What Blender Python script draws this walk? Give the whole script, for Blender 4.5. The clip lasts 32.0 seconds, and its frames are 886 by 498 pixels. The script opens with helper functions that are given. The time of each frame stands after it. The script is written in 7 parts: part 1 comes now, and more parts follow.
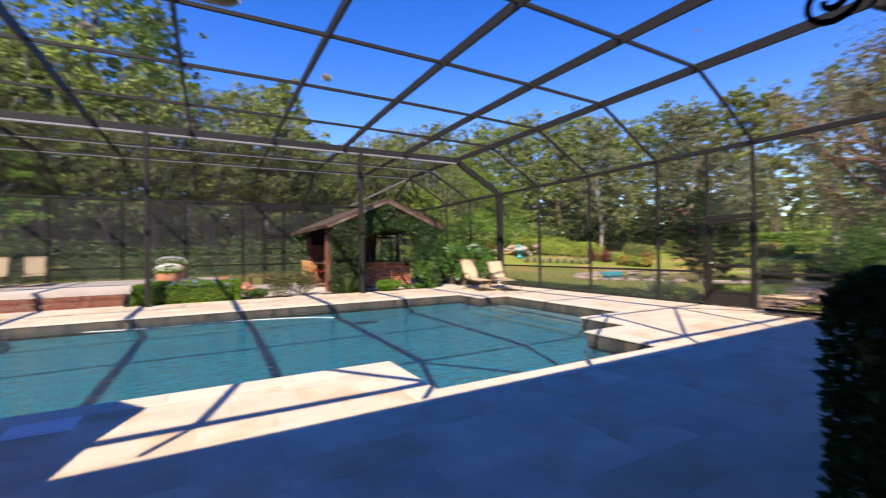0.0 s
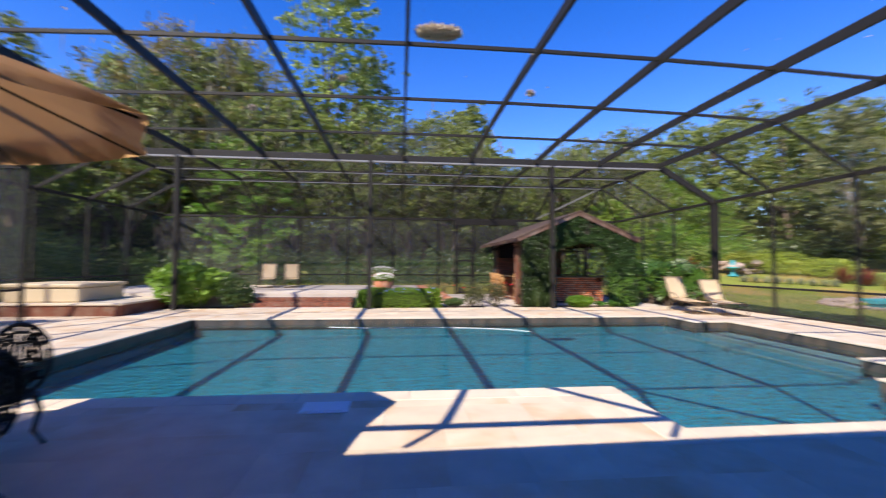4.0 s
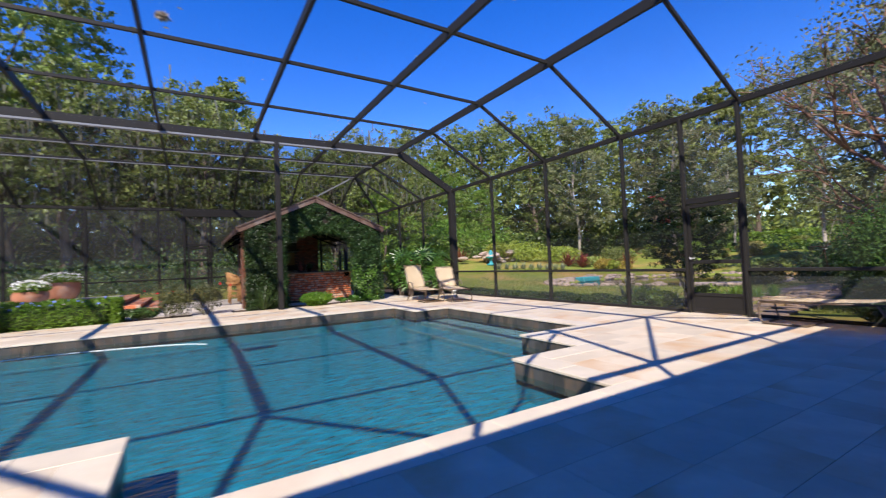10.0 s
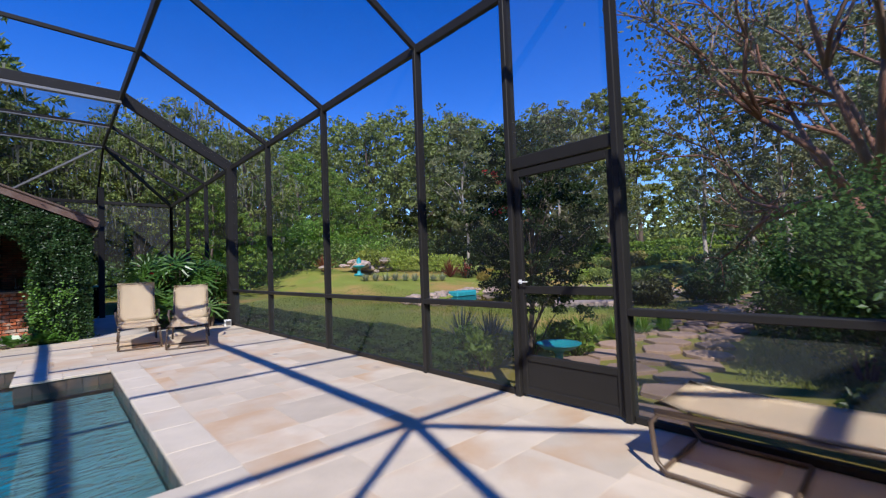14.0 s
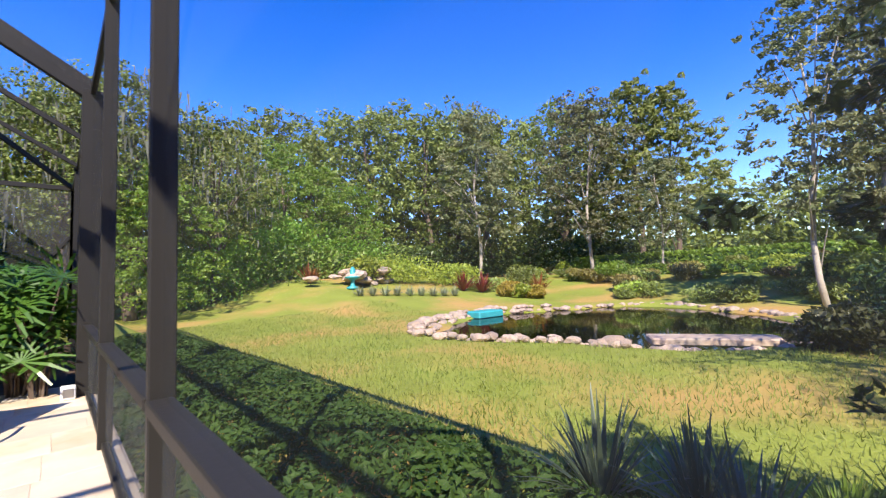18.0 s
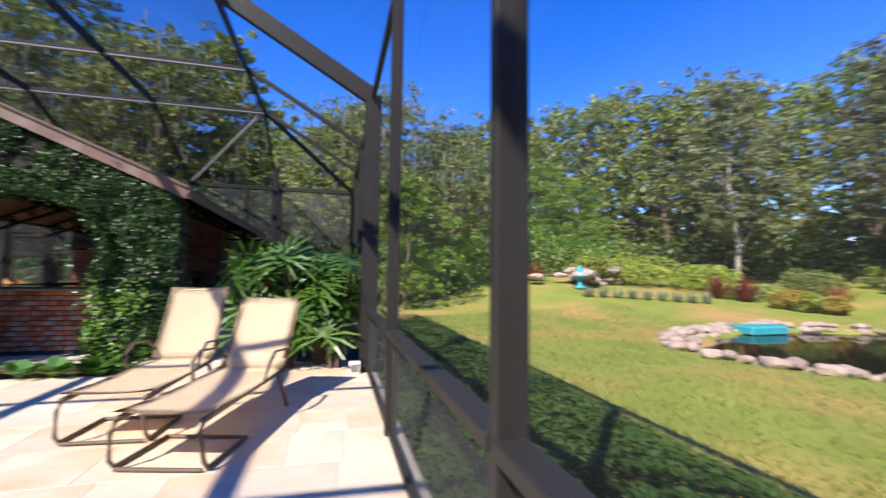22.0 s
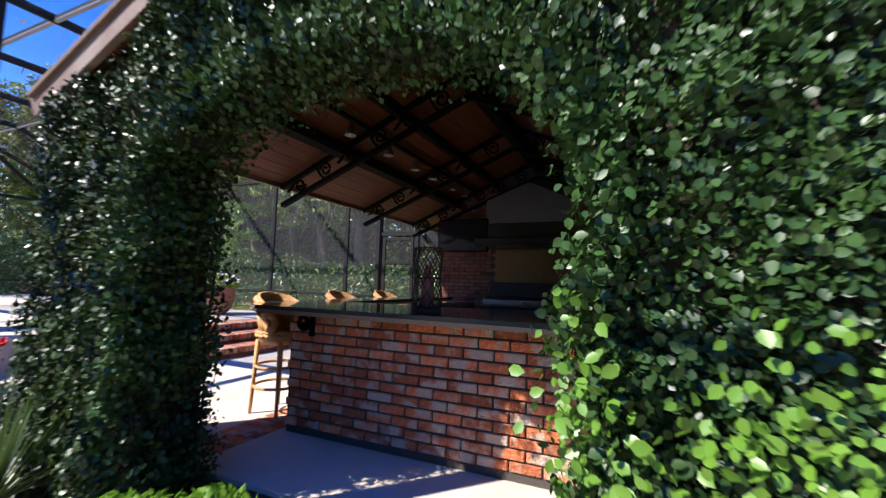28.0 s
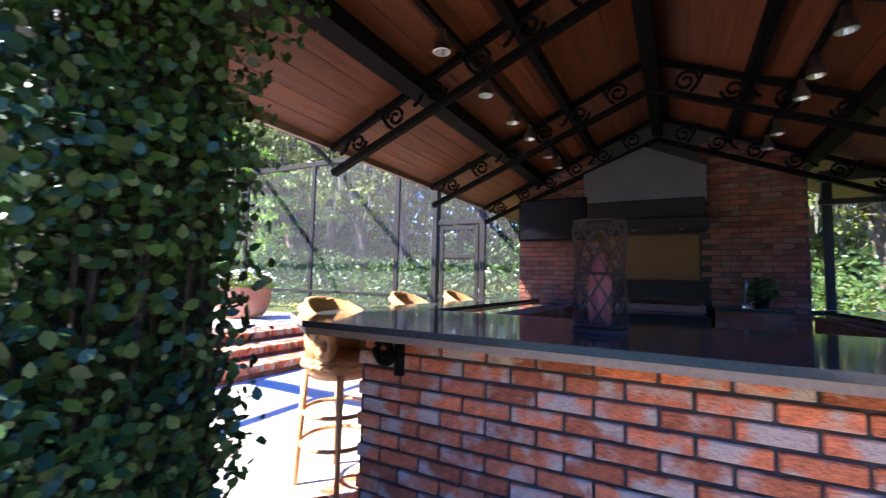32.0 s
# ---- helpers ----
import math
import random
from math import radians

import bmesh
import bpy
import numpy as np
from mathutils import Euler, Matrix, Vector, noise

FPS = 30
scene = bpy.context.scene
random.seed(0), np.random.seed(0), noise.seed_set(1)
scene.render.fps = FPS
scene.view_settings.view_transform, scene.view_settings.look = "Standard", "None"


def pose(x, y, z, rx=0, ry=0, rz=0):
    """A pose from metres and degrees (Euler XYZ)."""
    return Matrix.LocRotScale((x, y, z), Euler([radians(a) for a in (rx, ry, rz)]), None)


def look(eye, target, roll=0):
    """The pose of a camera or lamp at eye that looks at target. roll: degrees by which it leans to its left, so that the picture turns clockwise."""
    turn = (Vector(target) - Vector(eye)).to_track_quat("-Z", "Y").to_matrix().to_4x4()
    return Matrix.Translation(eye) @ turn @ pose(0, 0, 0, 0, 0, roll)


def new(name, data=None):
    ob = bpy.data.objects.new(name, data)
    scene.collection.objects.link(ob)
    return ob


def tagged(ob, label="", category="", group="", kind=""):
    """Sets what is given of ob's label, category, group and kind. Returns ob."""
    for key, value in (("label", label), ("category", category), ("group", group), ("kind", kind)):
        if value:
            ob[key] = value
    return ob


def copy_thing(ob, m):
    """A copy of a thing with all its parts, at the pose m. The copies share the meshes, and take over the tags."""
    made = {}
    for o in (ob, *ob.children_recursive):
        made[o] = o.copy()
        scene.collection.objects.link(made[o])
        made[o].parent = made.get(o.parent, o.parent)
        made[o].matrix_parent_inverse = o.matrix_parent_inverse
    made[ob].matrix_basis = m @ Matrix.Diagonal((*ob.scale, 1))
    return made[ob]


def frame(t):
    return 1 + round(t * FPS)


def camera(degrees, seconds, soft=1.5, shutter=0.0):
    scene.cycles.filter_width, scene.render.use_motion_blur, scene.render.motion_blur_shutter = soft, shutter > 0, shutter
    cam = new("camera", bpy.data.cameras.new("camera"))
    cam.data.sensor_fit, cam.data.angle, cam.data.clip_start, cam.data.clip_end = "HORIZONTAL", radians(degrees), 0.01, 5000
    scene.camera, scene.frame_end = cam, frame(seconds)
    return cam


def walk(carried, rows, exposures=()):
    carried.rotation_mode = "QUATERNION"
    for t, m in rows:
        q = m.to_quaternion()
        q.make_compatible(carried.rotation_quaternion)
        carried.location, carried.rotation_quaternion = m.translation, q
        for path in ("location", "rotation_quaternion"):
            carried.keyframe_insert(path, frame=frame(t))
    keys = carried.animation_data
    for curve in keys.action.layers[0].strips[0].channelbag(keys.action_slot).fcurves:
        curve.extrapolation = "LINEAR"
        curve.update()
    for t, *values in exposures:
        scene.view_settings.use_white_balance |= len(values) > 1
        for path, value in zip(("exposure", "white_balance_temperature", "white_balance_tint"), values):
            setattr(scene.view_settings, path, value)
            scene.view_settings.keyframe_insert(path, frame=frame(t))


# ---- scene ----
cam = camera(92.2, 32.0, soft=1.2, shutter=0.5)
# seconds, x, y, z, pitch, roll, yaw
PATH = [
    (0.0, -0.627, -0.090, 1.447, 0.31, 0.93, -28.85),
    (0.5, -0.542, -0.119, 1.447, 0.11, 1.03, -41.82),
    (1.0, -0.426, -0.166, 1.482, 0.21, 1.33, -53.63),
    (1.5, -0.419, -0.190, 1.500, 0.41, 1.43, -56.53),
    (2.0, -0.513, -0.136, 1.526, 0.36, 1.66, -53.55),
    (2.5, -0.637, -0.064, 1.516, 0.82, 1.18, -43.16),
    (3.0, -0.799, 0.050, 1.506, 1.17, 0.81, -31.26),
    (3.5, -0.985, 0.116, 1.488, 1.73, 0.50, -19.86),
    (4.0, -1.131, 0.179, 1.469, 2.20, -0.30, -5.73),
    (4.5, -1.196, 0.165, 1.451, 2.29, -1.05, 10.39),
    (5.1, -1.255, 0.160, 1.440, 2.40, -1.60, 25.00),
    (5.7, -1.295, 0.165, 1.430, 2.52, -1.75, 30.40),
    (6.1, -1.300, 0.180, 1.422, 2.60, -1.60, 29.00),
    (6.5, -1.278, 0.210, 1.413, 2.66, -1.16, 23.60),
    (7.0, -1.115, 0.310, 1.377, 2.45, -0.21, 13.54),
    (7.5, -0.874, 0.460, 1.310, 2.29, 0.33, 3.35),
    (8.0, -0.561, 0.630, 1.243, 2.42, 0.66, -5.83),
    (8.5, -0.083, 0.781, 1.199, 2.13, 1.87, -14.96),
    (9.0, 0.510, 0.886, 1.208, 1.53, 1.97, -21.12),
    (9.5, 1.156, 1.064, 1.203, 1.82, 2.49, -25.91),
    (10.0, 1.889, 1.264, 1.188, 1.79, 2.49, -30.60),
    (10.5, 2.560, 1.498, 1.191, 1.76, 2.80, -34.81),
    (11.0, 3.276, 1.667, 1.176, 1.62, 2.70, -38.19),
    (11.5, 3.979, 1.921, 1.149, 1.83, 2.91, -40.29),
    (12.0, 4.657, 2.168, 1.140, 2.03, 2.62, -41.58),
    (12.5, 5.332, 2.408, 1.143, 2.22, 2.60, -41.99),
    (13.0, 5.960, 2.674, 1.181, 1.92, 2.47, -42.18),
    (13.5, 6.540, 3.060, 1.205, 2.17, 2.35, -42.50),
    (15.5, 8.516, 5.196, 1.296, 2.69, 1.84, -41.25),
    (16.0, 8.927, 5.828, 1.296, 2.99, 2.13, -41.09),
    (16.5, 9.304, 6.438, 1.295, 3.39, 1.92, -40.50),
    (17.0, 9.550, 6.928, 1.324, 3.52, 1.47, -40.91),
    (17.5, 9.787, 7.403, 1.335, 3.75, 1.02, -41.42),
    (18.0, 9.966, 7.685, 1.309, 3.68, 1.84, -42.34),
    (18.5, 10.041, 7.865, 1.308, 3.61, 2.07, -48.00),
    (19.0, 10.100, 7.911, 1.289, 3.25, 2.09, -54.94),
    (19.5, 10.132, 7.911, 1.270, 2.98, 2.32, -60.59),
    (20.0, 10.134, 7.929, 1.269, 2.82, 2.15, -61.02),
    (20.5, 10.123, 7.995, 1.267, 3.36, 1.78, -54.48),
    (21.0, 10.053, 8.137, 1.266, 3.79, 0.81, -41.48),
    (21.5, 9.924, 8.353, 1.300, 4.43, -0.07, -27.58),
    (22.0, 9.827, 8.671, 1.281, 3.81, -0.64, -14.27),
    (22.5, 9.784, 9.057, 1.260, 4.12, -1.75, -0.35),
    (23.0, 9.640, 9.481, 1.239, 4.14, -2.06, 11.40),
    (23.5, 9.531, 9.966, 1.235, 3.95, -2.46, 20.64),
    (24.0, 9.359, 10.447, 1.214, 3.97, -2.57, 26.77),
    (24.5, 8.995, 10.896, 1.246, 3.50, -2.62, 28.59),
    (25.0, 8.597, 11.323, 1.279, 3.42, -2.97, 28.95),
    (25.5, 8.192, 11.737, 1.277, 3.38, -2.79, 28.69),
    (26.0, 7.827, 12.149, 1.276, 3.33, -2.71, 28.63),
    (26.5, 7.544, 12.578, 1.294, 3.63, -2.61, 28.54),
    (28.5, 6.726, 14.315, 1.290, 4.85, -1.29, 22.98),
    (29.0, 6.498, 14.672, 1.276, 4.85, -0.99, 21.65),
    (29.5, 6.314, 14.907, 1.300, 4.67, -1.25, 20.37),
    (30.0, 6.210, 15.022, 1.313, 4.41, -1.30, 20.21),
    (30.5, 6.055, 15.066, 1.306, 4.33, -1.04, 19.98),
    (31.0, 5.875, 15.096, 1.303, 4.65, -1.03, 20.31),
    (31.5, 5.737, 15.048, 1.307, 4.48, -1.06, 23.74),
    (32.0, 5.630, 14.984, 1.292, 4.11, -1.29, 28.59),
]
walk(cam, [(t, pose(x, y, z, 90 + p, r, w)) for t, x, y, z, p, r, w in PATH],
     exposures=[(0, 0.82, 7200, 13), (2.5, 1.07, 7200, 13), (4, 0.77, 6800, 12), (6.5, 1.37, 6900, 10), (7, 1.32, 6900, 10), (8, 1.12, 6800, 11), (10, 0.6, 6450, 11), (12, 0.47, 6150, 11), (13.5, 0.18, 5850, 11), (16, 0.39, 6300, 11), (17, 1.0, 6600, 11), (18.5, 1.1, 6650, 11), (20, 1.07, 6600, 11), (21, 0.97, 6600, 11), (22, 0.97, 6450, 12), (24, 0.48, 6100, 12), (26.5, 0.44, 5950, 11), (28.5, 1.75, 6300, 11), (29.5, 2.5, 6200, 14), (31, 3.08, 6000, 15), (32, 2.9, 6000, 15)])

# ---- world and sun ----
SUN = Vector((0.65, 0.77, -1.0)).normalized()
world = bpy.data.worlds.new("sky")
scene.world = world
world.use_nodes = True
wn = world.node_tree
sky = wn.nodes.new("ShaderNodeTexSky")
sky.sky_type = 'NISHITA'
sky.sun_disc = False
sky.sun_elevation = math.asin(-SUN.z)
sky.sun_rotation = math.atan2(-SUN.x, -SUN.y)
sky.air_density, sky.dust_density, sky.ozone_density = 1.0, 0.0, 2.5
bg = wn.nodes["Background"]
bg.inputs["Strength"].default_value = 0.172
hue = wn.nodes.new("ShaderNodeHueSaturation")
hue.inputs["Saturation"].default_value = 1.42
hue.inputs["Hue"].default_value = 0.524
wn.links.new(sky.outputs[0], hue.inputs["Color"])
wn.links.new(hue.outputs[0], bg.inputs[0])
sun_data = bpy.data.lights.new("sun", 'SUN')
sun_data.energy, sun_data.angle, sun_data.color = 5.0, radians(0.53), (1.0, 0.93, 0.82)
sun_ob = new("sun", sun_data)
sun_ob.matrix_world = look((-30, -36, 46), Vector((-30, -36, 46)) + SUN)

# ---- material helpers ----


def mat(name, base, rough=0.6, metal=0.0, var=0.12, scale=6.0, bump=0.15, bscale=40.0, spec=0.5, island=0.0, rnd=0.0, stain=None, stain_scale=1.2, translucent=0.0, coords='Object', stretch=(1, 1, 1), stain_at=(0.46, 0.68)):
    """A surface with grain at two scales, optional stains and piece-to-piece variation."""
    m = bpy.data.materials.new(name)
    m.use_nodes = True
    nt = m.node_tree
    N, L = nt.nodes, nt.links
    b = N["Principled BSDF"]
    tc = N.new("ShaderNodeTexCoord")
    mp = N.new("ShaderNodeMapping")
    mp.inputs["Scale"].default_value = stretch
    L.new(tc.outputs[coords], mp.inputs[0])
    n1 = N.new("ShaderNodeTexNoise")
    n1.inputs["Scale"].default_value = scale
    n1.inputs["Detail"].default_value = 6
    L.new(mp.outputs[0], n1.inputs["Vector"])
    n2 = N.new("ShaderNodeTexNoise")
    n2.inputs["Scale"].default_value = bscale
    n2.inputs["Detail"].default_value = 4
    L.new(mp.outputs[0], n2.inputs["Vector"])
    val = N.new("ShaderNodeMath")
    val.operation = 'MULTIPLY_ADD'
    val.inputs[1].default_value = 2 * var
    val.inputs[2].default_value = 1 - var
    L.new(n1.outputs[0], val.inputs[0])
    last = val.outputs[0]
    if island or rnd:
        src = N.new("ShaderNodeNewGeometry").outputs["Random Per Island"] if island else N.new("ShaderNodeObjectInfo").outputs["Random"]
        amt = island or rnd
        v2 = N.new("ShaderNodeMath")
        v2.operation = 'MULTIPLY_ADD'
        v2.inputs[1].default_value = 2 * amt
        v2.inputs[2].default_value = 1 - amt
        L.new(src, v2.inputs[0])
        v3 = N.new("ShaderNodeMath")
        v3.operation = 'MULTIPLY'
        L.new(last, v3.inputs[0])
        L.new(v2.outputs[0], v3.inputs[1])
        last = v3.outputs[0]
    col = N.new("ShaderNodeVectorMath")
    col.operation = 'SCALE'
    col.inputs[0].default_value = base
    L.new(last, col.inputs["Scale"])
    out = col.outputs[0]
    if stain is not None:
        n3 = N.new("ShaderNodeTexNoise")
        n3.inputs["Scale"].default_value = stain_scale
        n3.inputs["Detail"].default_value = 5
        L.new(mp.outputs[0], n3.inputs["Vector"])
        if rnd or island:
            sh = N.new("ShaderNodeVectorMath")
            sh.operation = 'MULTIPLY_ADD'
            sh.inputs[1].default_value = (7, 5, 3)
            L.new(src, sh.inputs[0])
            L.new(mp.outputs[0], sh.inputs[2])
            L.new(sh.outputs[0], n3.inputs["Vector"])
        rp = N.new("ShaderNodeValToRGB")
        rp.color_ramp.elements[0].position, rp.color_ramp.elements[1].position = stain_at
        L.new(n3.outputs[0], rp.inputs[0])
        mx = N.new("ShaderNodeMixRGB")
        L.new(rp.outputs[0], mx.inputs[0])
        L.new(out, mx.inputs[1])
        mx.inputs[2].default_value = (*stain, 1)
        out = mx.outputs[0]
    L.new(out, b.inputs["Base Color"])
    b.inputs["Roughness"].default_value = rough
    b.inputs["Metallic"].default_value = metal
    b.inputs["Specular IOR Level"].default_value = spec
    if bump:
        bp = N.new("ShaderNodeBump")
        bp.inputs["Strength"].default_value = bump
        bp.inputs["Distance"].default_value = 0.02
        L.new(n2.outputs[0], bp.inputs["Height"])
        L.new(bp.outputs[0], b.inputs["Normal"])
    if translucent:
        tr = N.new("ShaderNodeBsdfTranslucent")
        L.new(out, tr.inputs[0])
        ms = N.new("ShaderNodeMixShader")
        ms.inputs[0].default_value = translucent
        L.new(b.outputs[0], ms.inputs[1])
        L.new(tr.outputs[0], ms.inputs[2])
        L.new(ms.outputs[0], N["Material Output"].inputs[0])
    return m


def leafmat(name, a, b_, rough=0.45, translucent=0.3, spec=0.5, patch=0.9):
    """Foliage: each leaf between two greens."""
    m = bpy.data.materials.new(name)
    m.use_nodes = True
    N, L = m.node_tree.nodes, m.node_tree.links
    p = N["Principled BSDF"]
    g = N.new("ShaderNodeNewGeometry")
    oi = N.new("ShaderNodeObjectInfo")
    rp = N.new("ShaderNodeMixRGB")
    rp.inputs[1].default_value, rp.inputs[2].default_value = (*a, 1), (*b_, 1)
    tc = N.new("ShaderNodeTexCoord")
    nz = N.new("ShaderNodeTexNoise")
    nz.inputs["Scale"].default_value = patch
    nz.inputs["Detail"].default_value = 2
    L.new(tc.outputs["Object"], nz.inputs["Vector"])
    ml = N.new("ShaderNodeMapRange")
    ml.inputs[1].default_value, ml.inputs[2].default_value = 0.32, 0.68
    L.new(nz.outputs[0], ml.inputs[0])
    av = N.new("ShaderNodeMixRGB")
    av.inputs[0].default_value = 0.64
    L.new(g.outputs["Random Per Island"], av.inputs[1])
    L.new(ml.outputs[0], av.inputs[2])
    L.new(av.outputs[0], rp.inputs[0])
    hs = N.new("ShaderNodeHueSaturation")
    hr = N.new("ShaderNodeMapRange")
    hr.inputs[3].default_value, hr.inputs[4].default_value = 0.482, 0.512
    L.new(oi.outputs["Random"], hr.inputs[0])
    L.new(hr.outputs[0], hs.inputs["Hue"])
    mr = N.new("ShaderNodeMapRange")
    mr.inputs[3].default_value, mr.inputs[4].default_value = 0.8, 1.25
    L.new(oi.outputs["Random"], mr.inputs[0])
    L.new(mr.outputs[0], hs.inputs["Value"])
    L.new(rp.outputs[0], hs.inputs["Color"])
    L.new(hs.outputs[0], p.inputs["Base Color"])
    p.inputs["Roughness"].default_value = rough
    p.inputs["Specular IOR Level"].default_value = spec
    tr = N.new("ShaderNodeBsdfTranslucent")
    L.new(hs.outputs[0], tr.inputs[0])
    ms = N.new("ShaderNodeMixShader")
    ms.inputs[0].default_value = translucent
    L.new(p.outputs[0], ms.inputs[1])
    L.new(tr.outputs[0], ms.inputs[2])
    L.new(ms.outputs[0], N["Material Output"].inputs[0])
    return m


def screen_mat(name, cover, tint):
    """Woven insect screen: mostly open, the rest dark thread."""
    m = bpy.data.materials.new(name)
    m.use_nodes = True
    N, L = m.node_tree.nodes, m.node_tree.links
    p = N["Principled BSDF"]
    p.inputs["Base Color"].default_value = (*tint, 1)
    p.inputs["Roughness"].default_value = 0.8
    t = N.new("ShaderNodeBsdfTransparent")
    ms = N.new("ShaderNodeMixShader")
    tc = N.new("ShaderNodeTexCoord")
    n = N.new("ShaderNodeTexNoise")
    n.inputs["Scale"].default_value = 1.3
    L.new(tc.outputs["Object"], n.inputs["Vector"])
    mr = N.new("ShaderNodeMapRange")
    mr.inputs[3].default_value, mr.inputs[4].default_value = cover * 0.75, cover * 1.25
    L.new(n.outputs[0], mr.inputs[0])
    L.new(mr.outputs[0], ms.inputs[0])
    L.new(t.outputs[0], ms.inputs[1])
    L.new(p.outputs[0], ms.inputs[2])
    L.new(ms.outputs[0], N["Material Output"].inputs[0])
    return m


def water_mat(name, tint, wave=9.0, strength=0.12, gloss=0.6):
    """Clear tinted water with a rippled glossy surface."""
    m = bpy.data.materials.new(name)
    m.use_nodes = True
    N, L = m.node_tree.nodes, m.node_tree.links
    N.remove(N["Principled BSDF"])
    tr = N.new("ShaderNodeBsdfTransparent")
    tr.inputs[0].default_value = (*tint, 1)
    gl = N.new("ShaderNodeBsdfGlossy")
    gl.inputs["Roughness"].default_value = 0.03
    tc = N.new("ShaderNodeTexCoord")
    n = N.new("ShaderNodeTexNoise")
    n.inputs["Scale"].default_value = wave
    n.inputs["Detail"].default_value = 3
    n.inputs["Distortion"].default_value = 0.6
    mp = N.new("ShaderNodeMapping")
    mp.inputs["Scale"].default_value = (0.5, 1.7, 1.0)
    mp.inputs["Rotation"].default_value = (0, 0, 0.35)
    L.new(tc.outputs["Object"], mp.inputs[0])
    L.new(mp.outputs[0], n.inputs["Vector"])
    bp = N.new("ShaderNodeBump")
    bp.inputs["Strength"].default_value = strength
    bp.inputs["Distance"].default_value = 0.055
    L.new(n.outputs[0], bp.inputs["Height"])
    L.new(bp.outputs[0], gl.inputs["Normal"])
    fr = N.new("ShaderNodeFresnel")
    fr.inputs["IOR"].default_value = 1.33
    L.new(bp.outputs[0], fr.inputs["Normal"])
    k = N.new("ShaderNodeMath")
    k.operation = 'MULTIPLY'
    k.inputs[1].default_value = gloss
    L.new(fr.outputs[0], k.inputs[0])
    ms = N.new("ShaderNodeMixShader")
    L.new(k.outputs[0], ms.inputs[0])
    L.new(tr.outputs[0], ms.inputs[1])
    L.new(gl.outputs[0], ms.inputs[2])
    L.new(ms.outputs[0], N["Material Output"].inputs[0])
    return m


TRAV = mat("travertine", (0.61, 0.505, 0.375), 0.6, var=0.26, scale=2.6, bump=0.14, bscale=22, rnd=0.11, stain=(0.52, 0.31, 0.15), stain_scale=1.1, stain_at=(0.50, 0.74))
TRAV_J = mat("travertine_field", (0.61, 0.505, 0.375), 0.6, var=0.26, scale=2.6, bump=0.14, bscale=22, island=0.11, stain=(0.52, 0.31, 0.15), stain_scale=1.1, stain_at=(0.50, 0.74))
COPING = mat("pale_coping", (0.61, 0.52, 0.40), 0.55, var=0.18, scale=3, bump=0.14, rnd=0.06, stain=(0.60, 0.46, 0.33), stain_at=(0.52, 0.8))
GROUT = mat("grout", (0.40, 0.33, 0.25), 0.9, var=0.2, scale=9)
# The strong stretched mottle paints rippled water light into the plaster colour
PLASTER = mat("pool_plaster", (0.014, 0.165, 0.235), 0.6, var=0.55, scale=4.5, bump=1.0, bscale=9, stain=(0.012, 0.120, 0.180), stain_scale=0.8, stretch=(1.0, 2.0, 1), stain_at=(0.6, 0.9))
SHELF = mat("shelf_plaster", (0.17, 0.25, 0.26), 0.6, var=0.12, scale=1.5, bump=0.05, stain=(0.13, 0.20, 0.21), stain_scale=0.9)
WLTILE = mat("waterline_tile", (0.062, 0.058, 0.054), 0.35, var=0.3, scale=6, island=0.35, stain=(0.12, 0.085, 0.06), stain_scale=3)
BRONZE = mat("bronze_aluminium", (0.024, 0.022, 0.020), 0.5, var=0.12, scale=3, bump=0.05, spec=0.18)
PALEAL = mat("pale_aluminium", (0.22, 0.22, 0.225), 0.4, var=0.1, scale=3, bump=0.04)
# Copies of one screen cloth; tint and cover imitate sunlit haze and oblique darkening
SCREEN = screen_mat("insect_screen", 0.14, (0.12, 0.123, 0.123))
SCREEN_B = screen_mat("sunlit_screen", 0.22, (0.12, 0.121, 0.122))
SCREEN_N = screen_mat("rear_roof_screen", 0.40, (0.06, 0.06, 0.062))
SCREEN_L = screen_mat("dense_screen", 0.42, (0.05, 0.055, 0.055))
SCREEN_E = screen_mat("east_screen", 0.13, (0.045, 0.047, 0.047))
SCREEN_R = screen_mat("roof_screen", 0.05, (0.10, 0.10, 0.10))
WATER = water_mat("pool_water", (0.60, 0.93, 0.98), 7.0, 1.0, 1.35)
PONDW = water_mat("pond_water", (0.10, 0.12, 0.08), 2.5, 0.05, 1.0)
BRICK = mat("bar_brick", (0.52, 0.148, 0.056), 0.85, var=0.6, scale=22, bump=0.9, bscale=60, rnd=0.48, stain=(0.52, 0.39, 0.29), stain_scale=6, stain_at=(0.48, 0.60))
# Darker copy of the bar brick: shade under the roof is put into its colour
BRICK_J = mat("darkened_brick", (0.19, 0.058, 0.032), 0.85, var=0.35, scale=12, bump=0.5, bscale=60, island=0.5, stain=(0.20, 0.125, 0.085), stain_scale=4)
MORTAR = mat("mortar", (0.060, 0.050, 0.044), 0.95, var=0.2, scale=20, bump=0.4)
GRANITE = mat("dark_granite", (0.045, 0.052, 0.050), 0.08, var=0.5, scale=90, bump=0.0, spec=0.25)
GRAN_EDGE = mat("granite_edge", (0.25, 0.18, 0.115), 0.45, var=0.35, scale=60, bump=0.2)
IRON = mat("black_iron", (0.005, 0.0045, 0.0045), 0.7, var=0.3, scale=20, bump=0.15, spec=0.05)
CASTIRON = mat("cast_iron", (0.010, 0.0095, 0.0095), 0.5, var=0.3, scale=20, bump=0.2, spec=0.25)
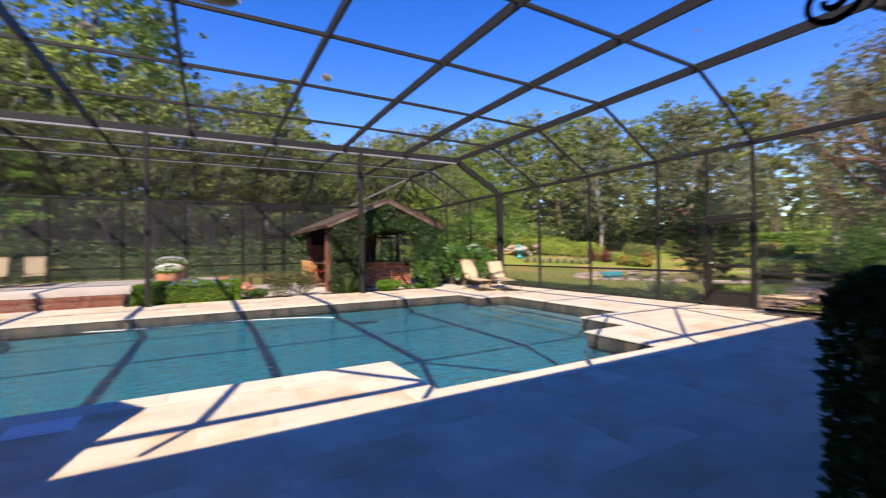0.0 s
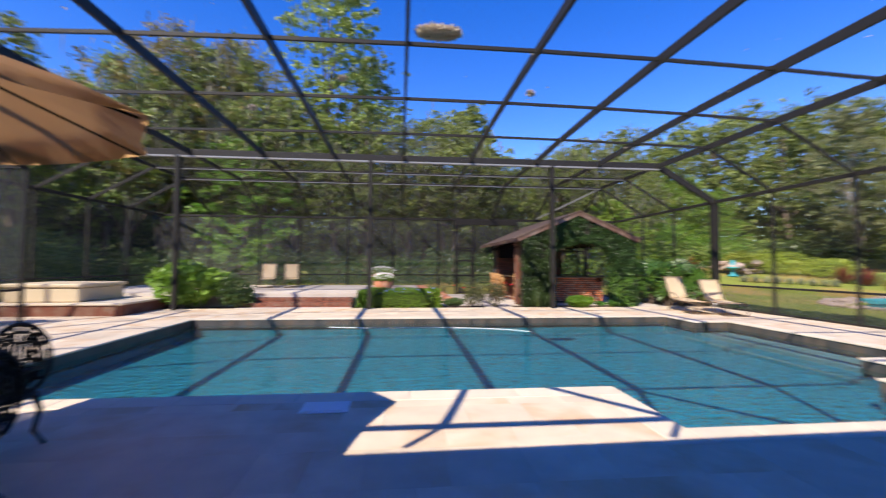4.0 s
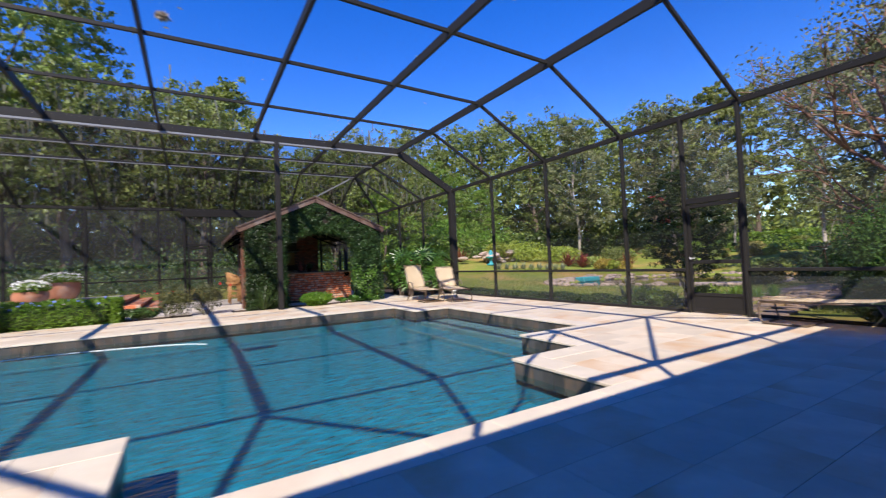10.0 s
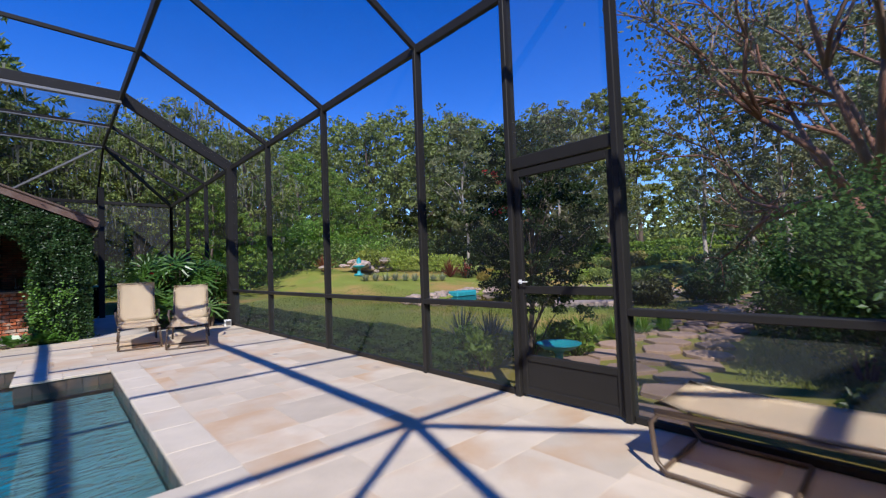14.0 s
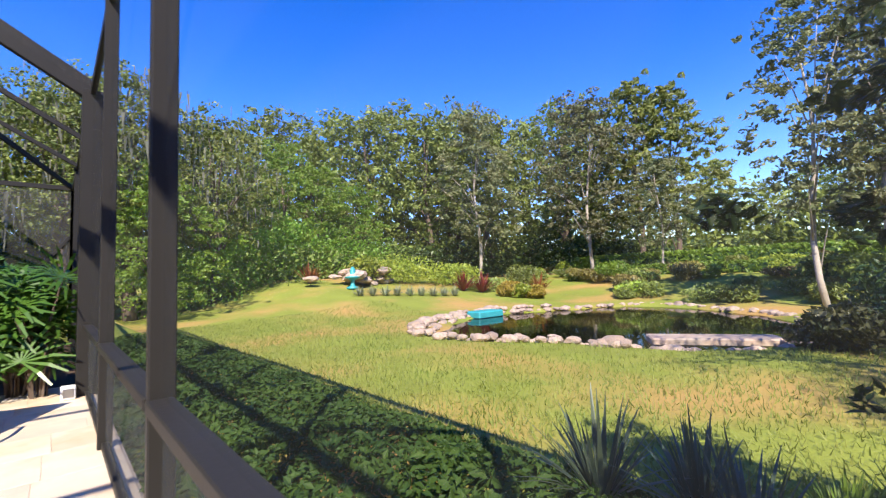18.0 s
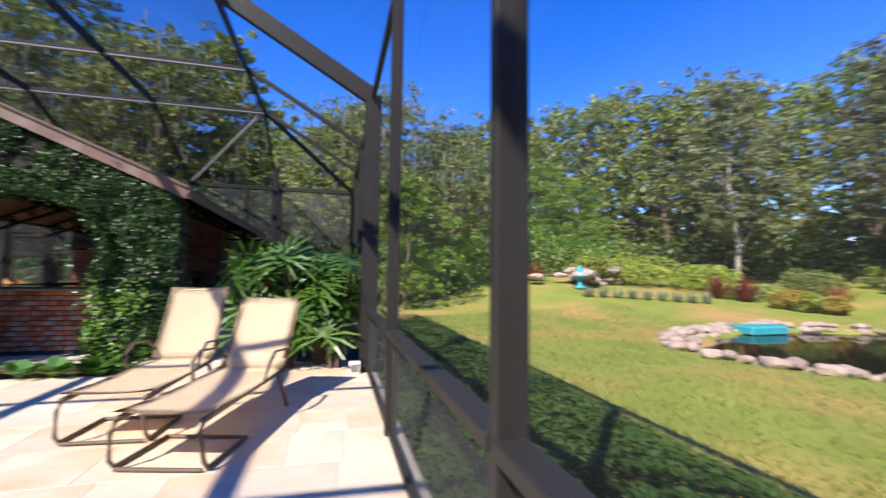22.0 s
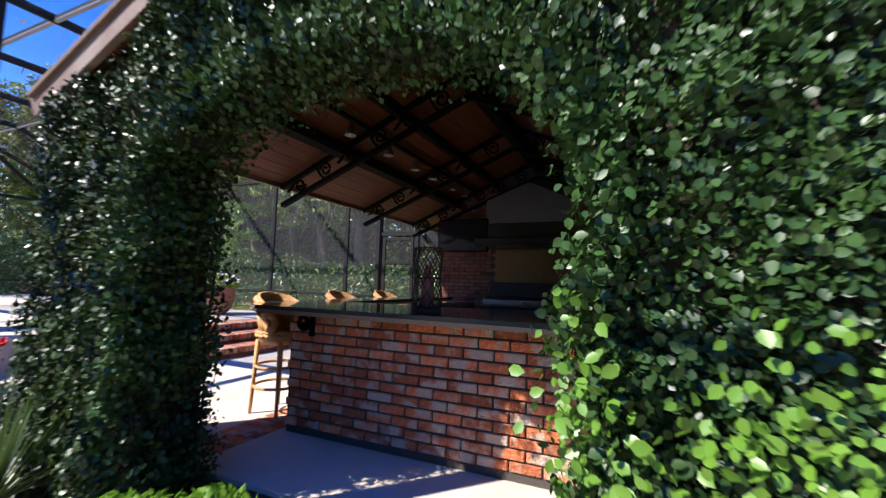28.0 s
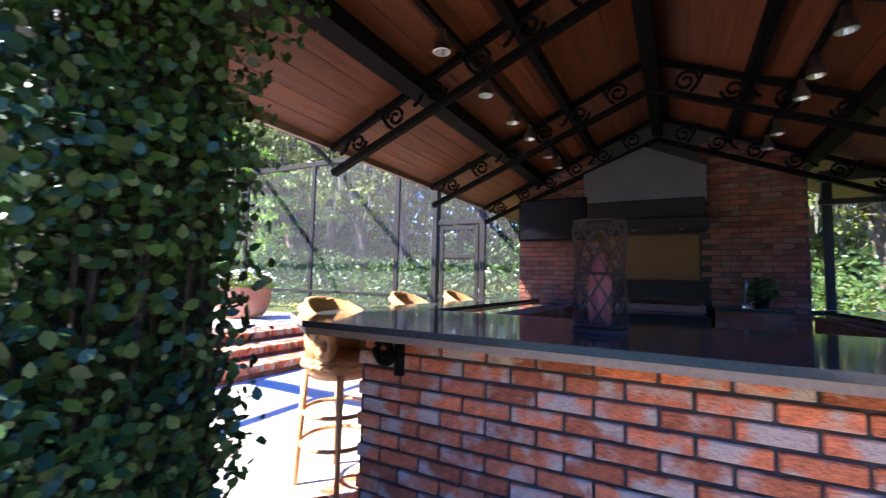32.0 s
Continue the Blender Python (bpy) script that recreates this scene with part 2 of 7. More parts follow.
WOODC = mat("cedar_boards", (0.118, 0.034, 0.010), 0.55, var=0.55, scale=2.6, bump=0.2, bscale=20, rnd=0.30, stretch=(8, 0.45, 8), stain=(0.060, 0.016, 0.005), stain_scale=2.2, stain_at=(0.50, 0.74), spec=0.3)
WOODT = mat("brown_trim", (0.115, 0.062, 0.042), 0.6, var=0.25, scale=5, bump=0.2, stain=(0.20, 0.15, 0.12), stain_scale=1.5)
SHINGLE = mat("brown_shingle", (0.13, 0.085, 0.065), 0.9, var=0.3, scale=10, bump=0.4, island=0.25)
STEEL = mat("brushed_steel", (0.42, 0.42, 0.42), 0.28, 1.0, var=0.1, scale=4, bump=0.03, bscale=120)
DARKSTEEL = mat("dark_steel", (0.030, 0.026, 0.023), 0.35, 0.5, var=0.15, scale=4, bump=0.03)
GOLDTILE = mat("gold_backsplash", (0.17, 0.095, 0.030), 0.35, 0.4, var=0.25, scale=6, bump=0.15)
SCREENTV = mat("tv_glass", (0.012, 0.014, 0.018), 0.08, var=0.1, bump=0.0)
SLING = mat("tan_sling", (0.80, 0.65, 0.44), 0.75, var=0.07, scale=3, bump=0.3, bscale=260)
FRAMEB = mat("bronze_frame", (0.11, 0.075, 0.05), 0.4, var=0.15, scale=8, bump=0.05)
CANVAS = mat("tan_canvas", (0.55, 0.34, 0.16), 0.8, var=0.08, scale=3, bump=0.2, bscale=150, translucent=0.45)
DARKCLAY = mat("dark_clay", (0.16, 0.062, 0.040), 0.7, var=0.25, scale=6, bump=0.2)
TERRA = mat("terracotta", (0.42, 0.17, 0.09), 0.8, var=0.2, scale=6, bump=0.2, stain=(0.48, 0.29, 0.2), stain_scale=2.5)
RATTAN = mat("honey_rattan", (0.52, 0.27, 0.10), 0.5, var=0.25, scale=30, bump=0.5, bscale=120)
CONC = mat("patio_concrete", (0.52, 0.46, 0.40), 0.8, var=0.12, scale=2.5, bump=0.15, stain=(0.44, 0.37, 0.31))
SPA = mat("cream_spa_cover", (0.55, 0.45, 0.30), 0.6, var=0.1, scale=2, bump=0.1)
WHITE = mat("white_paint", (0.78, 0.77, 0.74), 0.5, var=0.05, scale=5, bump=0.05)
TRIMB = mat("beige_trim", (0.20, 0.16, 0.105), 0.45, var=0.08, scale=3, bump=0.05)
STUCCO = mat("house_stucco", (0.45, 0.38, 0.29), 0.9, var=0.12, scale=4, bump=0.4, bscale=90)
BARK = mat("bark", (0.13, 0.095, 0.07), 0.9, var=0.4, scale=5, bump=0.9, bscale=18, stretch=(1, 1, 0.3))
BARKW = mat("pale_bark", (0.42, 0.36, 0.30), 0.8, var=0.3, scale=5, bump=0.4, bscale=18, stain=(0.2, 0.15, 0.11))
BARKR = mat("cinnamon_bark", (0.20, 0.088, 0.050), 0.7, var=0.35, scale=4, bump=0.4, stain=(0.27, 0.19, 0.13))
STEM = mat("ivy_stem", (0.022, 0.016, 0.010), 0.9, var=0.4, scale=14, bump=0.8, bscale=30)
SOIL = mat("mulch", (0.075, 0.045, 0.028), 0.95, var=0.5, scale=18, bump=0.9, bscale=50)
GRASS = mat("lawn", (0.205, 0.235, 0.042), 0.9, var=0.3, scale=0.8, bump=0.9, bscale=26, stain=(0.40, 0.25, 0.085), stain_scale=0.30, spec=0.1)
STONE = mat("tan_stone", (0.40, 0.29, 0.22), 0.9, var=0.3, scale=4, bump=0.7, bscale=12, rnd=0.3, stain=(0.25, 0.22, 0.19), stain_scale=2)
FLAG = mat("flagstone", (0.36, 0.24, 0.17), 0.9, var=0.25, scale=3, bump=0.5, rnd=0.2)
TEAL = mat("teal_patina", (0.03, 0.30, 0.33), 0.5, var=0.25, scale=6, bump=0.2)
PINKG = mat("pink_glass", (0.36, 0.11, 0.11), 0.2, var=0.2, scale=12, bump=0.1)
PETALR = mat("red_petals", (0.60, 0.02, 0.03), 0.6, var=0.2, bump=0)
PETALW = mat("white_petals", (0.80, 0.78, 0.74), 0.6, var=0.1, bump=0)
PETALB = mat("blue_petals", (0.22, 0.30, 0.75), 0.6, var=0.1, bump=0)
FARG = mat("far_foliage", (0.045, 0.075, 0.025), 0.9, var=0.5, scale=0.6, bump=0.9, bscale=1.5)
IVYM = leafmat("ivy_leaf", (0.008, 0.022, 0.006), (0.040, 0.082, 0.018), 0.38, 0.06, 0.3, patch=3.0)
OAKM = leafmat("oak_leaf", (0.045, 0.080, 0.016), (0.31, 0.37, 0.080), 0.5, 0.24, patch=0.7)
HEDGEM = leafmat("hedge_leaf", (0.055, 0.19, 0.013), (0.23, 0.43, 0.040), 0.45, 0.45)
YOUNGM = leafmat("young_ivy_leaf", (0.06, 0.18, 0.016), (0.14, 0.31, 0.035), 0.35, 0.35)
# Near-black greens: the shade lying on this tree is put into the leaf colour
HOLLYM = leafmat("shaded_evergreen_leaf", (0.009, 0.022, 0.006), (0.040, 0.068, 0.015), 0.5, 0.22, 0.25)
DARKM = leafmat("holly_leaf", (0.022, 0.060, 0.012), (0.085, 0.150, 0.028), 0.6, 0.3, 0.2)
OLIVEM = leafmat("autumn_leaf", (0.10, 0.095, 0.028), (0.42, 0.34, 0.09), 0.5, 0.24, patch=0.5)
PINEM = leafmat("pine_needle", (0.07, 0.11, 0.020), (0.36, 0.41, 0.085), 0.5, 0.24)
LIMEM = leafmat("bright_leaf", (0.11, 0.23, 0.022), (0.24, 0.36, 0.045), 0.45, 0.35)
SHRUBM = leafmat("shrub_leaf", (0.030, 0.068, 0.016), (0.085, 0.140, 0.030), 0.4, 0.25)
PALMM = leafmat("palm_leaf", (0.045, 0.13, 0.018), (0.11, 0.23, 0.030), 0.35, 0.3)
MOSSM = leafmat("spanish_moss", (0.10, 0.105, 0.075), (0.20, 0.195, 0.145), 0.9, 0.3)
CRAPEM = leafmat("crape_leaf", (0.09, 0.12, 0.040), (0.25, 0.235, 0.105), 0.5, 0.3)
MOUNDM = leafmat("mound_leaf", (0.20, 0.30, 0.030), (0.40, 0.45, 0.060), 0.5, 0.3)
YELM = leafmat("yellow_leaf", (0.30, 0.25, 0.03), (0.42, 0.30, 0.05), 0.5, 0.3)
ROSEM = leafmat("rose_leaf", (0.040, 0.062, 0.018), (0.15, 0.135, 0.05), 0.5, 0.3)
REDM = leafmat("red_leaf", (0.16, 0.035, 0.02), (0.30, 0.09, 0.03), 0.5, 0.3)

# ---- mesh helpers ----


def box(bm, x0, y0, z0, x1, y1, z1, bev=0.0, m=None):
    v = [bm.verts.new((x, y, z)) for z in (z0, z1) for y in (y0, y1) for x in (x0, x1)]
    f = [bm.faces.new([v[i] for i in q]) for q in ((0, 2, 3, 1), (4, 5, 7, 6), (0, 1, 5, 4), (2, 6, 7, 3), (0, 4, 6, 2), (1, 3, 7, 5))]
    if m is not None:
        bmesh.ops.transform(bm, matrix=m, verts=v)
    if bev:
        bmesh.ops.bevel(bm, geom=list({e for q in f for e in q.edges}), offset=bev, segments=1, affect='EDGES')


def boxed(x0, y0, z0, x1, y1, z1, bev=0.0):
    bm = bmesh.new()
    box(bm, x0, y0, z0, x1, y1, z1, bev)
    return bm


def tube(bm, pts, r, seg=8, r1=None, flat=1.0):
    """A round bar along points, tapering from r to r1."""
    pts = [Vector(p) for p in pts]
    n = len(pts)
    rings = []
    for i, p in enumerate(pts):
        d = (pts[min(i + 1, n - 1)] - pts[max(i - 1, 0)])
        d = d.normalized() if d.length > 1e-9 else Vector((0, 0, 1))
        a = d.cross(Vector((0, 0, 1)) if abs(d.z) < 0.95 else Vector((1, 0, 0))).normalized()
        b = d.cross(a)
        rr = r if r1 is None else r + (r1 - r) * i / max(n - 1, 1)
        rings.append([bm.verts.new(p + (a * math.cos(t) + b * math.sin(t) * flat) * rr) for t in [2 * math.pi * k / seg for k in range(seg)]])
    for u, v in zip(rings, rings[1:]):
        for k in range(seg):
            bm.faces.new((u[k], u[(k + 1) % seg], v[(k + 1) % seg], v[k]))
    for ring in (rings[0][::-1], rings[-1]):
        bm.faces.new(ring)


def lathe(bm, prof, seg=24, at=(0, 0, 0)):
    """A turned shape from (radius, height) pairs."""
    rings = [[bm.verts.new((at[0] + r * math.cos(2 * math.pi * k / seg), at[1] + r * math.sin(2 * math.pi * k / seg), at[2] + z)) for k in range(seg)] for r, z in prof]
    for u, v in zip(rings, rings[1:]):
        for k in range(seg):
            bm.faces.new((u[k], u[(k + 1) % seg], v[(k + 1) % seg], v[k]))
    bm.faces.new(rings[0][::-1])
    bm.faces.new(rings[-1])


def spiral(cx, cz, r0, r1, a0, turns, n=20):
    """Points of a scroll in a plane, as (u, v)."""
    return [(cx + (r0 + (r1 - r0) * i / n) * math.cos(a0 + 2 * math.pi * turns * i / n), cz + (r0 + (r1 - r0) * i / n) * math.sin(a0 + 2 * math.pi * turns * i / n)) for i in range(n + 1)]


def done(bm, name, smooth=False):
    me = bpy.data.meshes.new(name)
    bm.normal_update()
    bm.to_mesh(me)
    bm.free()
    if smooth:
        for p in me.polygons:
            p.use_smooth = True
    return me


def part(name, shape, material, parent=None, label="", smooth=False, m=None):
    """Links a bmesh or mesh as one object under a thing or a part."""
    me = shape if isinstance(shape, bpy.types.Mesh) else done(shape, name, smooth)
    if not me.materials:
        me.materials.append(material)
    ob = new(name, me)
    if parent is not None:
        ob.parent = parent
    if m is not None:
        ob.matrix_basis = m
    if label:
        tagged(ob, label)
    return ob


def thing(name, label, category, x=0, y=0, z=0, rz=0, group="", kind=""):
    ob = new(name)
    ob.matrix_basis = pose(x, y, z, 0, 0, rz)
    ob.empty_display_size = 0.1
    return tagged(ob, label, category, group, kind)


def raw(name, verts, quads, material, smooth=False):
    """A mesh from arrays of corners and four-cornered faces."""
    me = bpy.data.meshes.new(name)
    verts, quads = np.asarray(verts, np.float32), np.asarray(quads, np.int32)
    me.vertices.add(len(verts))
    me.vertices.foreach_set("co", verts.ravel())
    me.loops.add(quads.size)
    me.loops.foreach_set("vertex_index", quads.ravel())
    me.polygons.add(len(quads))
    me.polygons.foreach_set("loop_start", np.arange(0, quads.size, 4, dtype=np.int32))
    me.polygons.foreach_set("use_smooth", np.full(len(quads), smooth, dtype=bool))
    me.update(calc_edges=True)
    me.materials.append(material)
    return me


def leaves(rng, pts, size, jitter=0.4, normal=None, spread=1.0, long=1.6):
    """Bent four-cornered leaves at points: corners and faces."""
    n = len(pts)
    d = rng.normal(size=(n, 3))
    if normal is not None:
        d = d * spread + np.asarray(normal)
    d /= np.linalg.norm(d, axis=1, keepdims=True) + 1e-9
    a = np.cross(d, rng.normal(size=(n, 3)))
    a /= np.linalg.norm(a, axis=1, keepdims=True) + 1e-9
    b = np.cross(d, a)
    s = (size * (1 + jitter * rng.uniform(-1, 1, n)))[:, None]
    p = np.asarray(pts)
    v = np.stack([p - a * s * long * 0.5, p + b * s * 0.42 + d * s * 0.14, p + a * s * long * 0.5, p - b * s * 0.42 + d * s * 0.14], 1).reshape(-1, 3)
    q = np.arange(4 * n).reshape(n, 4)
    return v, q


def round_leaves(rng, pts, size, jitter=0.35, normal=None, spread=0.45, long=1.35):
    """Folded oval leaves of two halves: corners and faces."""
    n = len(pts)
    d = rng.normal(size=(n, 3))
    if normal is not None:
        d = d * spread + np.asarray(normal)
    d /= np.linalg.norm(d, axis=1, keepdims=True) + 1e-9
    a = np.cross(d, rng.normal(size=(n, 3)))
    a /= np.linalg.norm(a, axis=1, keepdims=True) + 1e-9
    b = np.cross(d, a)
    s = (size * (1 + jitter * rng.uniform(-1, 1, n)))[:, None]
    p = np.asarray(pts)
    h = d * s * 0.07
    v = np.stack([p - a * s * long * 0.46, p - a * s * 0.26 + b * s * 0.47 + h, p + a * s * 0.24 + b * s * 0.43 + h, p + a * s * long * 0.56, p + a * s * 0.24 - b * s * 0.43 + h, p - a * s * 0.26 - b * s * 0.47 + h], 1).reshape(-1, 3)
    i = np.arange(n)[:, None] * 6
    return v, np.concatenate([i + [0, 1, 2, 3], i + [0, 3, 4, 5]])


def ball_points(rng, n, c, r, hollow=0.55):
    d = rng.normal(size=(n, 3))
    d /= np.linalg.norm(d, axis=1, keepdims=True)
    return np.asarray(c) + d * np.asarray(r) * (hollow + (1 - hollow) * rng.uniform(0, 1, (n, 1)) ** 0.5)


def prism(bm, outline, z0, z1):
    lo = [bm.verts.new((x, y, z0)) for x, y in outline]
    hi = [bm.verts.new((x, y, z1)) for x, y in outline]
    n = len(outline)
    bm.faces.new(hi)
    bm.faces.new(lo[::-1])
    for i in range(n):
        bm.faces.new((lo[i], lo[(i + 1) % n], hi[(i + 1) % n], hi[i]))


def bar(bm, p, q, w, h):
    """A straight rectangular bar from p to q, w across and h deep."""
    p, q = Vector(p), Vector(q)
    d = (q - p).normalized()
    a = d.cross(Vector((0, 0, 1)))
    a = a.normalized() if a.length > 1e-3 else Vector((1, 0, 0))
    b = a.cross(d)
    r = [[bm.verts.new(c + a * sx * w / 2 + b * sz * h / 2) for sx, sz in ((-1, -1), (1, -1), (1, 1), (-1, 1))] for c in (p, q)]
    for k in range(4):
        bm.faces.new((r[0][k], r[0][(k + 1) % 4], r[1][(k + 1) % 4], r[1][k]))
    bm.faces.new(r[0][::-1])
    bm.faces.new(r[1])


# ---- ground ----
PX, PY, PA, PB = 23.4, 14.3, 5.7, 4.6


def pond_r(x, y):
    a = math.atan2((y - PY) / PB, (x - PX) / PA)
    return math.hypot((x - PX) / PA, (y - PY) / PB) / (1 + 0.07 * math.sin(3 * a + 1) + 0.05 * math.sin(5 * a))


def lift(x, y):
    """Height of the ground."""
    if -13.5 < x < 10.42 and -14 < y < 22.3 and not (x < -8.3 and y < -0.6):
        return -2.6
    z = -0.14
    s = min(max((x - 29) / 13, 0), 1)
    z += 1.55 * s * s * (3 - 2 * s)
    s = min(max((y - 19.5) / 13, 0), 1) * min(max((x - 12) / 8, 0), 1)
    z += 1.55 * s * s * (3 - 2 * s) * (1 if x < 30 else max(0, 1 - (x - 30) / 8))
    if y > 22 and x < 12:
        z += 0.45
    z += 0.05 * noise.noise((x * 0.25, y * 0.25, 0))
    r = pond_r(x, y)
    if r < 1.25:
        t = min(max((1.25 - r) / 0.3, 0), 1)
        z = z * (1 - t) + t * (-0.30 if r > 1.0 else -0.30 - 1.3 * min(1, (1 - r) * 4))
    return z


def axis(lo, hi, fine_lo, fine_hi, step):
    mid = np.arange(fine_lo, fine_hi + 1e-6, step)
    out = fine_hi + (hi - fine_hi) * (np.arange(1, 15) / 14) ** 2.2
    inn = fine_lo + (lo - fine_lo) * (np.arange(1, 15) / 14) ** 2.2
    return np.concatenate([inn[::-1], mid, out])


gx = np.sort(np.concatenate([axis(-900, 900, -20, 48, 0.8), [-13.51, -13.49, 10.41, 10.43]]))
gy = np.sort(np.concatenate([axis(-900, 900, -16, 40, 0.8), [-14.01, -13.99, 22.29, 22.31]]))
gv = np.array([(x, y, lift(x, y)) for y in gy for x in gx])
nx = len(gx)
gq = np.array([(j * nx + i, j * nx + i + 1, (j + 1) * nx + i + 1, (j + 1) * nx + i) for j in range(len(gy) - 1) for i in range(nx - 1)])
gme = raw("ground", gv, gq, GRASS)
for p_ in gme.polygons:
    p_.use_smooth = True
tagged(new("ground", gme), "wide mown lawn, green with dry tan patches", "lawn", kind="structure")

# ---- deck, pool ----
DECK = (-13.4, -0.2, 10.42, 15.0)
# pool outline, anticlockwise
POOL = [(-6.6, 5.2), (1.44, 5.2), (1.44, 3.85), (5.2, 3.85), (5.2, 5.27), (6.33, 5.27), (6.33, 6.44), (7.68, 6.44), (7.68, 10.9), (6.72, 10.9), (6.72, 12.17), (-6.6, 12.17)]


def in_pool(x, y):
    inside = False
    for (x0, y0), (x1, y1) in zip(POOL, POOL[1:] + POOL[:1]):
        if (y0 > y) != (y1 > y) and x < (x1 - x0) * (y - y0) / (y1 - y0) + x0:
            inside = not inside
    return inside


# slab cells that leave the pool open
cut_x = sorted({DECK[0], DECK[2], *[p[0] for p in POOL]})
cut_y = sorted({DECK[1], DECK[3], *[p[1] for p in POOL]})
bm = bmesh.new()
for x0, x1 in zip(cut_x, cut_x[1:]):
    for y0, y1 in zip(cut_y, cut_y[1:]):
        if not in_pool((x0 + x1) / 2, (y0 + y1) / 2):
            box(bm, x0, y0, -0.30, x1, y1, -0.012)
floor = tagged(part("floor", bm, GROUT), "travertine pool deck bedded in sandy grout", "pool deck", kind="structure")

pool = thing("swimming_pool", "L-shaped swimming pool with blue plaster and pale stone coping", "swimming pool")
bm = bmesh.new()
for (x0, y0), (x1, y1) in zip(POOL, POOL[1:] + POOL[:1]):
    a, b, c, d = [bm.verts.new(v) for v in ((x0, y0, -0.02), (x1, y1, -0.02), (x1, y1, -0.46), (x0, y0, -0.46))]
    bm.faces.new((a, d, c, b))
bm.faces.new([bm.verts.new((x, y, -0.46)) for x, y in POOL])
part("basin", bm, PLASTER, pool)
part("pool_step", boxed(6.85, 6.45, -0.46, 7.67, 10.89, -0.29), SHELF, pool)
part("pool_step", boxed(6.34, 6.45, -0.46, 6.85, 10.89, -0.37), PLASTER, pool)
for x_, z_ in ((6.34, -0.37), (6.85, -0.29)):
    part("tile_trim", boxed(x_ - 0.005, 6.46, z_ - 0.03, x_ + 0.022, 10.88, z_ + 0.005), SHELF, pool, "pale tile line on the step edge")
part("pool_step", boxed(4.5, 3.86, -0.46, 5.19, 4.6, -0.33), SHELF, pool)
bm = bmesh.new()
bm.faces.new([bm.verts.new((x, y, -0.17)) for x, y in POOL])
wob = tagged(part("water", bm, WATER), "clear blue rippled pool water in sunlight", "water", kind="structure")
wob.visible_shadow = False
# cleaner hose lying in the pool
bm = bmesh.new()
tube(bm, [(-3.0 + 5.3 * t - 0.9 * max(0, t - 0.8) * math.sin(14 * t), 11.75 - 0.25 * math.sin(5 * t) - 2.9 * max(0, t - 0.45) ** 1.3, -0.178) for t in np.linspace(0, 1, 60)], 0.011, 6)
hose = tagged(part("pool_hose", bm, WHITE, smooth=True), "white cleaner hose floating in the pool", "hose")
lid = thing("skimmer_lid", "white square skimmer lid set in the deck", "skimmer lid", -1.88, 4.72, 0.0)
part("frame", boxed(-0.24, -0.17, -0.01, 0.24, 0.17, 0.010, 0.004), WHITE, lid)
part("cover", boxed(-0.20, -0.13, 0.008, 0.20, 0.13, 0.016, 0.003), WHITE, lid)

# ---- house wall behind the camera ----
bm = bmesh.new()
box(bm, 0.95, -0.45, 0, 13.0, -0.13, 3.4)
box(bm, -7.8, -0.45, 0, -1.9, -0.13, 3.4)
box(bm, -1.9, -0.45, 2.55, 0.95, -0.13, 3.4)
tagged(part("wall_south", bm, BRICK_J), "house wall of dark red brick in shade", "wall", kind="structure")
bm = bmesh.new()
box(bm, -7.8, -14, 3.3, 13.0, -0.13, 3.42)
box(bm, -7.4, -0.13, 3.3, 7.45, 0.80, 3.42)
tagged(part("ceiling", bm, STUCCO), "plain soffit under the house eave", "ceiling", kind="structure")
bm = bmesh.new()
box(bm, -7.8, -14, -0.1, 13.0, -0.2, 0.0)
box(bm, -7.8, -14, 0.0, -7.6, -0.45, 3.3)
box(bm, 12.8, -14, 0.0, 13.0, -0.45, 3.3)
box(bm, -7.8, -14.2, 0.0, 13.0, -14.0, 3.3)
tagged(part("wall_house", bm, STUCCO), "plain beige walls and floor of the house room", "wall", kind="structure")
bm = bmesh.new()
for x0, x1, ys, ye in ((-7.4, 7.5, 0.78, 1.03), (7.5, 13.2, -0.08, -0.08)):
    lo_, hi_ = [[bm.verts.new(p) for p in ((x0, ys, 3.42 + d), (x1, ye, 3.42 + d), (x1, -6.6, 9.0 + d), (x0, -6.6, 9.0 + d), (x1, -14.2, 3.42 + d), (x0, -14.2, 3.42 + d))] for d in (0.0, 0.16)]
    for a, b in (((0, 1, 2, 3), 0), ((3, 2, 4, 5), 0)):
        bm.faces.new([hi_[i] for i in a])
        bm.faces.new([lo_[i] for i in a[::-1]])
    bm.faces.new((lo_[0], lo_[1], hi_[1], hi_[0]))
    for e in ((0, 3, 5), (1, 2, 4)):
        bm.faces.new([lo_[i] for i in e])
        bm.faces.new([hi_[i] for i in e])
tagged(part("roof_house", bm, SHINGLE), "brown shingled eave of the house", "roof", kind="structure")
door = thing("door_1", "beige painted door surround in the brick opening", "door", kind="structure")
part("door_frame", boxed(0.86, -0.36, 0, 0.95, -0.20, 2.5, 0.01), TRIMB, door)
part("door_frame", boxed(0.90, -0.80, 0, 0.98, -0.36, 2.5, 0.02), TRIMB, door)
part("door_frame", boxed(-1.9, -0.45, 2.5, 0.95, -0.14, 2.56, 0.01), TRIMB, door)
part("door_panel", boxed(0.93, -1.7, 0.02, 0.97, -0.8, 2.48, 0.01), TRIMB, door)

# ---- pool enclosure: aluminium frame and screens ----
ZE, ZR = 3.83, 5.10
EAST, WEST, WEST2, NORTH = 10.30, -10.25, -12.55, 21.9
RX = [8.15, 5.85, 3.55, 1.25, -1.05, -3.35, -5.65, -7.95]
RY = [2.30, 4.97, 7.38, 9.78, 12.21, 14.67, 17.0, 19.15]


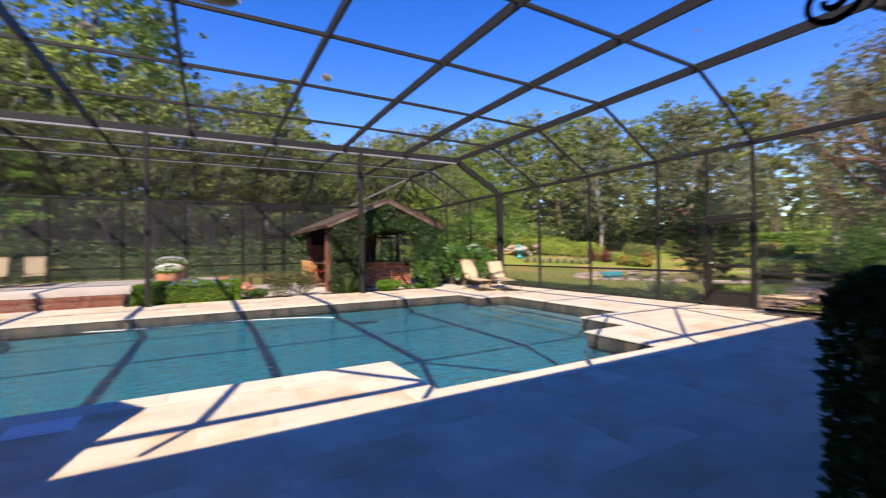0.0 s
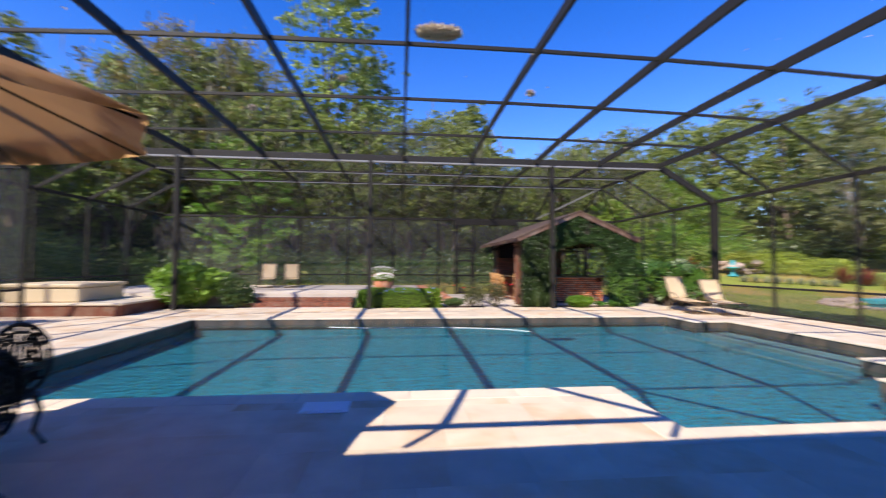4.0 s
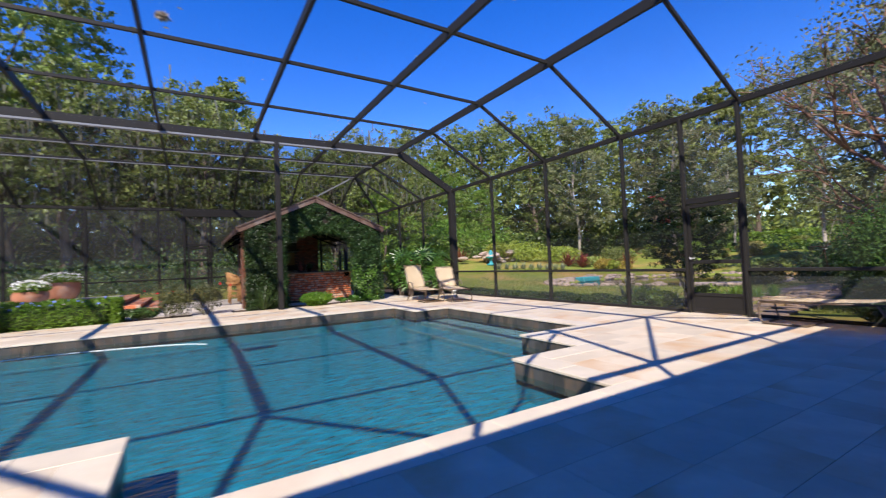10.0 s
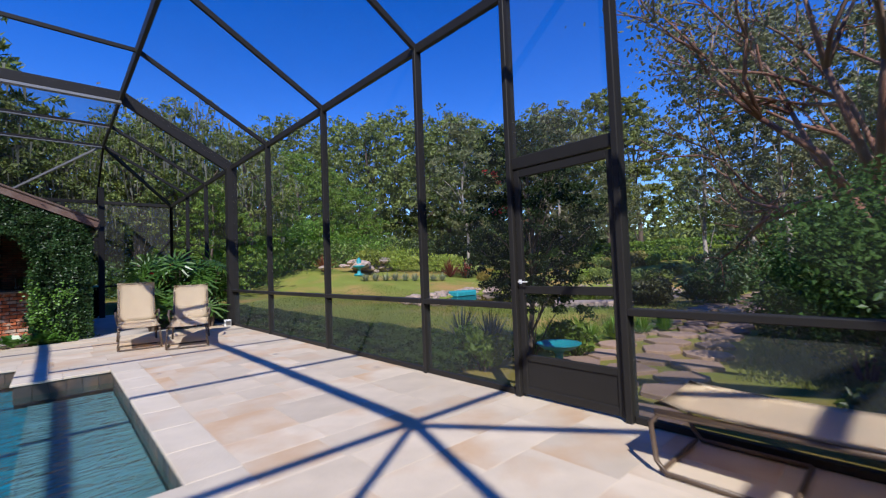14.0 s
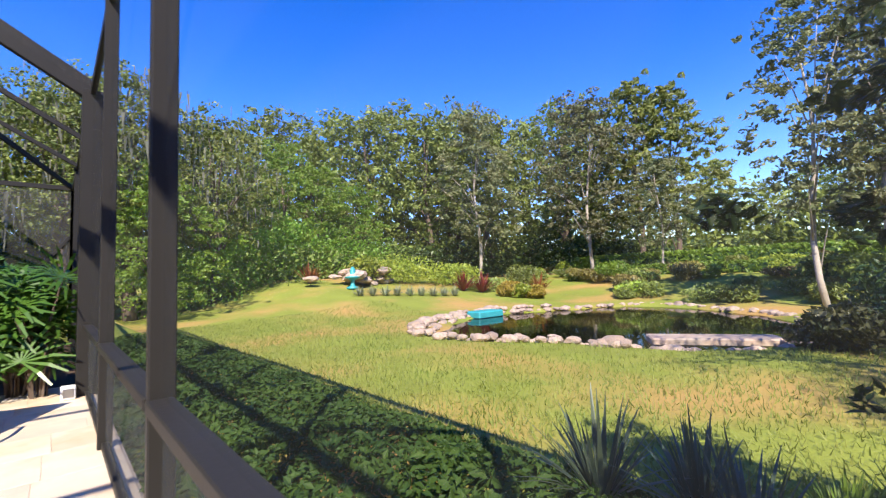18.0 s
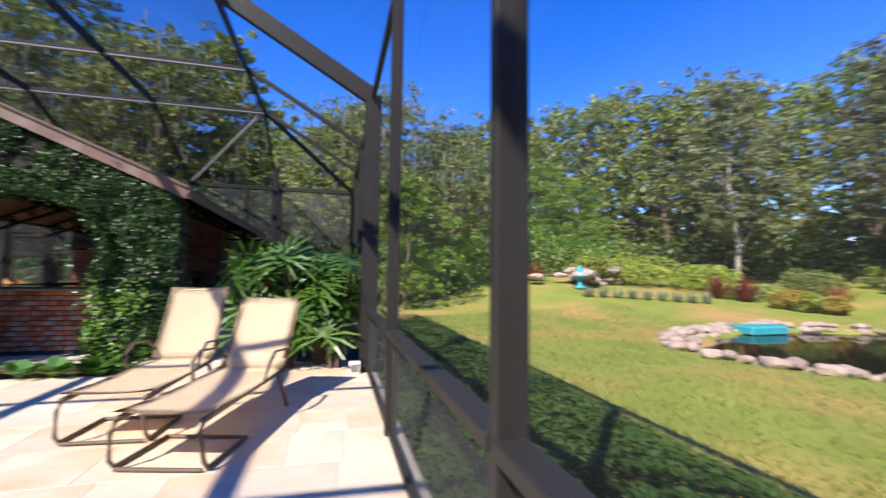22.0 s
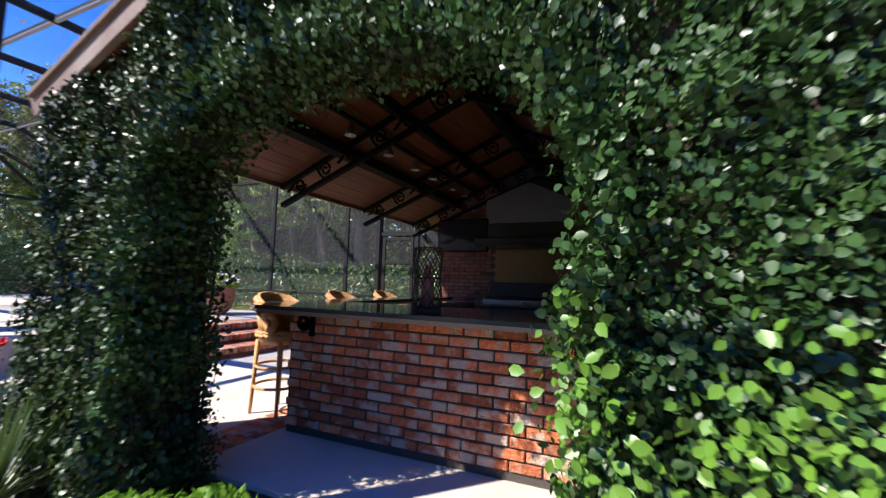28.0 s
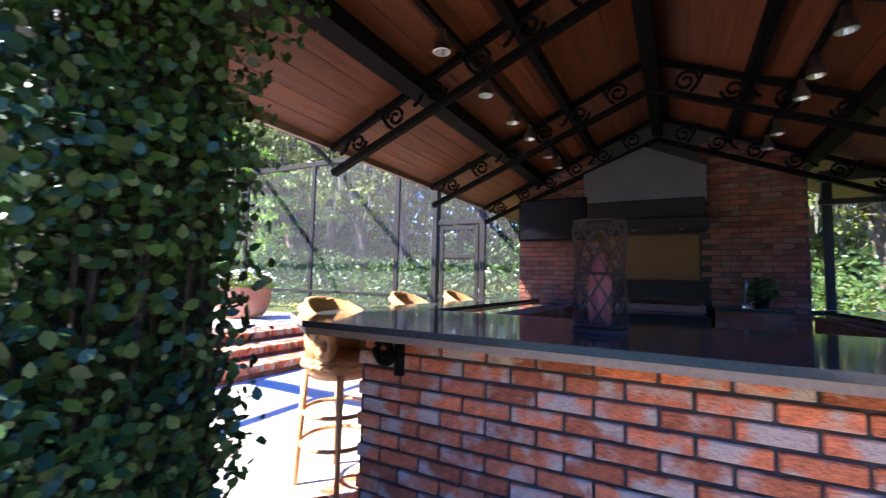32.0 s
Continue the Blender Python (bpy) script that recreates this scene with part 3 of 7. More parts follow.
def zr(x, y):
    """Height of the slightly crowned flat roof."""
    return ZR + 0.17 * max(0, 1 - ((x - 0.1) / 8.05) ** 2) * max(0, 1 - ((y - 8.0) / 6.67) ** 2)


cage = thing("pool_enclosure", "dark bronze aluminium pool enclosure with insect screens", "pool enclosure", kind="structure")


def beam(name, p, q, w, h):
    bm = bmesh.new()
    bar(bm, p, q, w, h)
    bmesh.ops.bevel(bm, geom=bm.edges[:], offset=0.006, segments=1, affect='EDGES')
    return part(name, bm, BRONZE, cage)


def screen(pts, roof=False, low=False, east_side=False, rear=False, north=False):
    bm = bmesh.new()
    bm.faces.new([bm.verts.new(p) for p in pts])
    part("screen", bm, SCREEN_B if north else SCREEN_N if rear else SCREEN_R if roof else (SCREEN_L if low else (SCREEN_E if east_side else SCREEN)), cage)


east_y = [0.35, 2.65, 5.0, 6.03, 7.38, 9.78, 12.21, 14.67, 17.0, 19.3, 21.9]
for y in east_y:
    w = 0.22 if y == 14.67 else (0.10 if y not in (5.0, 6.03) else 0.12)
    beam("post", (EAST, y, 0), (EAST, y, ZE), w, w if y == 14.67 else 0.055)
for y0, y1 in zip(east_y, east_y[1:]):
    beam("eave_beam", (EAST, y0, ZE), (EAST, y1, ZE), 0.06, 0.11)
    if (y0, y1) != (5.0, 6.03):
        beam("chair_rail", (EAST - 0.01, y0 + 0.03, 0.83), (EAST - 0.01, y1 - 0.03, 0.83), 0.10, 0.055)
        beam("base_rail", (EAST, y0 + 0.03, 0.03), (EAST, y1 - 0.03, 0.03), 0.05, 0.055)
        screen([(EAST, y0, 0.83), (EAST, y1, 0.83), (EAST, y1, ZE), (EAST, y0, ZE)], east_side=True)
        screen([(EAST, y0, 0), (EAST, y1, 0), (EAST, y1, 0.83), (EAST, y0, 0.83)], low=True)
    else:
        screen([(EAST, y0, 2.2), (EAST, y1, 2.2), (EAST, y1, ZE), (EAST, y0, ZE)])
beam("door_header", (EAST, 5.0, 2.16), (EAST, 6.03, 2.16), 0.06, 0.11)
sdoor = thing("door_2", "closed bronze aluminium screen door with a kick panel", "screen door", kind="structure")
for y in (5.06, 5.97):
    part("stile", boxed(EAST - 0.02, y - 0.03, 0.02, EAST + 0.02, y + 0.03, 2.09, 0.004), BRONZE, sdoor)
for z, hh in ((2.06, 0.035), (0.98, 0.035), (0.36, 0.03), (0.06, 0.035)):
    part("rail", boxed(EAST - 0.018, 5.09, z - hh, EAST + 0.018, 5.94, z + hh, 0.004), BRONZE, sdoor)
part("kick_panel", boxed(EAST - 0.006, 5.09, 0.09, EAST + 0.006, 5.94, 0.33), BRONZE, sdoor)
for z0, z1 in ((0.39, 0.945), (1.015, 2.025)):
    bm = bmesh.new()
    bm.faces.new([bm.verts.new((EAST, y, z)) for y, z in ((5.09, z0), (5.94, z0), (5.94, z1), (5.09, z1))])
    part("screen", bm, SCREEN_E, sdoor)
bm = bmesh.new()
box(bm, EAST - 0.026, 5.955, 1.035, EAST - 0.02, 5.985, 1.075, 0.002)
tube(bm, [(EAST - 0.02, 5.97, 1.055), (EAST - 0.055, 5.97, 1.055), (EAST - 0.055, 5.87, 1.055)], 0.007, 6)
part("handle", bm, WHITE, sdoor, "pale latch handle")
# mansard slope on the east
for y in [4.97, 7.38, 9.78, 12.21, 17.0, 19.15]:
    beam("rafter", (RX[0], y, ZR), (EAST, y, ZE), 0.05, 0.08)
beam("portal_beam", (RX[0], 14.67, ZR), (EAST, 14.67, ZE), 0.10, 0.24)
for y0, y1 in zip([2.3, 4.97, 7.38, 9.78, 12.21, 14.67, 17.0], [4.97, 7.38, 9.78, 12.21, 14.67, 17.0, 19.15]):
    screen([(RX[0], y0, ZR), (RX[0], y1, ZR), (EAST, y1, ZE), (EAST, y0, ZE)])
# flat roof
for x in RX + [-10.3]:
    lo = 2.3 if x > -10 else 11.6
    bm = bmesh.new()
    nodes = [y for y in RY if lo <= y < 14] + [14.62]
    nodes = ([lo] if nodes[0] > lo else []) + nodes
    for ya, yb in zip(nodes, nodes[1:]):
        bar(bm, (x, ya, zr(x, ya)), (x, yb, zr(x, yb)), 0.06, 0.17)
    part("roof_beam", bm, BRONZE, cage)
    beam("roof_beam", (x, 14.72, ZR), (x, 19.15, ZR), 0.05, 0.13)
    beam("rafter", (x, 19.15, ZR), (x, NORTH, ZE), 0.05, 0.11)
    if x > -10:
        beam("rafter", (x, 2.3, zr(x, 2.3)), (x, 1.0, 4.04), 0.05, 0.11)
for y in RY:
    lo = -7.95 if y < 11.5 else -10.3
    big = y == 14.67
    if y > 14:
        beam("gutter_beam" if big else "purlin", (lo, y, ZR), (RX[0], y, ZR), 0.12 if big else 0.055, 0.20 if big else 0.06)
    else:
        bm = bmesh.new()
        nodes = [x for x in sorted(RX + [-10.3]) if x >= lo - 0.01]
        for xa, xb in zip(nodes, nodes[1:]):
            bar(bm, (xa, y, zr(xa, y)), (xb, y, zr(xb, y)), 0.055, 0.06)
        part("purlin", bm, BRONZE, cage)
    if y > 14:
        bm = bmesh.new()
        bar(bm, (lo, y, ZR - (0.13 if big else 0.045)), (RX[0], y, ZR - (0.13 if big else 0.045)), 0.13 if big else 0.06, 0.05 if big else 0.025)
        part("gutter", bm, PALEAL, cage, "pale grey gutter strip")
xs = (RX + [-10.3])[::-1]
for x0, x1 in zip(xs, xs[1:]):
    for y0, y1 in zip(RY, RY[1:]):
        if x0 > -10 or y0 > 12:
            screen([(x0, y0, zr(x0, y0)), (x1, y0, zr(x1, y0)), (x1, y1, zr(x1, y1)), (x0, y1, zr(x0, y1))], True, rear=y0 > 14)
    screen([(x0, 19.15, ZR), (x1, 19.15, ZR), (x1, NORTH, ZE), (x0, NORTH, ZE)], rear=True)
beam("hip_beam", (RX[0], 19.15, ZR), (EAST, NORTH, ZE), 0.06, 0.11)
beam("hip_beam", (-10.3, 19.15, ZR), (WEST2, NORTH, ZE), 0.06, 0.11)
beam("hip_beam", (RX[0], 2.3, ZR), (EAST, 0.35, ZE), 0.10, 0.26)
beam("eave_beam", (-7.95, 1.0, 4.04), (8.15, 1.0, 4.04), 0.06, 0.11)
beam("fascia_strut", (8.15, 1.0, 4.04), (EAST, 0.35, ZE), 0.06, 0.11)
beam("brace", (5.85, 2.3, ZR - 0.03), (3.55, 1.0, 4.0), 0.05, 0.07)
beam("brace", (5.85, 2.3, ZR - 0.03), (8.15, 1.0, 4.0), 0.05, 0.07)
beam("brace", (3.55, 2.3, ZR - 0.03), (1.25, 1.0, 4.0), 0.05, 0.07)
beam("brace", (-1.05, 2.3, ZR - 0.03), (1.25, 1.0, 4.0), 0.05, 0.07)
beam("brace", (-3.35, 2.3, ZR - 0.03), (-1.05, 1.0, 4.0), 0.05, 0.07)
for x in RX[1:]:
    beam("hanger", (x, 1.0, 3.5), (x, 1.0, 4.0), 0.05, 0.05)
# posts under the gutter beam
for x in (-8.32, -2.15, 4.18):
    beam("post", (x, 14.67, 0), (x, 14.67, ZR - 0.1), 0.13, 0.20)
# north wall
north_x = [-12.55, -10.3, -8.0, -6.1, -3.75, -1.5, 0.8, 1.69, 2.64, 4.9, 7.3, 8.22, 10.3]
for x in north_x:
    beam("post", (x, NORTH, 0), (x, NORTH, ZE), 0.10, 0.055 if x != 1.69 else 0.14)
for x0, x1 in zip(north_x, north_x[1:]):
    beam("eave_beam", (x0, NORTH, ZE), (x1, NORTH, ZE), 0.06, 0.11)
    beam("chair_rail", (x0, NORTH, 0.98), (x1, NORTH, 0.98), 0.06, 0.055)
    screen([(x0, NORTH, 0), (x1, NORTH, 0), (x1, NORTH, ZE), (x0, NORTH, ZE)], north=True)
beam("portal_beam", (1.69, NORTH - 0.02, 3.68), (4.9, NORTH - 0.02, 3.68), 0.09, 0.26)
beam("post", (8.21, 20.95, 0), (8.21, 20.95, ZE + 0.35), 0.15, 0.15)
beam("door_header", (7.0, 20.95, 2.50), (8.14, 20.95, 2.50), 0.07, 0.12)
beam("door_header", (7.0, 20.95, 2.22), (8.14, 20.95, 2.22), 0.05, 0.06)
bm = bmesh.new()
bar(bm, (RX[0] - 0.1, 19.2, ZR - 0.06), (5.85, NORTH, ZE + 0.04), 0.045, 0.06)
part("brace", bm, PALEAL, cage, "pale grey diagonal brace")
beam("brace", (8.6, NORTH, 0.1), (10.25, NORTH, 2.6), 0.05, 0.07)
beam("brace", (-12.0, NORTH, 0.3), (-10.5, NORTH, 3.4), 0.05, 0.07)
beam("door_header", (1.69, NORTH, 2.35), (2.64, NORTH, 2.35), 0.06, 0.09)
ndoor = thing("door_3", "closed dark aluminium screen door in the rear wall", "screen door", kind="structure")
for x in (1.83, 2.53):
    part("stile", boxed(x - 0.04, NORTH - 0.02, 0.02, x + 0.04, NORTH + 0.02, 2.28, 0.01), BRONZE, ndoor)
for z in (2.23, 1.72, 0.95, 0.10):
    part("rail", boxed(1.87, NORTH - 0.018, z - 0.04, 2.49, NORTH + 0.018, z + 0.04, 0.01), BRONZE, ndoor)
# west walls
for y in [0.35, 2.65, 4.2, 5.2, 7.38, 9.5, 11.5]:
    beam("post", (WEST, y, 0), (WEST, y, ZE), 0.10, 0.06)
beam("eave_beam", (WEST, 0.35, ZE), (WEST, 11.5, ZE), 0.06, 0.11)
beam("chair_rail", (WEST, 0.35, 0.83), (WEST, 11.5, 0.83), 0.08, 0.055)
beam("door_header", (WEST, 4.2, 2.16), (WEST, 5.2, 2.16), 0.06, 0.11)
screen([(WEST, 0.35, 0), (WEST, 11.5, 0), (WEST, 11.5, ZE), (WEST, 0.35, ZE)])
screen([(-7.95, 2.3, ZR), (-7.95, 11.5, ZR), (WEST, 11.5, ZE), (WEST, 2.3, ZE)])
for y in [4.97, 7.38, 9.78]:
    beam("rafter", (-7.95, y, ZR), (WEST, y, ZE), 0.05, 0.08)
for y in [11.5, 14.67, 17.0, 19.3]:
    beam("post", (WEST2, y, 0), (WEST2, y, ZE), 0.10, 0.06)
    beam("rafter", (-10.3, max(y, 11.6), ZR), (WEST2, y, ZE), 0.06, 0.11)
for y0, y1 in ((11.5, 14.67), (14.67, 17.0), (17.0, 19.3), (19.3, 21.9)):
    beam("eave_beam", (WEST2, y0, ZE), (WEST2, y1, ZE), 0.06, 0.11)
    beam("chair_rail", (WEST2, y0, 0.98), (WEST2, y1, 0.98), 0.08, 0.055)
    screen([(WEST2, y0, 0), (WEST2, y1, 0), (WEST2, y1, ZE), (WEST2, y0, ZE)])
screen([(WEST2, 11.5, 0), (WEST, 11.5, 0), (WEST, 11.5, ZE), (WEST2, 11.5, ZE)])
beam("eave_beam", (WEST2, 11.5, ZE), (WEST, 11.5, ZE), 0.06, 0.11)
beam("brace", (WEST2 + 0.1, 11.5, 0.2), (WEST - 0.4, 11.5, 3.5), 0.05, 0.07)

# ---- patio behind the pool ----
floor_bar = tagged(part("floor_bar", boxed(-0.3, 15.95, -0.3, 7.45, 22.0, 0.0), CONC), "pale concrete patio round the bar", "patio", kind="structure")
for x0, y0, x1, y1 in ((7.45, 15.0, 10.42, 15.45), (7.45, 15.45, 8.75, 22.0), (-6.6, 15.0, -2.8, 16.0), (1.9, 15.0, 2.9, 15.95)):
    part("slab", boxed(x0, y0, -0.3, x1, y1, 0.0), CONC, floor_bar)
# the last, eastern bed is dark soil in place of shaded patio, cutting bounce light
for k, (x0, y0, x1, y1) in enumerate(((-13.4, 15.0, -6.6, 16.0), (-2.8, 15.0, 1.9, 15.95), (2.9, 15.0, 7.45, 15.95), (8.75, 15.45, 10.42, 22.0))):
    tagged(part("planting_bed", boxed(x0, y0, -0.3, x1, y1, -0.03), SOIL), "dark mulched bed, along the deck and standing in for shaded floor to the east", "planting bed", kind="structure")
edge_brick = boxed(0, 0, 0.0, 0.192, 0.090, 0.006, 0.002)
edge_brick = done(edge_brick, "brick")
edge_brick.materials.append(BRICK)
for k in range(46):
    for j in range(2):
        part("brick", edge_brick, BRICK, floor_bar, m=pose(3.72 + 0.198 * j, 16.0 + 0.098 * k, 0))
patio = thing("raised_patio", "raised concrete terrace with red brick steps", "terrace", kind="structure")
part("slab", boxed(-13.4, 16.0, -0.3, -0.3, 22.0, 0.45), CONC, patio)
for k in range(3):
    part("step", boxed(-0.3 + 0.42 * k, 16.92, 0, 0.11 + 0.42 * k, 21.84, 0.43 - 0.145 * k), MORTAR, patio)
    if k:
        part("step", boxed(-6.6, 16.01 - 0.33 * k, 0, -2.8, 16.33 - 0.33 * k, 0.44 - 0.15 * k), MORTAR, patio)
        bm = bmesh.new()
        for j in range(48):
            box(bm, -6.6 + 0.079 * j, 16.0 - 0.33 * k, 0.35 - 0.15 * k, -6.53 + 0.079 * j, 16.32 - 0.33 * k, 0.45 - 0.15 * k)
        for j in range(18):
            box(bm, -6.6 + 0.21 * j, 16.0 - 0.33 * k, 0.27 - 0.15 * k, -6.40 + 0.21 * j, 16.2 - 0.33 * k, 0.34 - 0.15 * k)
        tagged(part("brickwork", bm, BRICK_J, patio, "red brick edging"), kind="stuff")
rise = boxed(-0.22, -0.0345, -0.095, 0.25, 0.0345, 0.0, 0.004)
rise = done(rise, "brick")
rise.materials.append(BRICK)
for k in range(3):
    for j in range(63):
        part("brick", rise, BRICK, patio, m=pose(-0.10 + 0.42 * k, 16.94 + 0.0785 * j, 0.455 - 0.145 * k))
    bm = bmesh.new()
    for j in range(24):
        box(bm, 0.105 + 0.42 * k, 16.92 + 0.206 * j, 0.29 - 0.145 * k, 0.135 + 0.42 * k, 17.115 + 0.206 * j, 0.352 - 0.145 * k)
    tagged(part("brickwork", bm, BRICK_J, patio, "red brick riser"), kind="stuff")
spa_base = thing("spa_platform", "low brick platform under the spa", "platform", kind="structure")
part("wall", boxed(-12.5, 13.0, 0, -8.9, 15.9, 0.30), BRICK_J, spa_base)
part("cap", boxed(-12.5, 12.96, 0.30, -8.86, 15.9, 0.36, 0.01), COPING, spa_base)
spa = thing("hot_tub", "square cream hot tub with a flat cover", "hot tub", -11.2, 14.3, 0.36)
part("body", boxed(-1.0, -1.0, 0, 1.0, 1.0, 0.42, 0.03), SPA, spa)
part("cover", boxed(-1.05, -1.05, 0.42, 1.05, 1.05, 0.53, 0.03), SPA, spa)

# ---- cabana ----
RXC, ZRG, EL, ERX, ZEV = 5.45, 3.49, 3.10, 7.80, 2.48
Y0C, Y1C = 15.34, 22.6
cab = thing("cabana", "gabled brown cabana with an ivy-covered front arch", "cabana")


def slope(x):
    return ZRG - (ZRG - ZEV) * (abs(x - RXC) / ((RXC - EL) if x < RXC else (ERX - RXC)))


for side, xe in (("west", EL), ("east", ERX)):
    n = 14
    for k in range(n):
        bm = bmesh.new()
        xa, xb = RXC + (xe - RXC) * k / n, RXC + (xe - RXC) * (k + 1) / n + (0.03 if xe > RXC else -0.03)
        bar(bm, (xa, (Y0C + Y1C) / 2, slope(xa) + 0.01 + 0.012), ((xb), (Y0C + Y1C) / 2, slope(min(max(xb, EL), ERX)) + 0.004), Y1C - Y0C, 0.02)
        part("shingle_course", bm, SHINGLE, cab)
    n = 16
    for k in range(n):
        bm = bmesh.new()
        f0, f1 = (k + 0.012) / n, (k + 0.988) / n
        xa, xb = RXC + (xe - RXC) * f0, RXC + (xe - RXC) * f1
        bar(bm, (xa, (Y0C + Y1C) / 2, slope(xa) - 0.06), (xb, (Y0C + Y1C) / 2, slope(xb) - 0.06), Y1C - Y0C - 0.05, 0.025)
        part("board", bm, WOODC, cab)
    bm = bmesh.new()
    bar(bm, (RXC, Y0C, ZRG - 0.055), (xe, Y0C, ZEV - 0.055), 0.05, 0.17)
    part("rake_board", bm, WOODT, cab, "weathered brown rake board")
    bm = bmesh.new()
    bar(bm, (RXC, Y0C - 0.03, ZRG + 0.03), (xe, Y0C - 0.03, ZEV + 0.03), 0.05, 0.035)
    part("roof_edge", bm, SHINGLE, cab)
    bm = bmesh.new()
    bar(bm, (xe, Y0C, ZEV - 0.06), (xe, Y1C, ZEV - 0.06), 0.04, 0.12)
    part("fascia", bm, WOODT, cab)
bm = bmesh.new()
box(bm, RXC - 0.06, Y0C + 0.1, ZRG - 0.30, RXC + 0.06, Y1C, ZRG - 0.09)
part("ridge_beam", bm, IRON, cab)
# purlins under the boards
for xq in (3.95, 6.95, 4.7, 6.2):
    bm = bmesh.new()
    bar(bm, (xq, Y0C + 0.1, slope(xq) - 0.12), (xq, Y1C, slope(xq) - 0.12), 0.16 if xq in (3.95, 6.95) else 0.07, 0.12)
    part("purlin", bm, IRON, cab)
# iron trusses with scrolls
for yt in (16.0, 17.6, 19.25, 20.8):
    for xe in (EL, ERX):
        sg = 1 if xe > RXC else -1
        L_ = abs(xe - RXC)
        bm = bmesh.new()
        bar(bm, (RXC, yt, slope(RXC) - 0.12), (xe - sg * 0.02, yt, slope(xe) - 0.12), 0.05, 0.05)
        bar(bm, (RXC, yt, slope(RXC) - 0.40), (xe - sg * 0.05, yt, slope(xe) - 0.33), 0.06, 0.05)
        part("truss", bm, IRON, cab)
        for k in range(6):
            bm = bmesh.new()
            xc = RXC + sg * L_ * (0.12 + 0.15 * k)
            zc = (slope(xc) - 0.12 + slope(RXC) - 0.40 + (slope(xe) - 0.33 - slope(RXC) + 0.40) * (0.12 + 0.15 * k)) / 2
            rr = 0.098 - 0.004 * k
            p1 = [(xc + sg * u, yt, zc + v) for u, v in spiral(0, 0, rr, rr * 0.25, math.pi * (k % 2), 1.4, 18)]
            tube(bm, p1, 0.015, 6)
            p2 = [(xc + sg * (0.16 * t + 0.03), yt, zc + (rr * math.cos(math.pi * t)) * (1 if k % 2 else -1)) for t in np.linspace(0, 1, 8)]
            tube(bm, p2, 0.015, 6)
            part("scroll", bm, IRON, cab)
# brick piers and ivy wall core
for xc, yc in ((3.42, 16.15), (7.40, 16.0)):
    part("pier", boxed(xc - 0.14, yc - 0.2, 0, xc + 0.14, yc + 0.2, slope(xc) - 0.12), BRICK_J, cab, "red brick pier")
AXL, AXR, AZ = 4.42, 6.82, 2.05


def in_arch(x, z, pad=0.0):
    if not (AXL - pad < x < AXR + pad):
        return False
    c = (AXL + AXR) / 2
    return z < AZ - 0.28 + pad + 0.62 * math.sqrt(max(0, 1 - ((x - c) / ((AXR - AXL) / 2 + pad)) ** 2))


# solid near-black fill behind the ivy, standing in for shade between the leaves
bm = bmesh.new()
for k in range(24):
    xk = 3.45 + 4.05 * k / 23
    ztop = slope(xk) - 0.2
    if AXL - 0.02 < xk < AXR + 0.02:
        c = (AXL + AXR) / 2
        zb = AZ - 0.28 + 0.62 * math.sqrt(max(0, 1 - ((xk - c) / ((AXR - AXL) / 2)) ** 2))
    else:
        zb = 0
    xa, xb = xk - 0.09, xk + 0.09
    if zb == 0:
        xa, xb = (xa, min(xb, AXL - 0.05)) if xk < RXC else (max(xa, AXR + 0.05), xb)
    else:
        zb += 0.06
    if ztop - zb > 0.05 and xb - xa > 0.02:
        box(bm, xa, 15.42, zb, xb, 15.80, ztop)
tagged(part("arch_wall", bm, STEM, cab, "near-black fill behind the ivy that darkens the gaps between leaves"), kind="stuff")
rng = np.random.default_rng(5)
pts, nrm = [], []
while len(pts) < 50000:
    x, z = rng.uniform(3.3, 7.7), rng.uniform(0, 3.35)
    if z > slope(x) - 0.17 or in_arch(x, z, -0.02):
        continue
    bulge = 0.10 * noise.noise((x * 1.6, z * 1.6, 3)) + 0.07 * noise.noise((x * 5, z * 5, 7))
    base = 15.33 - (0.12 if z < 1.5 else 0.0) * (1 - z / 1.5) - bulge
    pts.append((x, base + abs(rng.normal(0, 0.085)) - 0.05 * max(0, noise.noise((x * 9, z * 9, 1))), z))
    nrm.append((0, -1.0, 0.35))
edge = []
while len(edge) < 18000:
    t = rng.uniform(0, 1)
    c = (AXL + AXR) / 2
    y = rng.uniform(15.18, 15.85)
    if t < 0.35:
        x, z, n_ = AXL, rng.uniform(0, AZ - 0.2), (1, -0.1, 0.2)
    elif t < 0.7:
        x, z, n_ = AXR, rng.uniform(0, AZ - 0.2), (-1, -0.1, 0.2)
    else:
        a = rng.uniform(0, math.pi)
        x, z, n_ = c - (AXR - AXL) / 2 * math.cos(a), AZ - 0.28 + 0.62 * math.sin(a), (0, -0.3, -0.6)
    j = rng.normal(0, 0.06, 3)
    edge.append((x + j[0] + 0.05 * math.sin(9 * z), y, z + j[2]))
    nrm.append(n_)
back = []
while len(back) < 5000:
    x, z = rng.uniform(3.3, 7.7), rng.uniform(0, 3.3)
    if z < slope(x) - 0.2 and not in_arch(x, z, -0.02):
        back.append((x, 15.90 + rng.normal(0, 0.04), z))
        nrm.append((0, 1, 0.2))
sides = []
while len(sides) < 1600:
    z = rng.uniform(0, 2.4)
    right = rng.uniform() < 0.5
    sides.append(((7.62 if right else 3.38) + rng.normal(0, 0.06), rng.uniform(15.25, 16.1), z))
    nrm.append((1 if right else -1, 0, 0.2))
nrm = np.array(nrm)
spots = np.array(pts + edge + back + sides)
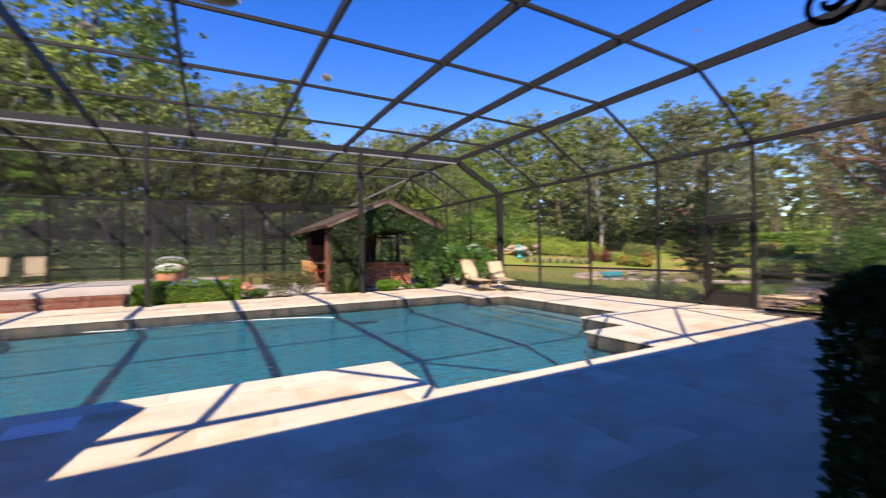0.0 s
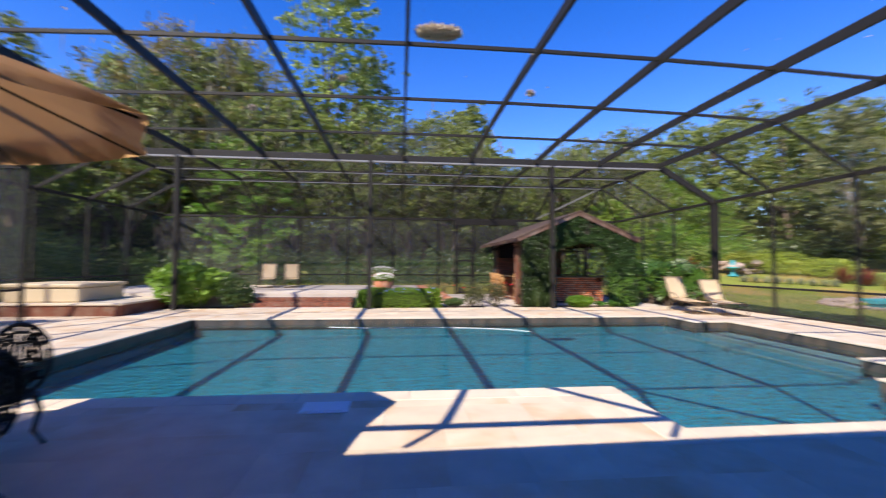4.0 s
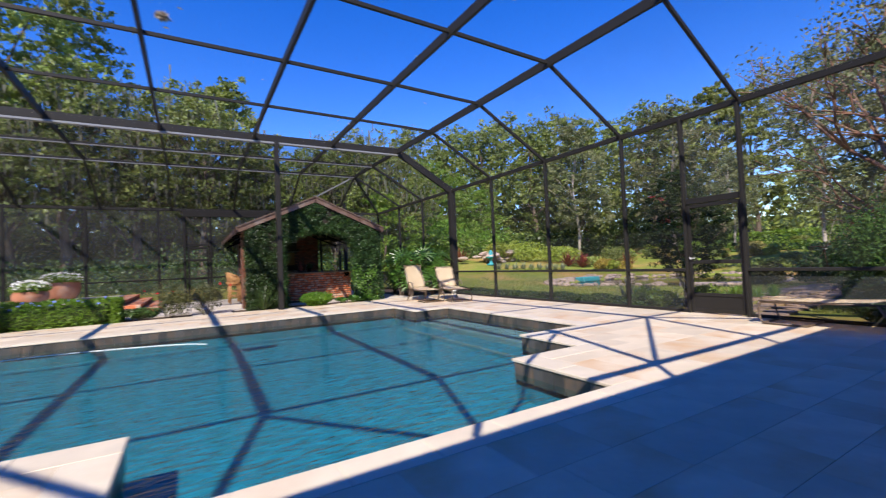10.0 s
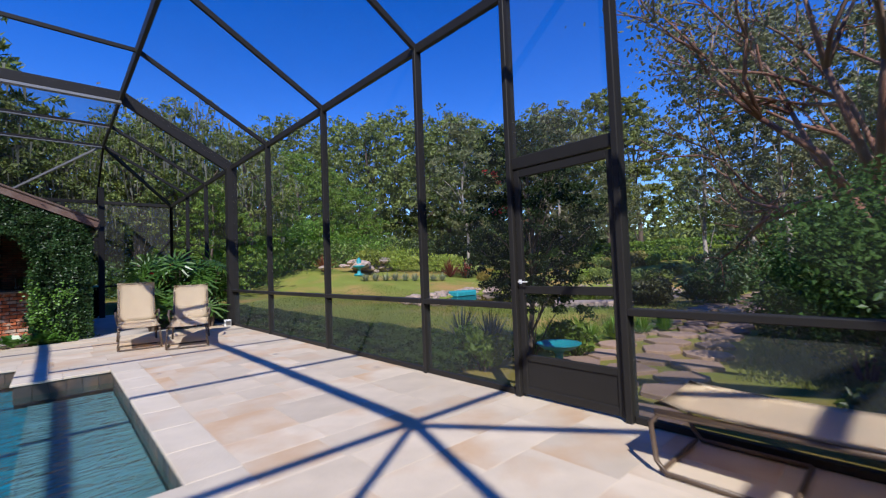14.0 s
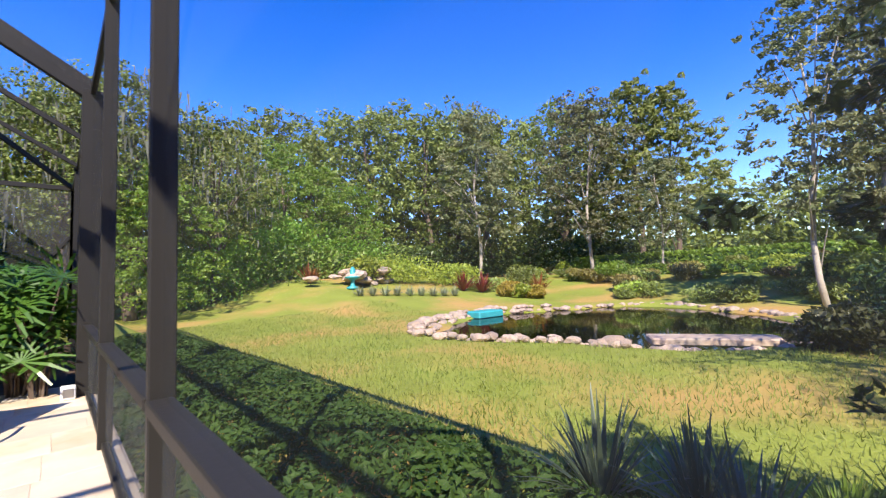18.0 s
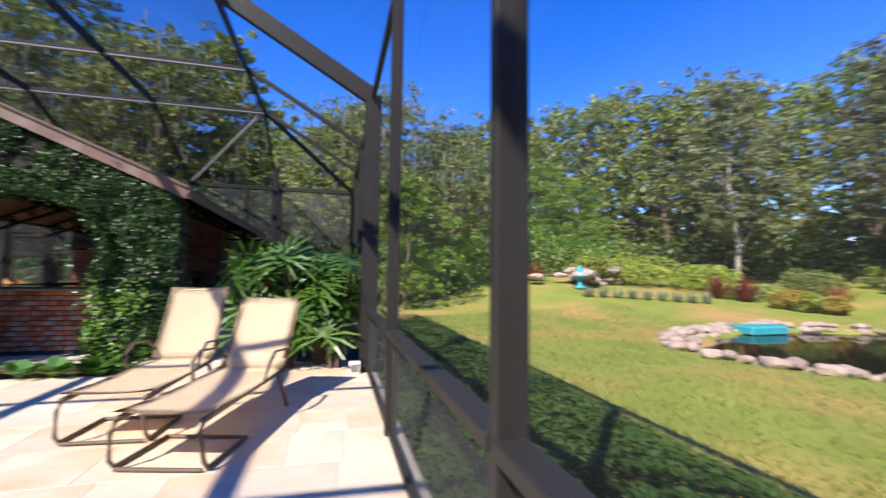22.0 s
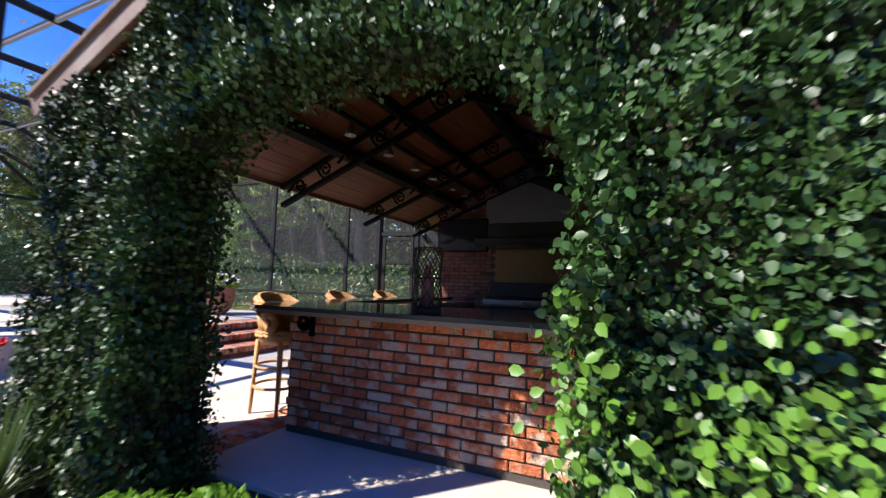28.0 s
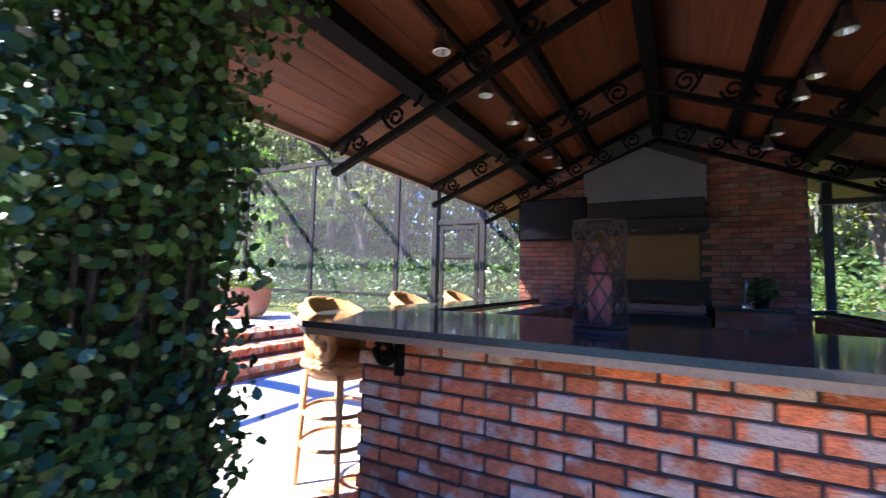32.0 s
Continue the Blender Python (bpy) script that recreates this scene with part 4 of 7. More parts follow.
kind_ = np.array(["pillar_foliage" if p[0] < AXL else ("pillar_foliage_2" if p[0] > AXR else "arch_foliage") for p in pts] + ["reveal_foliage"] * len(edge) + ["rear_foliage"] * len(back) + ["side_foliage"] * len(sides))
ivy = thing("ivy", "dense glossy dark green ivy covering the cabana front", "ivy")
for nm in ("pillar_foliage", "pillar_foliage_2", "arch_foliage", "reveal_foliage", "rear_foliage", "side_foliage"):
    sel = kind_ == nm
    v, q = round_leaves(rng, spots[sel], 0.025 if nm == "reveal_foliage" else 0.0255, 0.45, nrm[sel], 0.9)
    part(nm.replace("_2", ""), raw("foliage", v, q, IVYM, True), IVYM, ivy)

# bare vines up the reveals
for k in range(22):
    sx_ = AXL - 0.035 if k % 2 else AXR + 0.035
    y_ = 15.36 + 0.021 * k
    bm = bmesh.new()
    tube(bm, [(sx_ + (0.03 if k % 2 else -0.03) + 0.018 * math.sin(3.1 * z + k), y_ + 0.03 * math.sin(2.3 * z + 2 * k), z) for z in np.linspace(0, 1.85, 14)], 0.011, 6, 0.006)
    part("vine", bm, STEM, ivy, "bare woody vine", smooth=True)
yp = []
while len(yp) < 620:
    x, z = rng.uniform(6.72, 7.45), rng.uniform(0, 1, 1)[0] ** 1.4 * 1.25
    if noise.noise((x * 3.5, z * 2.6, 9)) + 0.35 - 0.30 * z > rng.uniform(-0.15, 0.6):
        yp.append((x, 15.13 + rng.normal(0, 0.045), z))
for k in range(420):
    z = rng.uniform(0, 1.28)
    yp.append((AXR - 0.07 + rng.normal(0, 0.05), rng.uniform(15.12, 15.62), z))
v, q = round_leaves(rng, np.array(yp), 0.030, 0.35, (-0.35, -1, 0.45), 0.6)
tagged(new("young_ivy", raw("young_ivy", v, q, YOUNGM, True)), "fresh bright green young ivy leaves", "ivy", kind="stuff")

# ---- bar ----
BX0, BX1, BY = 4.17, 7.03, 16.77
CH, CW = 0.0785, 0.228
counter = thing("bar_counter", "brick bar with a polished dark granite worktop", "bar")
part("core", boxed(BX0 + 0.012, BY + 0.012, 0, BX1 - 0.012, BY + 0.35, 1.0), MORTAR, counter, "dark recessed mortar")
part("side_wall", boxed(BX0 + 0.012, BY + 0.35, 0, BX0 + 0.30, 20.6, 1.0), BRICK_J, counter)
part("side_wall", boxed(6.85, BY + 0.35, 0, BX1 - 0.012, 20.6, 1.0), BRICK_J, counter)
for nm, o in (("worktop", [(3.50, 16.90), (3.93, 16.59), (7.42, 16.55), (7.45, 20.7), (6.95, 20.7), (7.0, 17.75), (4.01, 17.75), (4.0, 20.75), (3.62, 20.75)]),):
    bm = bmesh.new()
    prism(bm, o, 1.034, 1.066)
    bmesh.ops.triangulate(bm, faces=[f for f in bm.faces if len(f.verts) > 4])
    part("worktop", bm, GRANITE, counter, "polished dark green granite")
    bm = bmesh.new()
    prism(bm, [(3.52, 16.905), (3.94, 16.605), (7.41, 16.565), (7.44, 20.69), (6.96, 20.69), (7.01, 17.74), (4.0, 17.74), (3.99, 20.74), (3.63, 20.74)], 1.0, 1.034)
    bmesh.ops.triangulate(bm, faces=[f for f in bm.faces if len(f.verts) > 4])
    part("worktop_edge", bm, GRAN_EDGE, counter, "rough pale stone edge")
for xc, sg in ((4.35, -1), (6.90, 1)):
    bm = bmesh.new()
    box(bm, xc - sg * 0.085 - 0.025, BY - 0.035, 0.82, xc - sg * 0.085 + 0.025, BY - 0.008, 1.0, 0.004)
    tube(bm, [(xc + sg * u, BY - 0.03, 0.935 + v) for u, v in spiral(0, 0, 0.068, 0.022, math.pi, 1.35, 26)], 0.020, 7)
    part("corbel", bm, IRON, counter, "black scrolled iron corbel", smooth=True)

# ---- cooking wall ----
YW = 20.95
hearth = thing("grill_chimney", "brick cooking wall with steel hood and grill", "outdoor kitchen")
bm = bmesh.new()
prism(bm, [(3.64, YW + 0.02), (6.92, YW + 0.02), (6.92, 21.8), (3.64, 21.8)], 0, 2.4)
f, g = [[bm.verts.new((x, y, z)) for x, z in ((3.64, 2.4), (6.92, 2.4), (6.92, slope(6.92) - 0.08), (RXC, ZRG - 0.08), (3.64, slope(3.64) - 0.08))] for y in (YW + 0.02, 21.8)]
bm.faces.new(f[::-1])
bm.faces.new(g)
for i in range(5):
    bm.faces.new((f[i], f[(i + 1) % 5], g[(i + 1) % 5], g[i]))
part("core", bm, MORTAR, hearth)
bm = bmesh.new()
for r in range(52):
    z = 0.02 + r * 0.0655
    off = (r % 2) * 0.098
    x = 3.64 - off
    while x < 6.92:
        a, b = max(x, 3.64), min(x + 0.184, 6.92)
        if b - a > 0.03 and z + 0.06 < slope((a + b) / 2) - 0.1 and not (4.62 < (a + b) / 2 < 5.95 and z > 0.9):
            box(bm, a, YW, z, b, YW + 0.06, z + 0.053)
        x += 0.197
tagged(part("brickwork", bm, BRICK_J, hearth, "red brick courses with the interior shade in their colour"), kind="stuff")
bm = bmesh.new()
lo = [(4.58, 2.33), (5.96, 2.33), (5.96, 2.70), (5.31, 3.00), (4.58, 2.72)]
f = [bm.verts.new((x, 20.75, z)) for x, z in lo]
g = [bm.verts.new((x, 21.2, z)) for x, z in lo]
bm.faces.new(f[::-1])
bm.faces.new(g)
for i in range(5):
    bm.faces.new((f[i], f[(i + 1) % 5], g[(i + 1) % 5], g[i]))
part("hood_chimney", bm, STEEL, hearth, "brushed steel hood panel")
part("hood_valance", boxed(4.60, 20.72, 2.05, 5.94, 21.2, 2.33, 0.01), DARKSTEEL, hearth)
part("hood_lip", boxed(4.52, 20.35, 1.93, 5.97, 21.2, 2.05, 0.015), DARKSTEEL, hearth)
for x in (4.75, 5.2, 5.7):
    bm = bmesh.new()
    lathe(bm, [(0.03, -0.01), (0.03, 0.0)], 10, (x, 20.5, 1.93))
    part("hood_lamp", bm, STEEL, hearth)
part("backsplash", boxed(4.70, 20.93, 1.35, 5.88, 20.98, 1.90), GOLDTILE, hearth, "gold tiled backsplash")
part("rear_panel", boxed(4.60, 20.94, 0.9, 5.98, 20.99, 1.35), DARKSTEEL, hearth)
part("grill_body", boxed(4.62, 20.35, 0.12, 5.95, 20.94, 0.95, 0.01), DARKSTEEL, hearth)
bm = bmesh.new()
tube(bm, [(4.72, 20.30, 0.98), (5.85, 20.30, 0.98)], 0.018, 8)
part("grill_handle", bm, STEEL, hearth)
part("grill_lid", boxed(4.66, 20.36, 0.95, 5.91, 20.9, 1.12, 0.05), STEEL, hearth)
for x in (4.75, 4.83, 4.91, 5.30, 5.58, 5.66, 5.74):
    bm = bmesh.new()
    tube(bm, [(x, 20.35, 0.82), (x, 20.31, 0.82)], 0.022, 10)
    part("knob", bm, WHITE, hearth, "pale round knob")
part("shelf", boxed(3.95, 20.55, 0.95, 4.60, 20.95, 1.0, 0.008), STEEL, hearth)
part("side_counter", boxed(5.99, 20.40, 0.0, 6.64, 20.94, 1.03), BRICK_J, hearth)
part("side_top", boxed(5.98, 20.36, 1.034, 6.66, 20.94, 1.066, 0.004), GRANITE, hearth, "dark granite top")
tap = thing("tap", "curved chrome tap on the side counter", "tap", 6.28, 20.62, 1.066)
bm = bmesh.new()
tube(bm, [(0, 0, 0), (0, 0, 0.20), (0, -0.03, 0.27), (0, -0.09, 0.28), (0, -0.13, 0.23), (0, -0.135, 0.18)], 0.012, 8)
part("spout", bm, STEEL, tap, smooth=True)
bm = bmesh.new()
lathe(bm, [(0.03, 0), (0.03, 0.02), (0.02, 0.035)], 14)
part("base", bm, STEEL, tap)
bm = bmesh.new()
tube(bm, [(0.05, 0, 0.0), (0.05, 0, 0.05), (0.09, -0.02, 0.07)], 0.008, 6)
part("lever", bm, STEEL, tap)
tv = thing("television", "flat black television hung on the brick wall", "television", 4.16, 20.74, 2.135)
part("case", boxed(-0.46, -0.03, -0.285, 0.46, 0.04, 0.285, 0.01), IRON, tv)
part("display", boxed(-0.435, -0.036, -0.26, 0.435, -0.029, 0.26), SCREENTV, tv)
part("bracket", boxed(-0.1, 0.04, -0.1, 0.1, 0.22, 0.1), IRON, tv)

# ceiling spots on two tracks
for xq, ys in ((4.35, (16.55, 17.25, 17.96, 18.6, 19.1, 19.8, 20.3)), (6.50, (17.4, 18.1, 18.7, 19.1, 20.0, 20.5))):
    track = thing("track_light", "black track with small chrome spot lights", "track light", xq, 18.5, slope(xq) - 0.20, group="ceiling tracks")
    part("rail", boxed(-0.02, -2.1, 0.06, 0.02, 2.3, 0.10), IRON, track)
    for y in ys:
        bm = bmesh.new()
        lathe(bm, [(0.02, 0.06), (0.03, 0.0), (0.055, -0.05), (0.058, -0.09), (0.046, -0.09), (0.03, -0.05)], 12, (0, y - 18.5, 0))
        part("spot", bm, STEEL, track, "chrome spot head")

# ---- garden things ----


def bush(name, label, x, y, z, r, n, size, material, seed, category="shrub", lumps=9, group=""):
    """A leafy shrub of many clumps with short stems."""
    rg = np.random.default_rng(seed)
    t = thing(name, label, category, x, y, z, group=group)
    cs = ball_points(rg, lumps, (0, 0, r[2] * 0.95), np.array(r) * 0.62, 0.4)
    pts = np.concatenate([ball_points(rg, n // lumps, c, np.array(r) * 0.52, 0.5) for c in cs])
    pts = pts[pts[:, 2] > 0.01]
    v, q = leaves(rg, pts, size, 0.4)
    part("foliage", raw("foliage", v, q, material), material, t)
    bm = bmesh.new()
    for k in range(5):
        a = 2 * math.pi * k / 5
        tube(bm, [(0.05 * math.cos(a), 0.05 * math.sin(a), -0.05), (r[0] * 0.4 * math.cos(a), r[1] * 0.4 * math.sin(a), r[2] * 1.0)], 0.02, 5, 0.008)
    part("stem", bm, BARK, t)
    return t


def hedge(name, label, x0, y0, x1, y1, h, material, seed, size=0.045, density=900, category="hedge", z=0.0):
    rg = np.random.default_rng(seed)
    t = thing(name, label, category, (x0 + x1) / 2, (y0 + y1) / 2, z)
    w, d = (x1 - x0) / 2, (y1 - y0) / 2
    n = int(density * (4 * w * d + 4 * (w + d) * h))
    u = rg.uniform(-1, 1, (n, 3))
    ax = rg.integers(0, 3, n)
    side = np.sign(rg.uniform(-1, 1, n))
    for k in range(3):
        u[ax == k, k] = side[ax == k] * rg.uniform(0.82, 1.0, (ax == k).sum())
    pts = np.stack([u[:, 0] * w, u[:, 1] * d, (np.abs(u[:, 2])) * h], 1)
    rim = np.max(np.abs(u[:, :2]), axis=1)
    pts[:, 2] *= 1 - 0.13 * rim ** 5
    pts[:, :2] *= (1 - 0.10 * (pts[:, 2] / h) ** 5)[:, None]
    bump = np.array([noise.noise((p[0] * 2.2 + seed, p[1] * 2.2, p[2] * 2.2)) for p in pts])[:, None]
    pts *= 1 + 0.10 * bump
    pts = pts[pts[:, 2] > 0.0]
    v, q = leaves(rg, pts, size, 0.4)
    part("foliage", raw("foliage", v, q, material), material, t)
    part("core", boxed(-w * 0.85, -d * 0.8, 0, w * 0.85, d * 0.8, h * 0.78, min(0.12, h * 0.15)), SHRUBM, t)
    return t


def tree(name, label, x, y, z, seed, h, crown, trunk, material, bark, lsize, nleaf, moss=0, lean=0.0, limbs=9, clumps=26, base=0.35, spread=0.20, long=1.6):
    """A tapered trunk, limbs and a crown of leaf clumps."""
    rg = np.random.default_rng(seed)
    t = thing(name, label, "tree", x, y, z)
    bm = bmesh.new()
    top = np.array([lean * h, rg.normal(0, 0.03) * h, h * 0.86])
    stem = [np.array([0, 0, -0.3]) + (top - [0, 0, -0.3]) * s + np.array([math.sin(5 * s + seed), math.cos(4 * s + seed), 0]) * 0.03 * h * s * (1 - s) * 4 for s in np.linspace(0, 1, 9)]
    tube(bm, stem, trunk, 9, trunk * 0.2)
    cs = []
    for k in range(clumps):
        s = base + (1 - base) * (k + 0.5) / clumps
        a = 2.4 * k + seed
        w = crown * (math.sin(math.pi * min(1, (s - base) / (1 - base) * 0.86 + 0.14)) ** 0.7) * rg.uniform(0.45, 1.08)
        c = np.array([lean * h * s + w * math.cos(a), w * math.sin(a), h * s])
        cs.append(c)
        if k % max(1, clumps // limbs) == 0:
            j = min(8, max(1, int(s * 8 * 0.8)))
            tube(bm, [stem[j], (np.array(stem[j]) + c) / 2 + [0, 0, 0.1 * crown], c], trunk * 0.30, 6, trunk * 0.06)
    part("trunk", bm, bark, t, smooth=True)
    rad = crown * spread
    cs, subs = np.array(cs), 7
    off = rg.normal(size=(clumps, subs, 3)) * rad * np.array([0.75, 0.75, 0.45])
    hubs = (cs[:, None, :] + off).reshape(-1, 3)
    per = max(4, nleaf // len(hubs))
    size = rad * rg.uniform(0.22, 0.52, len(hubs))
    d = rg.normal(size=(len(hubs), per, 3))
    d /= np.linalg.norm(d, axis=2, keepdims=True)
    d *= rg.uniform(0, 1, (len(hubs), per, 1)) ** 0.45 * np.array([1.25, 1.25, 0.62])
    pts = (hubs[:, None, :] + d * size[:, None, None]).reshape(-1, 3)
    v, q = leaves(rg, pts, lsize, 0.45, (0.0, 0.0, 0.55), 1.0, long)
    part("crown", raw("crown", v, q, material), material, t)
    if moss:
        ps = np.array(cs)[rg.integers(0, len(cs), moss)] + rg.normal(0, rad * 0.55, (moss, 3))
        ln = rg.uniform(0.3, 1.2, moss)
        wv = rg.uniform(0.03, 0.08, moss)
        a = rg.uniform(0, math.pi, moss)
        dx = np.stack([np.cos(a) * wv, np.sin(a) * wv, np.zeros(moss)], 1)
        dn = np.stack([rg.normal(0, 0.06, moss), rg.normal(0, 0.06, moss), -ln], 1)
        v = np.stack([ps - dx, ps + dx, ps + dn + dx * 0.15, ps + dn - dx * 0.15], 1).reshape(-1, 3)
        tagged(part("moss", raw("moss", v, np.arange(4 * moss).reshape(-1, 4), MOSSM), MOSSM, t, "hanging grey Spanish moss"), kind="stuff")
    return t



def bare_tree(name, label, x, y, z, seed, h, spread, material, nleaf):
    """A many-stemmed tree with fine bare twigs and few leaves."""
    rg = np.random.default_rng(seed)
    t = thing(name, label, "tree", x, y, z)
    bm, ends = bmesh.new(), []

    def grow(p, d, ln, r, level):
        q = p + d * ln
        mid = p + d * ln * 0.5 + rg.normal(0, 0.05 * ln, 3)
        tube(bm, [p, mid, q], r, 6 if level < 2 else 4, r * 0.62)
        if level >= 4:
            ends.append(q)
            return
        for k in range(3 if level < 3 else 3):
            e = d + rg.normal(0, 0.42, 3) + np.array([0, 0, 0.10])
            e /= np.linalg.norm(e)
            grow(q, e, ln * rg.uniform(0.58, 0.82), r * 0.60, level + 1)
            if level >= 2:
                ends.append(q + e * 0.2)
    for k in range(6):
        a = 2 * math.pi * k / 6 + 0.3
        d = np.array([math.cos(a) * spread, math.sin(a) * spread, 1.0])
        d /= np.linalg.norm(d)
        grow(np.array([0.12 * math.cos(a), 0.12 * math.sin(a), -0.2]), d, h * 0.31, 0.12, 0)
    part("trunk", bm, BARKR, t, "smooth cinnamon stems and twigs", smooth=True)
    e = np.array(ends)
    pts = e[rg.integers(0, len(e), nleaf)] + rg.normal(0, 0.22, (nleaf, 3))
    v, q = leaves(rg, pts, 0.06, 0.4)
    part("crown", raw("crown", v, q, material), material, t)
    return t


bare_tree("crape_myrtle", "crape myrtle with cinnamon stems and thinning leaves", 16.5, 3.0, -0.15, 9, 8.6, 0.42, CRAPEM, 19000)
protos = [
    tree("oak_tree", "tall live oak hung with grey Spanish moss", -14, 33, 0.3, 1, 13.0, 4.4, 0.34, OAKM, BARK, 0.132, 10000, 900, clumps=54, spread=0.25),
    tree("oak_tree", "broad green oak with a dense uneven crown", 2, 31, 0.3, 2, 12.0, 4.0, 0.30, OAKM, BARK, 0.132, 10000, 420, clumps=54, spread=0.25),
    tree("tall_tree", "tall slender tree with an open pale green top", -30, 34, 0.3, 3, 19.0, 2.5, 0.24, PINEM, BARK, 0.15, 12000, 0, base=0.34, clumps=54, spread=0.34),
    tree("autumn_tree", "tree with yellowing olive autumn foliage", -24, 32, 0.3, 4, 14.0, 3.6, 0.26, OLIVEM, BARK, 0.125, 9000, 500, clumps=50, spread=0.25),
    tree("leafy_tree", "bright yellow-green young tree", 20.7, 34.9, 0.6, 5, 9.5, 3.2, 0.15, LIMEM, BARK, 0.125, 10500, 0, base=0.14, clumps=48, spread=0.26),
    tree("birch_tree", "slender birch with pale trunk and thinning leaves", 29.0, 9.6, -0.1, 6, 11.0, 1.9, 0.11, CRAPEM, BARKW, 0.11, 7500, 0, base=0.28, clumps=40, spread=0.30),
    tree("oak_tree", "far green oak with a dense rounded crown", 40, 40, 0.8, 7, 14.0, 4.6, 0.30, OAKM, BARK, 0.215, 7500, 0, clumps=56, base=0.14, spread=0.27),
    tree("oak_tree", "far dark oak with a broken crown", -26, 44, 0.3, 8, 15.0, 4.8, 0.32, OAKM, BARK, 0.215, 7500, 160, clumps=56, base=0.18, spread=0.27),
    tree("pine_tree", "tall pine with tufts of bright green needles", 46, 20, 0.8, 9, 15.0, 3.0, 0.24, PINEM, BARK, 0.16, 8500, 0, base=0.26, clumps=44, spread=0.28, long=3.0),
    tree("sycamore_tree", "pale-trunked tree with thinning yellow-green leaves", 39.2, 23.5, 0.6, 10, 13.5, 3.5, 0.15, CRAPEM, BARKW, 0.17, 9500, 0, base=0.26, clumps=50, spread=0.27),
]
rg = np.random.default_rng(11)


def plant(k, x, y, s, seed_rot):
    c = copy_thing(protos[k], pose(x, y, lift(x, y) if not (-13.5 < x < 10.4 and y < 22.3) else 0.3, 0, 0, seed_rot) @ Matrix.Diagonal((s, s, s * 1.0, 1)))
    c.scale = (s, s, s)
    return c


def polar(b, d):
    """A place at a bearing and distance from the lookout by the east screen."""
    return 10.1 + d * math.sin(radians(b)), 7.9 + d * math.cos(radians(b))


# woods behind the pool: a near mixed row, then a far row
for k in range(19):
    x = -27 + 2.15 * k + rg.uniform(-0.7, 0.7)
    s = rg.uniform(0.88, 1.08) * (0.92 if x < -19 else (1.08 if x < -8 else (0.82 if x < 5 else 0.74)))
    plant(int(rg.choice([0, 3, 1, 0] if x < -9 else [0, 1, 0, 1])), x, 30.0 + rg.uniform(-2.2, 2.2), s, rg.uniform(0, 360))
for k in range(16):
    x = -34 + 3.3 * k + rg.uniform(-1.2, 1.2)
    s = rg.uniform(0.58, 0.80) * (1.0 if x < -6 else 0.9)
    plant(7 if k % 3 else 6, x, 36.5 + rg.uniform(-2, 2), s, rg.uniform(0, 360))
plant(2, -5.3, 28.5, 1.12, 40)
plant(2, -3.6, 33.5, 0.92, 130)
plant(3, -16.5, 29.6, 1.18, 60)
plant(3, -12.4, 30.6, 1.15, 200)
plant(4, -10.5, 26.6, 0.9, 10)
plant(8, 4.2, 32.5, 0.88, 80)
plant(1, 15.6, 30.3, 0.74, 120)
plant(0, 10.4, 30.0, 0.72, 250)
plant(4, 12.9, 27.2, 0.62, 40)
# woods to the west
for k in range(8):
    plant((0, 1, 3, 1)[k % 4], -22 - rg.uniform(0, 3), -2 + 4.0 * k, rg.uniform(0.80, 1.0) * (1.25 if k in (3, 4) else 1), rg.uniform(0, 360))
    if k % 2:
        plant(7, -31 - rg.uniform(0, 4), -3 + 4.6 * k, rg.uniform(0.75, 0.95), rg.uniform(0, 360))
# trees beyond the pond
for b, d, k, s in ((9, 36, 6, 0.72), (13, 41, 7, 0.88), (17, 38, 6, 0.86), (21, 43, 7, 1.05), (25, 39, 6, 0.9), (29, 42, 6, 1.08), (33, 38, 7, 0.95), (36.5, 41, 6, 1.16),
                   (41, 38, 6, 1.02), (45, 42, 7, 1.08), (49, 40, 6, 1.0), (54, 45, 6, 1.08), (58, 43, 7, 1.06), (62, 45, 6, 1.12), (80, 62, 7, 0.62), (84, 58, 6, 0.72), (88, 60, 7, 0.9), (93, 52, 6, 1.1), (98, 46, 7, 1.1), (104, 40, 6, 1.1)):
    plant(k, *polar(b, d), s * 1.02, rg.uniform(0, 360))
plant(8, *polar(67.5, 37), 1.0, 5)
plant(8, *polar(75.5, 56), 0.80, 95)
plant(9, *polar(47.3, 33), 0.95, 70)
plant(9, *polar(70, 30), 0.55, 170)
for b, d, s in ((17, 27, 0.62), (26, 30, 0.80), (31, 31, 0.68), (13, 28, 0.66)):
    plant(4, *polar(b, d), s, rg.uniform(0, 360))
for x, y, s in ((24, 0.6, 0.62), (27, -3, 0.72), (21, -5, 0.75), (31, 0, 0.8), (36, -6, 0.95), (34.5, 3.0, 0.6)):
    plant(int(rg.choice([1, 6, 3])), x, y, s, rg.uniform(0, 360))
plant(5, 29.4, 7.75, 0.98, 50)
plant(5, 29.9, 7.0, 1.05, 150)
plant(5, 33.0, 4.6, 1.05, 250)
tree("holly_tree", "evergreen tree on many thin stems by the screen, leaves coloured as if shaded", 11.68, 6.88, -0.15, 12, 3.05, 0.78, 0.045, HOLLYM, BARK, 0.029, 28000, 0, base=0.28, clumps=60, limbs=26, spread=0.32)

rg = np.random.default_rng(77)
